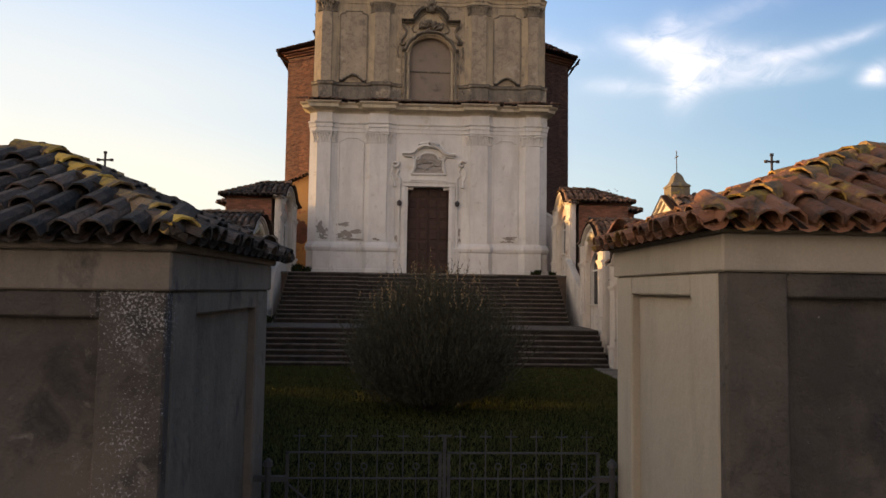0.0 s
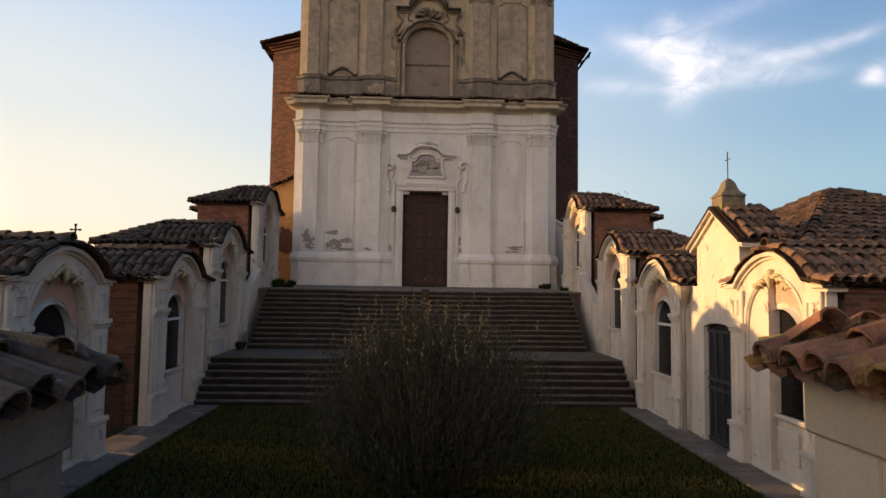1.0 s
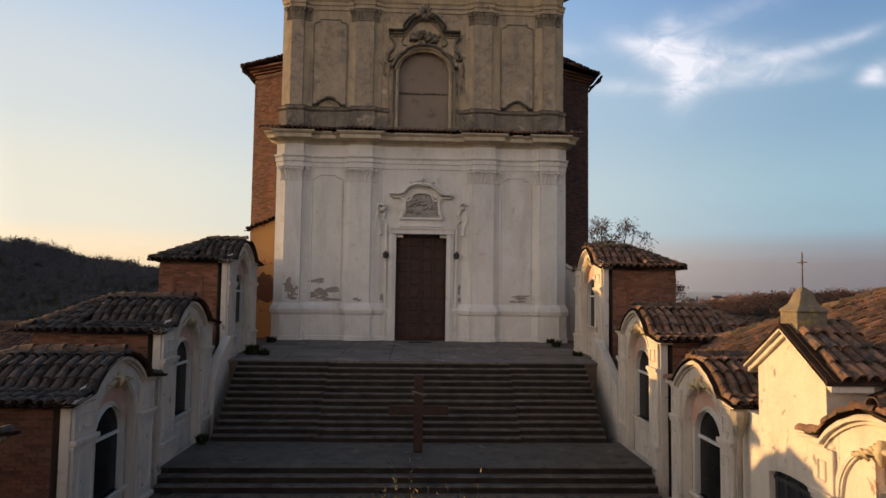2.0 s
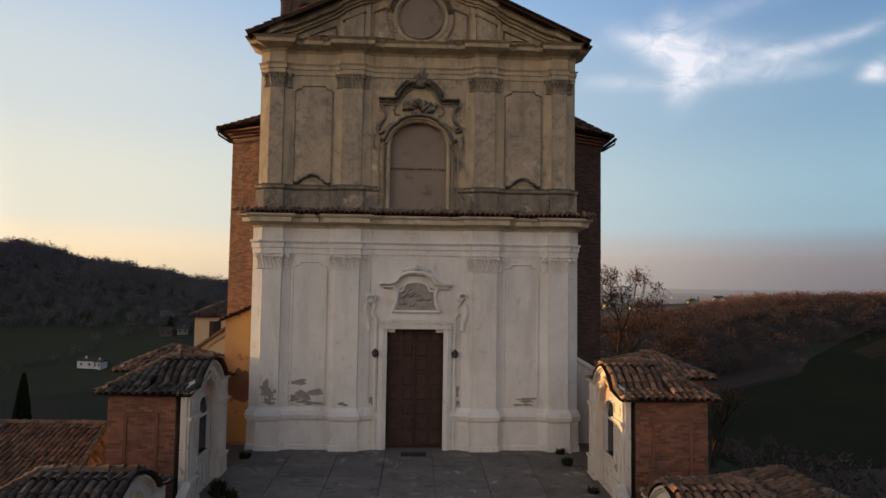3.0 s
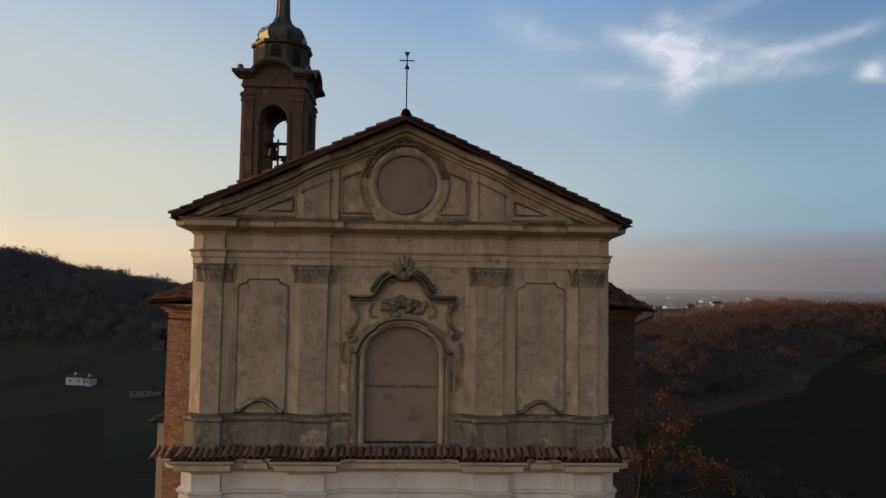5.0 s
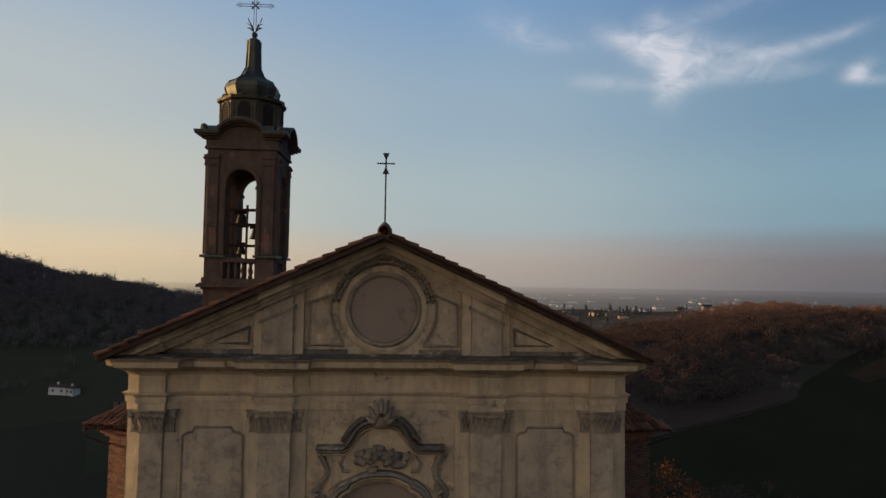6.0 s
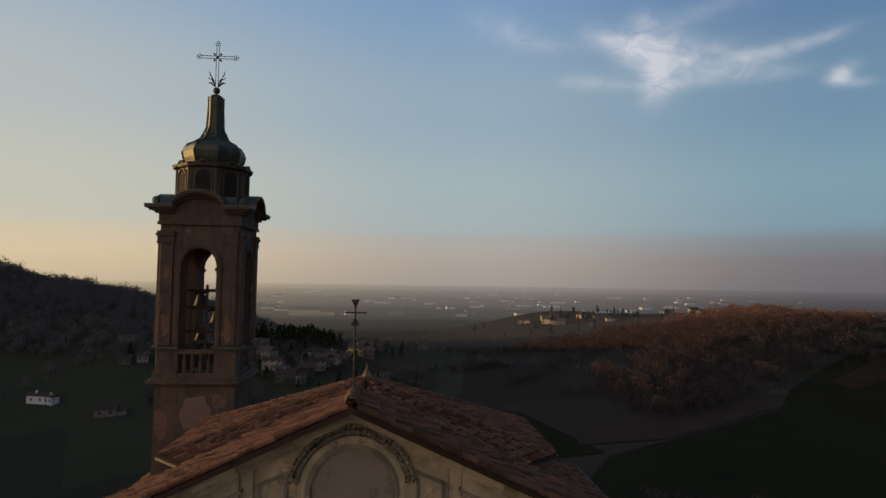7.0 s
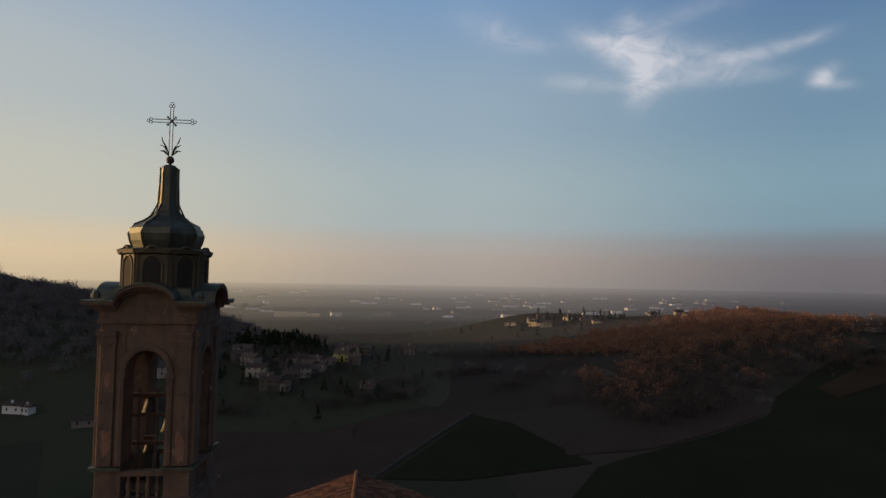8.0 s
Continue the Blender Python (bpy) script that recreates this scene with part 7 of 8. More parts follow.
def build_east_portal():
    ob = thing("portal", (XR + 0.6, 17.1, 0), "cream plastered gabled portal with iron door and stone pinnacle", "portal")
    put = lambda u, d, z: (XR + 0.02 - d, 17.1 + u, z)
    hd, hw = 0.70, 1.0
    gab = lambda u: 5.36 - 0.64 * abs(u)
    arc = lambda u: 2.68 + 0.10 * math.sqrt(max(0, 1 - (u / hd) ** 2))
    s = Solid()
    s.ribbon([-hw, -hd], lambda u: -0.4, gab, 0, -0.5, put)
    s.ribbon([hd, hw], lambda u: -0.4, gab, 0, -0.5, put)
    s.ribbon([-hd, -0.34, 0, 0.34, hd], arc, gab, 0, -0.5, put)
    part("wall", s, CHAPEL, ob, "cream plaster wall with a straight gable")
    s = Solid()
    for a, b in ((-2.0, -hw - 0.002), (hw + 0.002, 2.0)):
        s.ribbon([a, b], lambda u: -0.4, lambda u: 3.62, -0.03, -0.5, put)
    part("flank", s, CHAPEL, ob)
    s = Solid()
    for a, b in ((-1.24, 0), (0, 1.24)):
        for dz, e in ((-0.16, 0.08), (-0.06, 0.17)):
            s.ribbon([a, b], lambda u: gab(u) + dz, lambda u: gab(u) + dz + 0.1, -0.62, e, put)
    part("gable_cornice", s, CHAPEL, ob, bevel=0.01)
    xa, xb, ue = XR - 0.15, XR + 1.10, 1.28
    s = Solid()
    for sg in (-1, 1):
        s.add([(xa, 17.1, gab(0) + 0.06), (xa, 17.1 + sg * ue, gab(ue) + 0.06), (xb, 17.1 + sg * ue, gab(ue) + 0.06), (xb, 17.1, gab(0) + 0.06),
               (xa, 17.1, gab(0) - 0.02), (xa, 17.1 + sg * ue, gab(ue) - 0.02), (xb, 17.1 + sg * ue, gab(ue) - 0.02), (xb, 17.1, gab(0) - 0.02)],
              [(0, 1, 2, 3), (7, 6, 5, 4), (0, 4, 5, 1), (1, 5, 6, 2), (2, 6, 7, 3), (3, 7, 4, 0)])
    roof = part("roof", s, TILE_BED, ob)
    tile_slope(roof, [(xa + 0.2, 17.1 - ue, gab(ue) + 0.08), (xb, 17.1 - ue, gab(ue) + 0.08), (xb, 17.1, gab(0) + 0.08), (xa + 0.2, 17.1, gab(0) + 0.08)])
    tile_slope(roof, [(xb, 17.1 + ue, gab(ue) + 0.08), (xa + 0.2, 17.1 + ue, gab(ue) + 0.08), (xa + 0.2, 17.1, gab(0) + 0.08), (xb, 17.1, gab(0) + 0.08)])
    s = Solid().box(XR + 0.49, XR + 1.05, 17.1 - hw + 0.004, 17.1 + hw - 0.004, -0.4, gab(hw) - 0.05)
    part("body", s, CHAPEL, ob)
    c = (XR + 0.30, 17.1)
    s = Solid()
    s.box(c[0] - 0.27, c[0] + 0.27, c[1] - 0.25, c[1] + 0.25, 5.05, 5.62)
    ring = lambda k, z: [(c[0] - 0.25 * k, c[1] - 0.25 * k, z), (c[0] + 0.25 * k, c[1] - 0.25 * k, z), (c[0] + 0.25 * k, c[1] + 0.25 * k, z), (c[0] - 0.25 * k, c[1] + 0.25 * k, z)]
    s.loft([ring(1.10, 5.62), ring(1.14, 5.66), ring(0.98, 5.70), ring(0.74, 5.76), ring(0.58, 5.86), ring(0.46, 5.96), ring(0.22, 6.04), ring(0.06, 6.07)])
    pin = part("pinnacle", s, PINNACLE, ob, "lichened stone pinnacle", bevel=0.015)
    s = Solid().tube([(c[0], c[1], 5.98), (c[0], c[1], 6.68)], 0.012, 6)
    s.tube([(c[0], c[1] - 0.12, 6.5), (c[0], c[1] + 0.12, 6.5)], 0.012, 6)
    part("cross", s, TILE_MOSS, pin, "rusty iron cross")
    # rain pipe with its hopper beside the chapel
    py = 18.62
    s = Solid().tube([(XR - 0.10, py, 3.35), (XR - 0.10, py, 0.05)], 0.055, 8)
    s.loft([[(XR - 0.10 + r * math.cos(a), py + r * math.sin(a), z) for a in lin(0, 2 * math.pi * 7 / 8, 7)] for r, z in ((0.07, 3.1), (0.17, 3.5), (0.17, 3.62))])
    part("rain_pipe", s, PIPE, ob, "grey rain pipe with a hopper head")
    # iron door
    s = Solid()
    s.ribbon([-hd, 0, hd], lambda u: 0.06, arc, -0.14, -0.18, put)
    dr = part("door", s, BLUE_IRON, ob, "blue-black sheet iron door with bars")
    for u in (-0.64, -0.34, -0.02, 0.02, 0.34, 0.64):
        part("stile", Solid().ribbon([u - 0.03, u + 0.03], lambda q: 0.06, lambda q: 2.68, -0.15, -0.10, put), GREY_IRON, dr)
    for z in (0.1, 1.25, 1.45, 2.55):
        part("rail", Solid().ribbon([-hd, hd], lambda q: z, lambda q: z + 0.07, -0.15, -0.09, put), GREY_IRON, dr)


build_east_portal()
iron_cross(6.95, 14.75, 4.1, 4.56, 0.09, "small rusty iron cross on a chapel roof", TILE_MOSS)
iron_cross(-6.5, 15.6, 4.0, 4.52, 0.085, "small dark iron cross on a chapel roof")


# ---- low walls between the chapels ----
def build_side_walls():
    for side in (1, -1):
        X = XR if side > 0 else XL
        s = Solid()
        s.loft([[(X - side * 0.1, y, -0.2), (X + side * 0.2, y, -0.2), (X + side * 0.2, y, z), (X - side * 0.1, y, z)] for y, z in ((26.35 if side > 0 else 27.05, 2.85), (27.6, 3.55), (28.75, 4.2))])
        single("stair_parapet", s, CHAPEL, (X, 28.2, 2.0), "sloping stuccoed stair parapet, patched and peeling", "parapet", "stair parapets", bevel=0.02)
        s = Solid().box(*sorted((X + side * 0.5, X + side * 0.9)), 22.3, 23.5, -0.3, 3.3 if side > 0 else 1.5)
        ob = thing("wall", (X + side * 0.7, 22.9, 0), "plastered wall that links two chapels", "wall", kind="structure")
        part("masonry", s, CHAPEL if side > 0 else MORTAR, ob)
        s = Solid().box(*sorted((X + side * 0.9, X + side * 1.2)), 26.4, 28.7, -0.3, 4.6)
        ob = thing("wall", (X + side * 1.0, 28, 0), "brick wall behind the stair parapet", "wall", kind="structure")
        part("masonry", s, BRICK, ob)
    # the forecourt's walls towards the lodges, unseen, raised to block the low sun
    for side in (1, -1):
        X = XR if side > 0 else XL
        s = Solid().box(*sorted((X + side * 0.0, X + side * 0.5)), 6.3, 12.7, -0.4, 3.0)
        ob = thing("wall", (X, 9, 0), "unseen rendered forecourt wall, its height set to block sun", "wall", kind="structure")
        part("masonry", s, GREY_RENDER, ob)
        s = Solid().box(*sorted((X + side * 0.4, 5.3 if side > 0 else -4.5)), 6.0, 6.4, -0.4, 3.0)
        part("return", s, GREY_RENDER, ob)


build_side_walls()


# ---- gate ----
def build_gate():
    ob = thing("gate", (0.25, 5.95, 0), "low grey iron double gate topped with little crosses", "gate")
    Y = 5.95
    r = 0.008
    for sg, xa, xb in ((-1, -1.2, 0.24), (1, 0.29, 1.72)):
        leaf = part("gate_frame", Solid().box(xa, xb, Y - r, Y + r, 1.205, 1.221).box(xa, xb, Y - r, Y + r, 0.972, 0.986).box(xa, xb, Y - r, Y + r, 0.12, 0.15).box(xa, xa + 0.03, Y - r, Y + r, 0.1, 1.22).box(xb - 0.03, xb, Y - r, Y + r, 0.1, 1.22), GREY_IRON, ob)
        n = 11
        for k in range(1, n + 1):
            x = xa + (xb - xa) * k / (n + 1)
            if k % 2:
                s = Solid().box(x - 0.0055, x + 0.0055, Y - 0.006, Y + 0.006, 0.12, 1.42)
                s.box(x - 0.055, x + 0.055, Y - 0.009, Y + 0.006, 1.357, 1.368)
                part("cross_bar", s, GREY_IRON, leaf)
            else:
                s = Solid().box(x - 0.005, x + 0.005, Y - 0.005, Y + 0.005, 0.12, 1.06)
                s.tube([(x + 0.028 * math.cos(a), Y, 1.09 + 0.028 * math.sin(a)) for a in lin(0, 2 * math.pi, 10)], 0.007, 5)
                part("ring_bar", s, GREY_IRON, leaf)
        s = Solid().tube([(xa if sg < 0 else xb, Y, 0.95), ((xa + xb) / 2, Y, 0.35)], 0.012, 5)
        part("brace", s, GREY_IRON, leaf)
    s = Solid().box(0.250, 0.280, Y - 0.016, Y + 0.016, 0.05, 1.36).box(0.20, 0.33, Y - 0.012, Y + 0.012, 1.36, 1.376)
    part("meeting_post", s, GREY_IRON, ob)
    for x in (-1.36, 1.84):
        s = Solid().lathe(x, Y, [(0.03, 0), (0.03, 1.08), (0.05, 1.09), (0.04, 1.13), (0.01, 1.16)], 8)
        s.box(x - 0.18, x + 0.18, Y - 0.02, Y + 0.02, 0.95, 1.0)
        part("gate_post", s, GREY_IRON, ob)


build_gate()


# ---- shrub of upright twigs ----
def build_bush():
    rr = random.Random(31)
    ob = thing("shrub", (0.3, 14.1, 0), "large grey-green shrub of dense upright twigs on the lawn", "shrub")
    s = Solid()
    tips = Solid()
    leaves = Solid()
    for k in range(9):
        a = rr.uniform(0, 6.28)
        s.tube([(0.3 + 0.12 * math.cos(a), 14.1 + 0.12 * math.sin(a), -0.05), (0.3 + 0.35 * math.cos(a), 14.1 + 0.35 * math.sin(a), 0.55), (0.3 + 0.8 * math.cos(a), 14.1 + 0.8 * math.sin(a), 1.2)], [0.06, 0.04, 0.02], 5)
    part("trunk", s, BARK, ob)
    s, stems = Solid(), Solid()
    for k in range(4400):
        a = rr.uniform(0, 6.28)
        q = math.sqrt(rr.random())
        lump = 1 + 0.13 * math.sin(3 * a + 1) + 0.10 * math.sin(5 * a) + 0.07 * math.sin(11 * a + 2)
        rad = 2.15 * q * lump
        topz = 0.75 + 2.35 * math.sqrt(max(0.02, 1 - (q * 0.95) ** 2)) * rr.uniform(0.75, 1.06) * (1 + 0.07 * math.sin(4 * a + 3 * q) + 0.05 * math.sin(9 * a - 5 * q)) + 0.5 * rr.random() ** 9
        botz = max(0.3, topz - rr.uniform(0.6, 1.3))
        lean = rr.uniform(0.6, 0.85)
        if rr.random() < 0.4:
            topz = rr.uniform(0.6, 1.7)
            botz = max(0.30, topz - rr.uniform(0.3, 0.8))
        ra, rb = rad * lean * (0.60 + 0.40 * min(1.0, botz / 1.1)), rad * (0.70 + 0.30 * min(1.0, topz / 1.2))
        p0 = Vector((0.3 + ra * math.cos(a), 14.1 + ra * math.sin(a), botz))
        p1 = Vector((0.3 + rb * math.cos(a) + rr.gauss(0, 0.15), 14.1 + rb * math.sin(a) + rr.gauss(0, 0.15), topz))
        d = (p1 - p0)
        w = Vector((rr.uniform(-1, 1), rr.uniform(-1, 1), 0)).normalized() * 0.007
        (stems if rr.random() < 0.42 else s).add([p0 - w, p0 + w, p1], [(0, 1, 2)])
        n = 10
        for j in range(n):
            c = p0 + d * (0.1 + 0.9 * j / n)
            o = (Vector((rr.uniform(-1, 1), rr.uniform(-1, 1), rr.uniform(0.1, 1.2))) + d.normalized() * 0.8).normalized()
            w = o.cross(Vector((rr.uniform(-1, 1), rr.uniform(-1, 1), rr.uniform(-1, 1)))).normalized() * 0.011
            leaves.add([c - w, c + w, c + o * rr.uniform(0.05, 0.13)], [(0, 1, 2)])
        if topz > 2.2 and rr.random() < 0.07:
            up = Vector((rr.uniform(-0.05, 0.05), rr.uniform(-0.05, 0.05), rr.uniform(0.15, 0.4)))
            for _ in range(7):
                c = p1 + up * rr.random()
                o = Vector((rr.uniform(-1, 1), rr.uniform(-1, 1), rr.uniform(0.4, 1.2))).normalized() * rr.uniform(0.04, 0.08)
                w = o.cross(Vector((rr.uniform(-1, 1), 1, 0))).normalized() * 0.008
                tips.add([c - w, c + w, c + o], [(0, 1, 2)])
    crown = part("crown", s, TWIG, ob, kind="stuff")
    part("leaves", leaves, TWIG, crown, kind="stuff")
    part("dry_growth", stems, TWIG_PALE, crown, kind="stuff")
    part("dry_bloom", tips, TWIG_TIP, crown, kind="stuff")


build_bush()


def build_wooden_cross():
    x, y = 0.40, 24.5
    ob = thing("wooden_cross", (x, y, 1.32), "tall brown wooden cross on the stair landing", "cross")
    part("post", Solid().box(x - 0.13, x + 0.13, y - 0.08, y + 0.08, 1.3, 3.45), CROSS_WOOD, ob, bevel=0.01)
    part("crossbar", Solid().box(x - 0.85, x + 0.85, y - 0.1, y + 0.06, 2.35, 2.6), CROSS_WOOD, ob, bevel=0.01)
    s = Solid().loft([[(x - 0.2, y - 0.13, 3.0), (x + 0.2, y - 0.13, 2.88), (x + 0.2, y - 0.09, 2.88), (x - 0.2, y - 0.09, 3.0)], [(x - 0.2, y - 0.13, 3.05), (x + 0.2, y - 0.13, 2.93), (x + 0.2, y - 0.09, 2.93), (x - 0.2, y - 0.09, 3.05)]])
    part("strap", s, PAVE, ob)


build_wooden_cross()

# added out of view, only to keep the low sun off the east lodge
single("wall_west", Solid().box(-9.9, -9.5, 4.5, 11.2, -1.0, 4.5), GREY_RENDER, (-9.7, 8, 0), "unseen plain wall added to block sun from the east lodge", "wall", kind="structure")


# ---- weeds on the terrace and the stair edges ----
def weed(x, y, z, r, n, seed):
    rr = random.Random(seed)
    s = Solid()
    for _ in range(n):
        a, q = rr.uniform(0, 6.28), rr.random() ** 0.6
        p = Vector((x + r * 0.5 * q * math.cos(a), y + r * 0.5 * q * math.sin(a), z))
        tip = p + Vector((math.cos(a) * r * rr.uniform(0.2, 0.7), math.sin(a) * r * rr.uniform(0.2, 0.7), r * rr.uniform(0.5, 1.3)))
        w = Vector((-math.sin(a), math.cos(a), 0)) * rr.uniform(0.012, 0.03)
        m = (p + tip) / 2 + Vector((0, 0, r * 0.12))
        s.add([p - w, p + w, m + w * 1.6, m - w * 1.6, tip], [(0, 1, 2, 3), (3, 2, 4)])
    single("weed", s, WEED, (x, y, z), "dark green weed tuft growing from the stone joints", "weed", "weeds on the terrace")


WEED = material("dark_weed_leaves", (0.035, 0.042, 0.018), (0.022, 0.026, 0.012), 6, 0.9, 0.0, island=0.4, spec=0.0)
for k, (x, y, z, r) in enumerate(((-5.75, 29.9, 3.38, 0.42), (-5.3, 29.75, 3.38, 0.28), (-5.95, 30.6, 3.40, 0.3), (6.3, 33.2, 3.48, 0.3), (6.45, 30.2, 3.38, 0.24), (-6.0, 33.9, 3.49, 0.3), (-5.95, 25.3, 1.32, 0.25), (-5.9, 22.6, 0.6, 0.2), (6.35, 34.6, 3.5, 0.26))):
    weed(x, y, z - 0.02, r, 90, 700 + k)


# ---- buildings beside and behind the forecourt ----
def hip_house(name, x0, x1, y0, y1, z0, ze, zr, wall_mat, label, category, inset=1.0, along="x", eave=0.45, tiles=True, windows=()):
    """A plain house under a hipped roof."""
    ob = thing(name, ((x0 + x1) / 2, (y0 + y1) / 2, z0), label, category)
    part("wall", Solid().box(x0, x1, y0, y1, z0, ze), wall_mat, ob)
    A, B, C, D = (x0 - eave, y0 - eave, ze), (x1 + eave, y0 - eave, ze), (x1 + eave, y1 + eave, ze), (x0 - eave, y1 + eave, ze)
    if along == "x":
        ym = (y0 + y1) / 2
        r0, r1 = (x0 + inset, ym, zr), (x1 - inset, ym, zr)
        faces = [(A, B, r1, r0), (B, C, r1), (C, D, r0, r1), (D, A, r0)]
    else:
        xm = (x0 + x1) / 2
        r0, r1 = (xm, y0 + inset, zr), (xm, y1 - inset, zr)
        faces = [(A, B, r0), (B, C, r1, r0), (C, D, r1), (D, A, r0, r1)]
    s = Solid()
    idx = {p: i for i, p in enumerate((A, B, C, D, r0, r1))}
    s.add([A, B, C, D, r0, r1], [tuple(idx[p] for p in f) for f in faces] + [(3, 2, 1, 0)])
    roof = part("roof", s, TILE_BED, ob)
    if tiles:
        for f in faces:
            tile_slope(roof, [(p[0], p[1], p[2] + 0.03) for p in f], single_tiles=False)
        for p in (A, B, C, D):
            q = min((r0, r1), key=lambda r: (r[0] - p[0]) ** 2 + (r[1] - p[1]) ** 2)
            ridge_line(roof, (p[0], p[1], p[2] + 0.05), (q[0], q[1], q[2] + 0.05))
        ridge_line(roof, (r0[0], r0[1], zr + 0.05), (r1[0], r1[1], zr + 0.05))
    for wx, wz, w, h in windows:
        win = part("window", Solid().box(wx, wx + w, y0 - 0.03, y0 + 0.1, wz, wz + h), DARK, ob)
        part("shutter", Solid().box(wx - 0.28, wx - 0.02, y0 - 0.06, y0 - 0.005, wz, wz + h), CROSS_WOOD, win)
    return ob


CREAM = material("cream_house_plaster", (0.55, 0.42, 0.27), (0.46, 0.35, 0.23), 0.8, 0.9, 0.15, stain=((0.30, 0.22, 0.15), 1.5, 0.4))
PALE = material("pale_house_walls", (0.20, 0.185, 0.165), (0.11, 0.102, 0.093), 0.05, 0.9, 0.0, fine=1.0, per_object=0.75)
YELLOW_HOUSE = material("yellow_house_walls", (0.42, 0.38, 0.14), (0.34, 0.30, 0.12), 0.05, 0.9, 0.0, fine=1.0)
WHITE_HOUSE = material("white_house_walls", (0.55, 0.56, 0.58), (0.45, 0.46, 0.48), 0.05, 0.9, 0.0, fine=1.0, per_object=0.2)
FAR_ROOF = material("far_roof_tiles", (0.070, 0.044, 0.034), (0.048, 0.034, 0.029), 0.05, 0.9, 0.0, fine=1.0, per_object=0.4)
hip_house("house", 8.1, 14.5, 15.6, 23.2, -1.0, 4.25, 6.1, MORTAR, "low house with a broad clay-tiled hipped roof behind the chapels", "house", inset=2.9, along="x")
hip_house("outbuilding", 9.4, 13.0, 23.5, 29.0, -1.0, 3.9, 5.0, MORTAR, "low outbuilding with a clay-tiled roof behind the chapels", "building", inset=1.6, along="y")
hip_house("house", -19.6, -10.5, 67.0, 76.0, -6.0, 7.1, 9.2, CREAM, "cream plastered house with shuttered window behind the church", "house", inset=3.5, windows=((-18.0, 5.2, 0.75, 1.5), (-18.0, 1.6, 0.75, 1.5)))
hip_house("outbuilding", -34.0, -12.6, 33.2, 42.0, -4.0, 2.2, 3.95, MORTAR, "long low outbuilding under a brown clay-tiled roof", "building", inset=0.4)
hip_house("chapel_annex", 8.6, 11.3, 32.6, 36.2, 2.0, 6.9, 7.6, BRICK, "brick annex with a low tiled roof behind a chapel", "annex", inset=1.4, eave=0.3)
hip_house("chapel_annex", -10.1, -8.0, 32.8, 36.4, 2.0, 6.95, 7.6, CREAM, "plastered annex with a mossy tiled roof behind a chapel", "annex", inset=0.9, eave=0.3)


def build_aisle():
    """The low aisle on the west side, with its raking roof edge and round windows."""
    s = Solid()
    y = 44.0
    top = lambda x: 7.75 + (x + 9.8) * 0.70
    put = lambda x, d, z: (x, y - d, z)
    s.ribbon([-13.8, -8.5], lambda x: 0.0, top, 0, -9.0, put)
    ob = part("aisle", s, CREAM, church, "cream-orange aisle wall with a raking roof edge and round windows")
    s = Solid()
    s.ribbon([-14.2, -8.55], lambda x: top(x), lambda x: top(x) + 0.16, 0.35, -9.3, put)
    part("aisle_coping", s, TILE, ob)
    s = Solid()
    for a, b in ((-11.0, -10.75), (-9.0, -8.75)):
        s.ribbon([a, b], lambda x: 0.0, lambda x: top(x) - 0.3, 0.01, 0.08, put)
    s.ribbon([-13.6, -8.6], lambda x: top(x) - 0.3, lambda x: top(x) - 0.05, 0.01, 0.12, put)
    part("aisle_framing", s, CREAM, ob)
    for cx, cz in ((-10.15, 6.0), (-12.1, 4.2)):
        s = Solid()
        s.loft([[put(cx + 0.28 * math.cos(a), d, cz + 0.28 * math.sin(a)) for a in lin(0, 2 * math.pi * 15 / 16, 15)] for d in (-0.05, 0.02)])
        w = part("round_window", s, DARK, ob)
        s = Solid()
        curve_band(s, [(cx + 0.32 * math.cos(a), cz + 0.32 * math.sin(a)) for a in lin(0, 2 * math.pi, 16)], 0.09, -0.02, 0.05, put)
        part("window_ring", s, CREAM, w)


build_aisle()


def build_side_gate():
    """Iron gate in the gap between two west chapels."""
    ob = thing("side_gate", (-6.75, 17.65, 0), "rusty iron side gate with upright bars", "gate")
    x = -6.75
    part("gate_frame", Solid().box(x - 0.02, x + 0.02, 16.8, 18.5, 0.15, 0.2).box(x - 0.02, x + 0.02, 16.8, 18.5, 1.15, 1.2).box(x - 0.02, x + 0.02, 16.8, 16.85, 0.1, 1.5).box(x - 0.02, x + 0.02, 18.45, 18.5, 0.1, 1.5), IRON, ob)
    for k in range(13):
        yy = 16.95 + k * 0.115
        part("bar", Solid().box(x - 0.009, x + 0.009, yy - 0.009, yy + 0.009, 0.15, 1.35 + 0.05 * (k % 2)), IRON, ob)


build_side_gate()


# ---- trees ----
def branch_tree(rr, height, spread, depth=4, r0=0.12):
    """Tapered trunk and limbs as triangles' prisms: returns a Solid with its foot at the origin, and the twig ends."""
    s = Solid()
    ends = []

    def grow(p, d, ln, r, k):
        q = p + d * ln
        s.tube([p, p + d * ln * 0.5 + Vector((rr.uniform(-1, 1), rr.uniform(-1, 1), 0)) * ln * 0.05, q], [r, r * 0.85, r * 0.65], 4 if k > 1 else 3)
        if k == 0:
            ends.append((q, d))
            return
        n = rr.choice((2, 3, 3)) if k > 1 else rr.choice((2, 3))
        for _ in range(n):
            a = Vector((rr.uniform(-1, 1), rr.uniform(-1, 1), rr.uniform(-0.25, 0.7)))
            nd = (d * 0.9 + a * spread).normalized()
            grow(q if _ else p + d * ln * 0.8, nd, ln * rr.uniform(0.62, 0.82), r * 0.58, k - 1)

    grow(Vector((0, 0, 0)), Vector((rr.uniform(-0.06, 0.06), rr.uniform(-0.06, 0.06), 1)).normalized(), height * 0.34, r0, depth)
    return s, ends


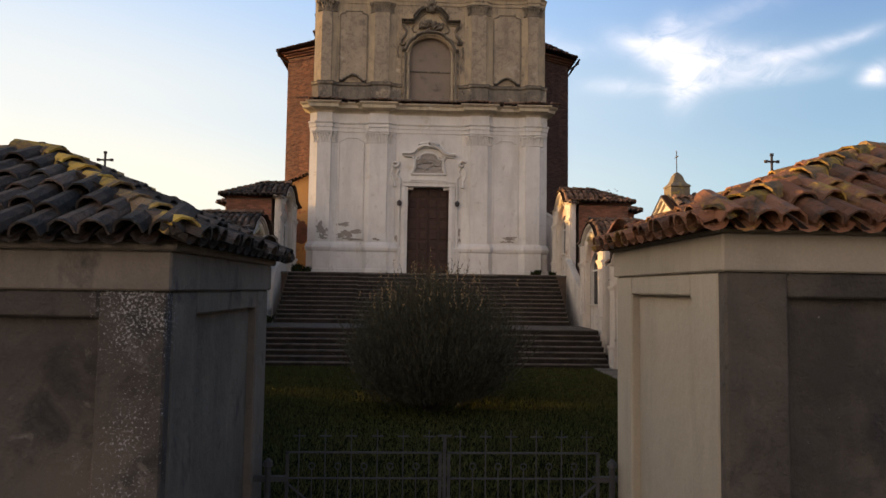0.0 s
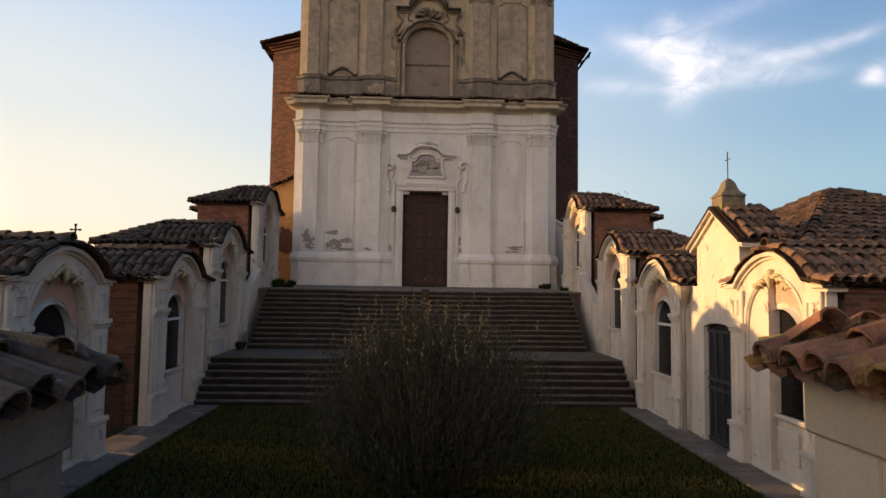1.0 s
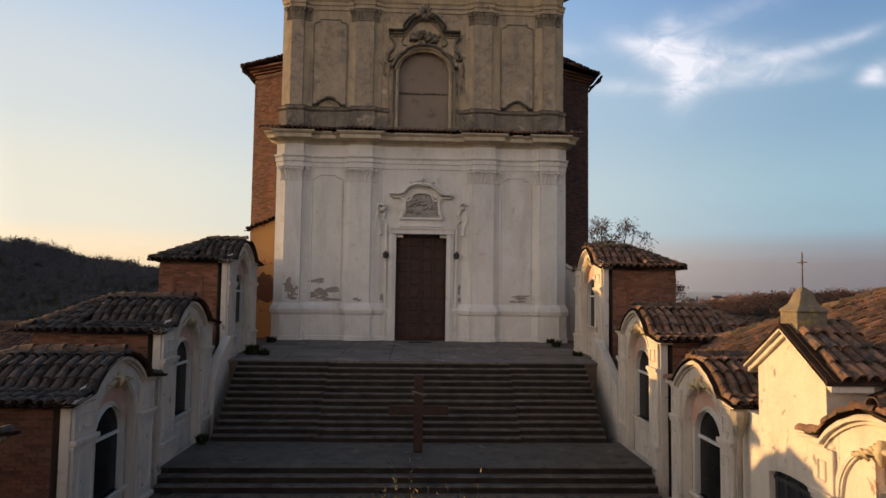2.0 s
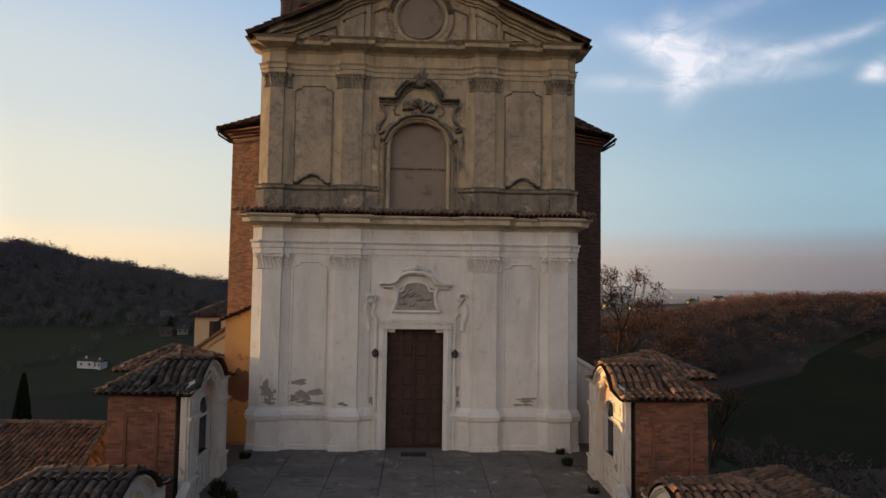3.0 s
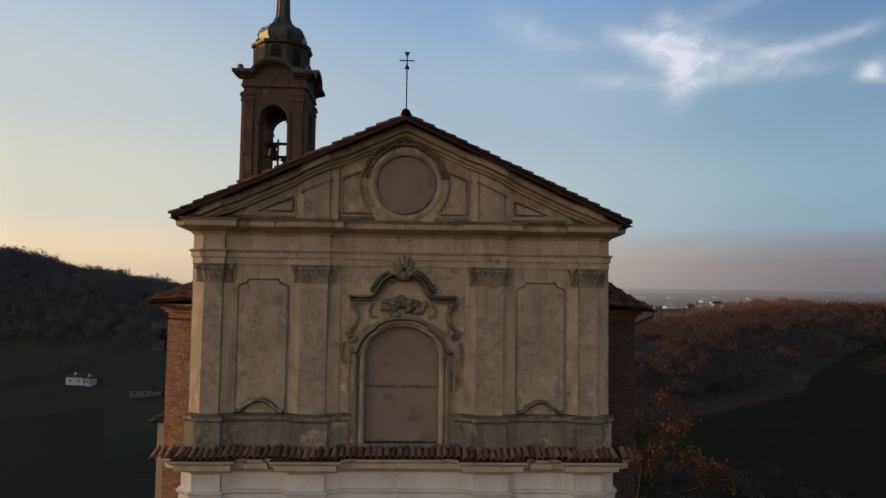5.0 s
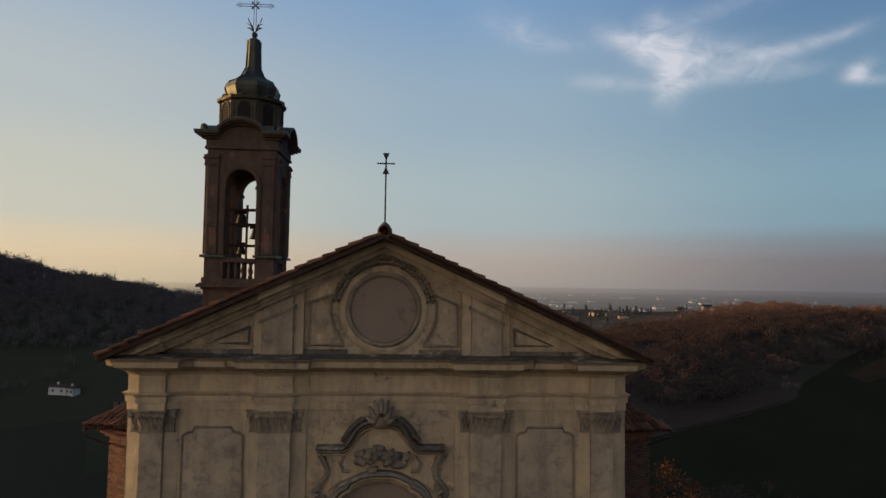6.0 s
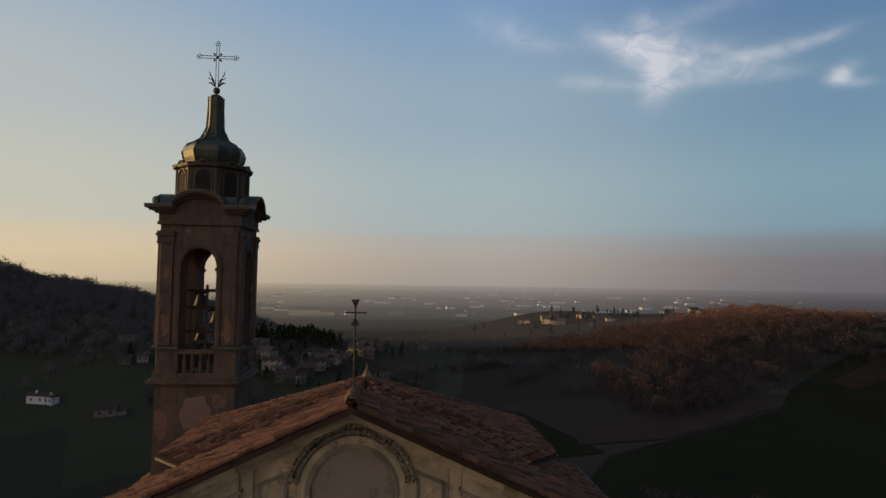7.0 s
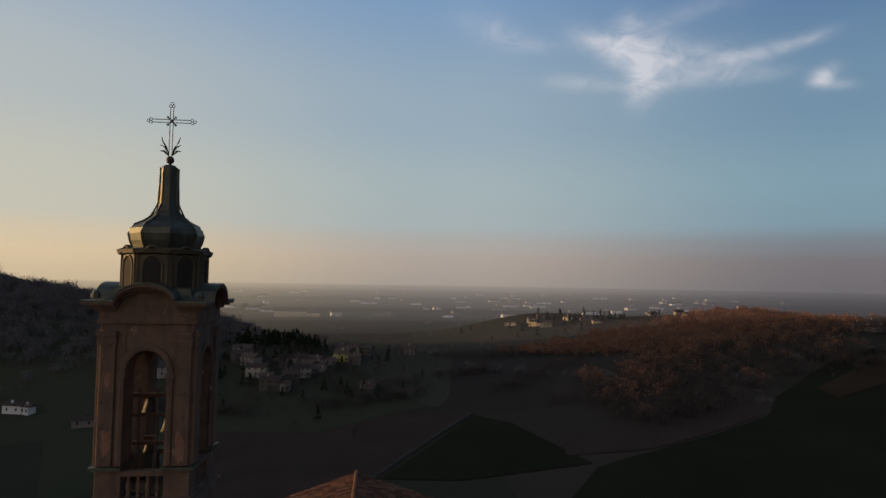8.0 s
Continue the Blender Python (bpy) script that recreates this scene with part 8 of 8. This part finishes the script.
# russet leaves, brightened as if the low sun were on them
RUSSET = material("sunlit_russet_leaves", (0.21, 0.105, 0.066), (0.125, 0.080, 0.062), 0.03, 0.9, 0.0, island=0.3, spec=0.0)
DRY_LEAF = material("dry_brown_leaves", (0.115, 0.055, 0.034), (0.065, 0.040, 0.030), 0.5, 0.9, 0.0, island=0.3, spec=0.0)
# bare twigs with the valley's shade put into their dark colour
DUSK_WOOD = material("shaded_valley_twigs", (0.070, 0.058, 0.053), (0.047, 0.041, 0.039), 0.03, 0.95, 0.0, island=0.25, spec=0.0)
PALE_BARK = material("pale_poplar_bark", (0.16, 0.13, 0.095), (0.10, 0.08, 0.06), 1.0, 0.95, 0.2, spec=0.0)
# grey twigs lightened and blued to stand for haze before the ridge
GREY_WOOD = material("hazed_grey_twigs", (0.125, 0.118, 0.122), (0.085, 0.081, 0.085), 0.3, 0.95, 0.0, island=0.4, spec=0.0)
DARK_GREEN = material("dark_evergreen", (0.022, 0.032, 0.016), (0.014, 0.020, 0.011), 2.0, 0.9, 0.0, island=0.4, spec=0.0)


def leaf_clumps(s, rr, ends, size, count):
    for q, d in ends:
        for _ in range(count):
            c = q + Vector((rr.gauss(0, 1), rr.gauss(0, 1), rr.gauss(0, 1))) * size * 1.6
            a = Vector((rr.uniform(-1, 1), rr.uniform(-1, 1), rr.uniform(-1, 1))).normalized() * size
            b = a.cross(Vector((rr.uniform(-1, 1), rr.uniform(-1, 1), rr.uniform(-1, 1)))).normalized() * size * 0.6
            s.add([c - a, c + b, c + a], [(0, 1, 2)])


def build_near_trees():
    rr = random.Random(12)
    spots = [(15.6, 56.5, 1.2, 9.6, 6), (18.4, 59.5, 0.2, 8.2, 6), (14.0, 62, 2, 7.0, 4), (21, 52, -3, 7.5, 4), (24, 58, -6, 8.0, 4), (26, 47, -9, 8.0, 4)]
    for x, y, z, h, dp in spots:
        t = thing("tree", (x, y, z), "bare winter tree with a few russet leaves beside the church", "tree", "bare trees")
        s, ends = branch_tree(rr, h, 0.62, dp, 0.22)
        s.v = [(p[0] + x, p[1] + y, p[2] + z - 0.3) for p in s.v]
        part("trunk", s, BARK, t)
        lv = Solid()
        leaf_clumps(lv, rr, [(q + Vector((x, y, z - 0.3)), d) for q, d in ends], 0.13, 8)
        part("crown", lv, DRY_LEAF, t)
    for x, y, h in ((231, 398, 15.0), (262, 412, 12.0)):
        z = float(land(x, y))
        t = thing("poplar", (x, y, z), "pale bare poplar at the edge of the woods", "tree", "pale poplars")
        s, ends = branch_tree(rr, h, 0.42, 6, 0.40)
        s.v = [(p[0] + x, p[1] + y, p[2] + z - 0.5) for p in s.v]
        part("trunk", s, PALE_BARK, t)
    # cypress
    x, y, z = -30.2, 60.0, -4.0
    t = thing("cypress", (x, y, z), "slim dark green cypress beyond the outbuilding", "tree")
    part("trunk", Solid().lathe(x, y, [(0.14, z - 0.5), (0.1, z + 3)], 6), BARK, t)
    lv = Solid()
    for _ in range(2600):
        u = rr.random()
        r = 0.9 * (1 - u) ** 0.75 * (0.25 + 0.75 * min(1, u * 6)) * rr.uniform(0.6, 1.05)
        a = rr.uniform(0, 6.28)
        c = Vector((x + r * math.cos(a), y + r * math.sin(a), z + 0.4 + 6.2 * u))
        w = Vector((rr.uniform(-1, 1), rr.uniform(-1, 1), rr.uniform(-0.3, 0.3))).normalized() * 0.09
        lv.add([c - w, c + w, c + Vector((math.cos(a) * 0.12, math.sin(a) * 0.12, rr.uniform(0.25, 0.5)))], [(0, 1, 2)])
    part("crown", lv, DARK_GREEN, t)


build_near_trees()


def far_tree_template(seed, kind):
    rr = random.Random(seed)
    s = Solid()
    if kind == "evergreen":
        for _ in range(46):
            u = rr.random()
            r = 0.26 * (1 - u) * rr.uniform(0.5, 1.1)
            a = rr.uniform(0, 6.28)
            c = Vector((r * math.cos(a), r * math.sin(a), 0.08 + 0.9 * u))
            w = Vector((rr.uniform(-1, 1), rr.uniform(-1, 1), rr.uniform(-0.5, 0.5))).normalized() * 0.09
            s.add([c - w, c + w, c + Vector((rr.uniform(-0.05, 0.05), rr.uniform(-0.05, 0.05), 0.16))], [(0, 1, 2)])
        return s
    s.add([(-0.015, 0, 0), (0.015, 0, 0), (0, 0, 0.6), (0, -0.015, 0), (0, 0.015, 0)], [(0, 1, 2), (3, 4, 2)])
    for _ in range(15):
        a = rr.uniform(0, 6.28)
        z0 = rr.uniform(0.18, 0.5)
        r = rr.uniform(0.15, 0.36)
        p, q = Vector((0, 0, z0)), Vector((r * math.cos(a), r * math.sin(a), z0 + rr.uniform(0.15, 0.42)))
        w = Vector((-math.sin(a), math.cos(a), 0)) * 0.012
        s.add([p - w, p + w, q], [(0, 1, 2)])
        for _k in range(8):
            c = q + Vector((rr.gauss(0, 0.09), rr.gauss(0, 0.09), rr.gauss(0.02, 0.09)))
            d = Vector((rr.uniform(-1, 1), rr.uniform(-1, 1), rr.uniform(0, 1.4))).normalized() * rr.uniform(0.05, 0.12)
            e = d.cross(Vector((rr.uniform(-1, 1), rr.uniform(-1, 1), rr.uniform(-1, 1)))).normalized() * (0.020 if kind == "bare" else 0.034)
            s.add([c - e, c + e, c + d], [(0, 1, 2)])
    return s


def scatter_wood(name, label, kind, mat, places, seed):
    """Many far trees in one mesh: places of (x, y, height)."""
    temps = [far_tree_template(seed + k, kind) for k in range(5)]
    rng = np.random.default_rng(seed)
    verts, faces, n = [], [], 0
    tv = [np.array(t.v) for t in temps]
    tf = [np.array(t.f) for t in temps]
    zs = land(np.array([p[0] for p in places]), np.array([p[1] for p in places]))
    for (x, y, h), z in zip(places, zs):
        k = rng.integers(5)
        a = rng.uniform(0, 6.28)
        c, s_ = math.cos(a), math.sin(a)
        v = tv[k] * h
        w = rng.uniform(0.85, 1.3)
        verts.append(np.stack([(v[:, 0] * c - v[:, 1] * s_) * w + x, (v[:, 0] * s_ + v[:, 1] * c) * w + y, v[:, 2] + z - 0.4], 1))
        faces.append(tf[k] + n)
        n += len(v)
    me = bpy.data.meshes.new(name)
    V, F = np.concatenate(verts), np.concatenate(faces)
    me.from_pydata(V.tolist(), [], F.tolist())
    me.materials.append(mat)
    tagged(new(name, me), label, "woods", kind="stuff")


def build_woods():
    rng = np.random.default_rng(3)
    # ridge wood on the west
    pts = []
    while len(pts) < 4200:
        x, y = rng.uniform(-430, -95), rng.uniform(395, 560)
        z = float(land(x, y))
        if z > -26 + rng.normal(0, 3) and rng.random() < 0.35 + (z + 26) / 60:
            pts.append((x, y, rng.uniform(5, 9.5)))
    crest = []
    while len(crest) < 640:
        x = rng.uniform(-430, -105)
        y = 520 - 0.10 * (x + 300) + rng.normal(0, 9)
        crest.append((x, y, rng.uniform(5, 8.5) + 6 * rng.random() ** 2))
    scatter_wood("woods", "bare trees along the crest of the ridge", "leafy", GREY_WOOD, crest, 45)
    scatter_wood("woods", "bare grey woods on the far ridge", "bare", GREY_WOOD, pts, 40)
    # wood on the hill across the valley: sunlit russet colour above, shaded colour below
    red, grey = [], []
    while len(red) + len(grey) < 6000:
        x = rng.uniform(90, 620)
        y0 = 318 + 0.38 * max(0, x - 150) + 10 * math.sin(x / 27)
        y = y0 + rng.random() ** 1.25 * 330 + rng.normal(0, 6)
        if 0.5 + 0.3 * math.sin(x / 23 + y / 41) + 0.3 * math.sin(y / 29 - x / 37) + min(0.0, (x - 150) / 60) < rng.random() * 0.55:
            continue
        if x / y > 0.98 or x / y < 0.18:
            continue
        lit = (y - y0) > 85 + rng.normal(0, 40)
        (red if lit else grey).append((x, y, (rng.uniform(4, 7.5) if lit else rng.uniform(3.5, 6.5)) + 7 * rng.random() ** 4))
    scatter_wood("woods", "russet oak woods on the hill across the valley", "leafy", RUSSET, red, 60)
    scatter_wood("woods", "bare woods along the valley side, coloured as in shade", "bare", DUSK_WOOD, grey, 80)
    # hedges and copses across the valley and the plain
    cop, ever = [], []
    for _ in range(60):
        a, r = rng.uniform(-0.5, 0.75), rng.uniform(330, 1500)
        cx, cy = r * math.sin(a), r * math.cos(a)
        d = rng.uniform(0, 3.14)
        for k in range(rng.integers(6, 22)):
            t = rng.normal(0, 26)
            cop.append((cx + t * math.cos(d) + rng.normal(0, 3), cy + t * math.sin(d) + rng.normal(0, 3), rng.uniform(4, 8)))
    for _ in range(70):
        ever.append((rng.normal(-50, 45), rng.normal(430, 45), rng.uniform(4, 8)))
    for cx, cy in ((-70, 470), (-58, 478), (-46, 466), (-84, 455)):
        for _ in range(16):
            ever.append((rng.normal(cx, 6), rng.normal(cy, 4), rng.uniform(6, 11)))
    garden = [(rng.normal(-48, 36), rng.normal(420, 38), rng.uniform(3, 7)) for _ in range(420)]
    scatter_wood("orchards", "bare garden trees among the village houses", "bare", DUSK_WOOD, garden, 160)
    hedge = []
    for (xa, ya), (xb, yb) in (((-2, 380), (75, 430)), ((60, 365), (150, 470)), ((40, 470), (130, 520)), ((-120, 350), (-60, 340)), ((90, 345), (190, 400)), ((-30, 350), (30, 372))):
        for t in rng.random(90):
            hedge.append((xa + (xb - xa) * t + rng.normal(0, 2.5), ya + (yb - ya) * t + rng.normal(0, 2.5), rng.uniform(2.5, 6.5)))
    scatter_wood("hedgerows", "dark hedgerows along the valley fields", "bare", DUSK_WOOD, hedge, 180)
    for _ in range(45):
        ever.append((rng.normal(250, 60), rng.normal(830, 40), rng.uniform(6, 11)))
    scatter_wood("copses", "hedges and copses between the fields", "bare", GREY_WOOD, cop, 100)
    scatter_wood("evergreens", "dark evergreens among the village houses", "evergreen", DARK_GREEN, ever, 120)
    near = []
    for _ in range(420):
        x, y = rng.uniform(20, 120), rng.uniform(20, 210)
        if x > 18 + 0.25 * y and rng.random() < 0.8 and x / max(y, 1) < 0.9:
            near.append((x, y, rng.uniform(4, 8)))
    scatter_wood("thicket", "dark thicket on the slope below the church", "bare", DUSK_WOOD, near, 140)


build_woods()


# ---- village houses ----
def village_house(rr, x, y, w, d, h, turn, wall, roof, group):
    z = float(land(x, y))
    ob = thing("house", (x, y, z), "small pale house with a clay roof in the valley village", "house", group)
    ob.rotation_euler = (0, 0, turn)
    s = Solid().box(-w / 2, w / 2, -d / 2, d / 2, -2, h)
    s.v = [(a + x, b + y, c + z) for a, b, c in s.v]
    part("wall", s, wall, ob)
    e, r = 0.5, d * 0.32
    s = Solid()
    P = [(-w / 2 - e, -d / 2 - e, h - 0.1), (w / 2 + e, -d / 2 - e, h - 0.1), (w / 2 + e, d / 2 + e, h - 0.1), (-w / 2 - e, d / 2 + e, h - 0.1), (-w / 2 - e, 0, h + r), (w / 2 + e, 0, h + r)]
    s.add([(a + x, b + y, c + z) for a, b, c in P], [(0, 1, 5, 4), (2, 3, 4, 5), (0, 4, 3), (1, 2, 5), (3, 2, 1, 0)])
    part("roof", s, roof, ob)
    if w > 6 and rr.random() < 0.6:
        sg, h2 = rr.choice((-1, 1)), h * 0.7
        xa, xb = sorted((sg * w / 2, sg * (w / 2 + w * 0.45)))
        q = Solid().box(xa, xb, -d * 0.38, d * 0.34, -2, h2)
        q.v = [(a + x, b + y, c + z) for a, b, c in q.v]
        wing = part("wing", q, wall, ob)
        q = Solid()
        P = [(xa - 0.3, -d * 0.38 - 0.4, h2 - 0.05), (xb + 0.3, -d * 0.38 - 0.4, h2 - 0.05), (xb + 0.3, d * 0.34 + 0.4, h2 - 0.05), (xa - 0.3, d * 0.34 + 0.4, h2 - 0.05), (xa - 0.3, -0.02 * d, h2 + d * 0.2), (xb + 0.3, -0.02 * d, h2 + d * 0.2)]
        q.add([(a + x, b + y, c + z) for a, b, c in P], [(0, 1, 5, 4), (2, 3, 4, 5), (0, 4, 3), (1, 2, 5), (3, 2, 1, 0)])
        part("wing_roof", q, roof, wing)
    cx_ = rr.uniform(-0.3, 0.3) * w
    q = Solid().box(cx_ - 0.35, cx_ + 0.35, -0.9, -0.2, h + r * 0.5, h + r + 0.7)
    q.v = [(a + x, b + y, c + z) for a, b, c in q.v]
    part("chimney", q, wall, ob)
    n = max(2, int(w / 3.2))
    for k in range(n):
        wx = -w / 2 + (k + 0.5) * w / n
        for zz in ((1.0, 2.2),) if h < 4.5 else ((1.0, 2.2), (3.9, 5.1)):
            q = Solid().box(wx - 0.5, wx + 0.5, -d / 2 - 0.03, -d / 2 + 0.05, zz[0], zz[1])
            q.v = [(a + x, b + y, c + z) for a, b, c in q.v]
            part("window", q, DARK, ob)
    return ob


def build_village():
    rr = random.Random(17)
    spots = [(-57, 379, 13, 9), (-48, 391, 11, 9), (-36, 418, 12, 8), (-23, 443, 10, 10), (-68, 399, 14, 9), (-57, 418, 11, 8), (-57, 480, 14, 9), (-85, 440, 14, 8), (-7, 470, 10, 7), (-20, 449, 8, 7), (-14, 437, 9, 7), (-30, 432, 9, 7), (-44, 402, 12, 8), (-62, 392, 9, 7), (-3, 376, 7, 9), (-170, 345, 11, 6), (-131, 328, 11, 7), (-149, 392, 8, 6), (-141, 396, 7, 6), (-163, 343, 6, 5)]
    for x, y, w, d in spots:
        village_house(rr, x, y, w * 0.85, d * 0.8, rr.choice((2.8, 3.4, 5.0)), rr.uniform(-0.5, 0.5), WHITE_HOUSE if x in (-170, -163) else YELLOW_HOUSE if x == -23 else PALE, FAR_ROOF, "village houses")
    for _ in range(26):
        village_house(rr, rr.gauss(-60, 38), rr.gauss(455, 42), rr.uniform(7, 11), rr.uniform(6, 8), rr.choice((3.2, 5.0)), rr.uniform(-0.8, 0.8), PALE, FAR_ROOF, "village houses")
    for cx, cy, sx, sy, n in ((218, 850, 22, 18, 7), (300, 800, 60, 22, 4), (430, 735, 45, 22, 7), (345, 452, 14, 8, 3)):
        for _ in range(n):
            village_house(rr, rr.gauss(cx, sx), rr.gauss(cy, sy), rr.uniform(7, 12), rr.uniform(7, 9), rr.choice((3.2, 4, 5.5)), rr.uniform(-0.6, 0.6), rr.choice((PALE, PALE, CREAM)), FAR_ROOF, "hill town houses")
    for _ in range(110):
        a, r = rr.uniform(-0.25, 0.62), rr.uniform(1500, 3400)
        village_house(rr, r * math.sin(a), r * math.cos(a), rr.uniform(14, 40), rr.uniform(10, 22), rr.uniform(5, 9), rr.uniform(-0.4, 0.4), rr.choice((PALE, WHITE_HOUSE)), FAR_ROOF, "houses of the plain")
    village_house(rr, -200, 1480, 70, 26, 12, 0.1, CREAM, FAR_ROOF, "houses of the plain")


build_village()


# ---- evening haze over the plain, painted as glowing sheets ----
def haze_material(name, alpha, z0, z1, dim, foot, full):
    m = bpy.data.materials.new(name)
    m.use_nodes = True
    nt = m.node_tree
    nt.nodes.clear()
    N, L = nt.nodes.new, nt.links.new
    geo = N("ShaderNodeNewGeometry")
    sep = N("ShaderNodeSeparateXYZ")
    L(geo.outputs["Position"], sep.inputs[0])
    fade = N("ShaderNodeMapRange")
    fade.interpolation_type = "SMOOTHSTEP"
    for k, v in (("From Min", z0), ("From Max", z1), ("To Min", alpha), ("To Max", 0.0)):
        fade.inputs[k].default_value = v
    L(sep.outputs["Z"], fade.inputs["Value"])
    # the colour of the sky's own foot in each direction
    flat = N("ShaderNodeVectorMath")
    flat.operation = "MULTIPLY"
    flat.inputs[1].default_value = (1, 1, 0)
    L(geo.outputs["Position"], flat.inputs[0])
    unit = N("ShaderNodeVectorMath")
    unit.operation = "NORMALIZE"
    L(flat.outputs[0], unit.inputs[0])
    dot = N("ShaderNodeVectorMath")
    dot.operation = "DOT_PRODUCT"
    dot.inputs[1].default_value = (SUN.x, SUN.y, 0)
    L(unit.outputs[0], dot.inputs[0])
    half = N("ShaderNodeMath")
    half.operation = "MULTIPLY_ADD"
    half.inputs[1].default_value, half.inputs[2].default_value = 0.5, 0.5
    L(dot.outputs["Value"], half.inputs[0])
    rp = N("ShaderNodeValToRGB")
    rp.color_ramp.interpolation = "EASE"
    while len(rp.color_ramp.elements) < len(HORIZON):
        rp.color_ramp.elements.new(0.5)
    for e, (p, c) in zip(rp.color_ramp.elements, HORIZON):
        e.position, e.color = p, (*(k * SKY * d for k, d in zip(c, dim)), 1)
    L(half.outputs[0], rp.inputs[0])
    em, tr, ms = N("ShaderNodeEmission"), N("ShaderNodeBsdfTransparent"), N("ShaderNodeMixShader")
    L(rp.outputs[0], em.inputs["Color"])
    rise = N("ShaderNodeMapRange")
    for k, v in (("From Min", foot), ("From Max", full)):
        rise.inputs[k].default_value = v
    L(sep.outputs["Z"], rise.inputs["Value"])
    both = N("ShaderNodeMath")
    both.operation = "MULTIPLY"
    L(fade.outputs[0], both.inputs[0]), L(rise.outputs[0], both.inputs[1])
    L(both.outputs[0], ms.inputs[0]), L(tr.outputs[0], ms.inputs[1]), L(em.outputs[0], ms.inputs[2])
    out = N("ShaderNodeOutputMaterial")
    L(ms.outputs[0], out.inputs["Surface"])
    return m


def build_haze():
    # haze painted in emission sheets: nearer ones thinner and bluer than far ones
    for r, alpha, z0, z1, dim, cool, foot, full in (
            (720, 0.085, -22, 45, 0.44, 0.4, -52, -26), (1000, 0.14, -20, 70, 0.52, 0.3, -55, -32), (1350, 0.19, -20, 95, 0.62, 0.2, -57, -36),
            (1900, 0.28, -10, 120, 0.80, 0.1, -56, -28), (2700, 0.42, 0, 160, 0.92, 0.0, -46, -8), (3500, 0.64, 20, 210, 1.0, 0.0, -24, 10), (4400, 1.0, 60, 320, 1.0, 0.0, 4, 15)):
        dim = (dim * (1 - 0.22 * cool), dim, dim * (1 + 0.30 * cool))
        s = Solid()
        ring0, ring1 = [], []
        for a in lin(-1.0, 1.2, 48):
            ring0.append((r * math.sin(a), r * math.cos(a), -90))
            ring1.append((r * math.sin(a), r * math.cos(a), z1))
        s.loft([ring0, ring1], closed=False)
        ob = single("backdrop", s, haze_material("painted_evening_haze", alpha, z0, z1, dim, foot, full), (0, 0, 0), "glowing see-through sheet that paints evening haze over the plain", "haze", kind="structure")
        ob.visible_shadow = False


build_haze()
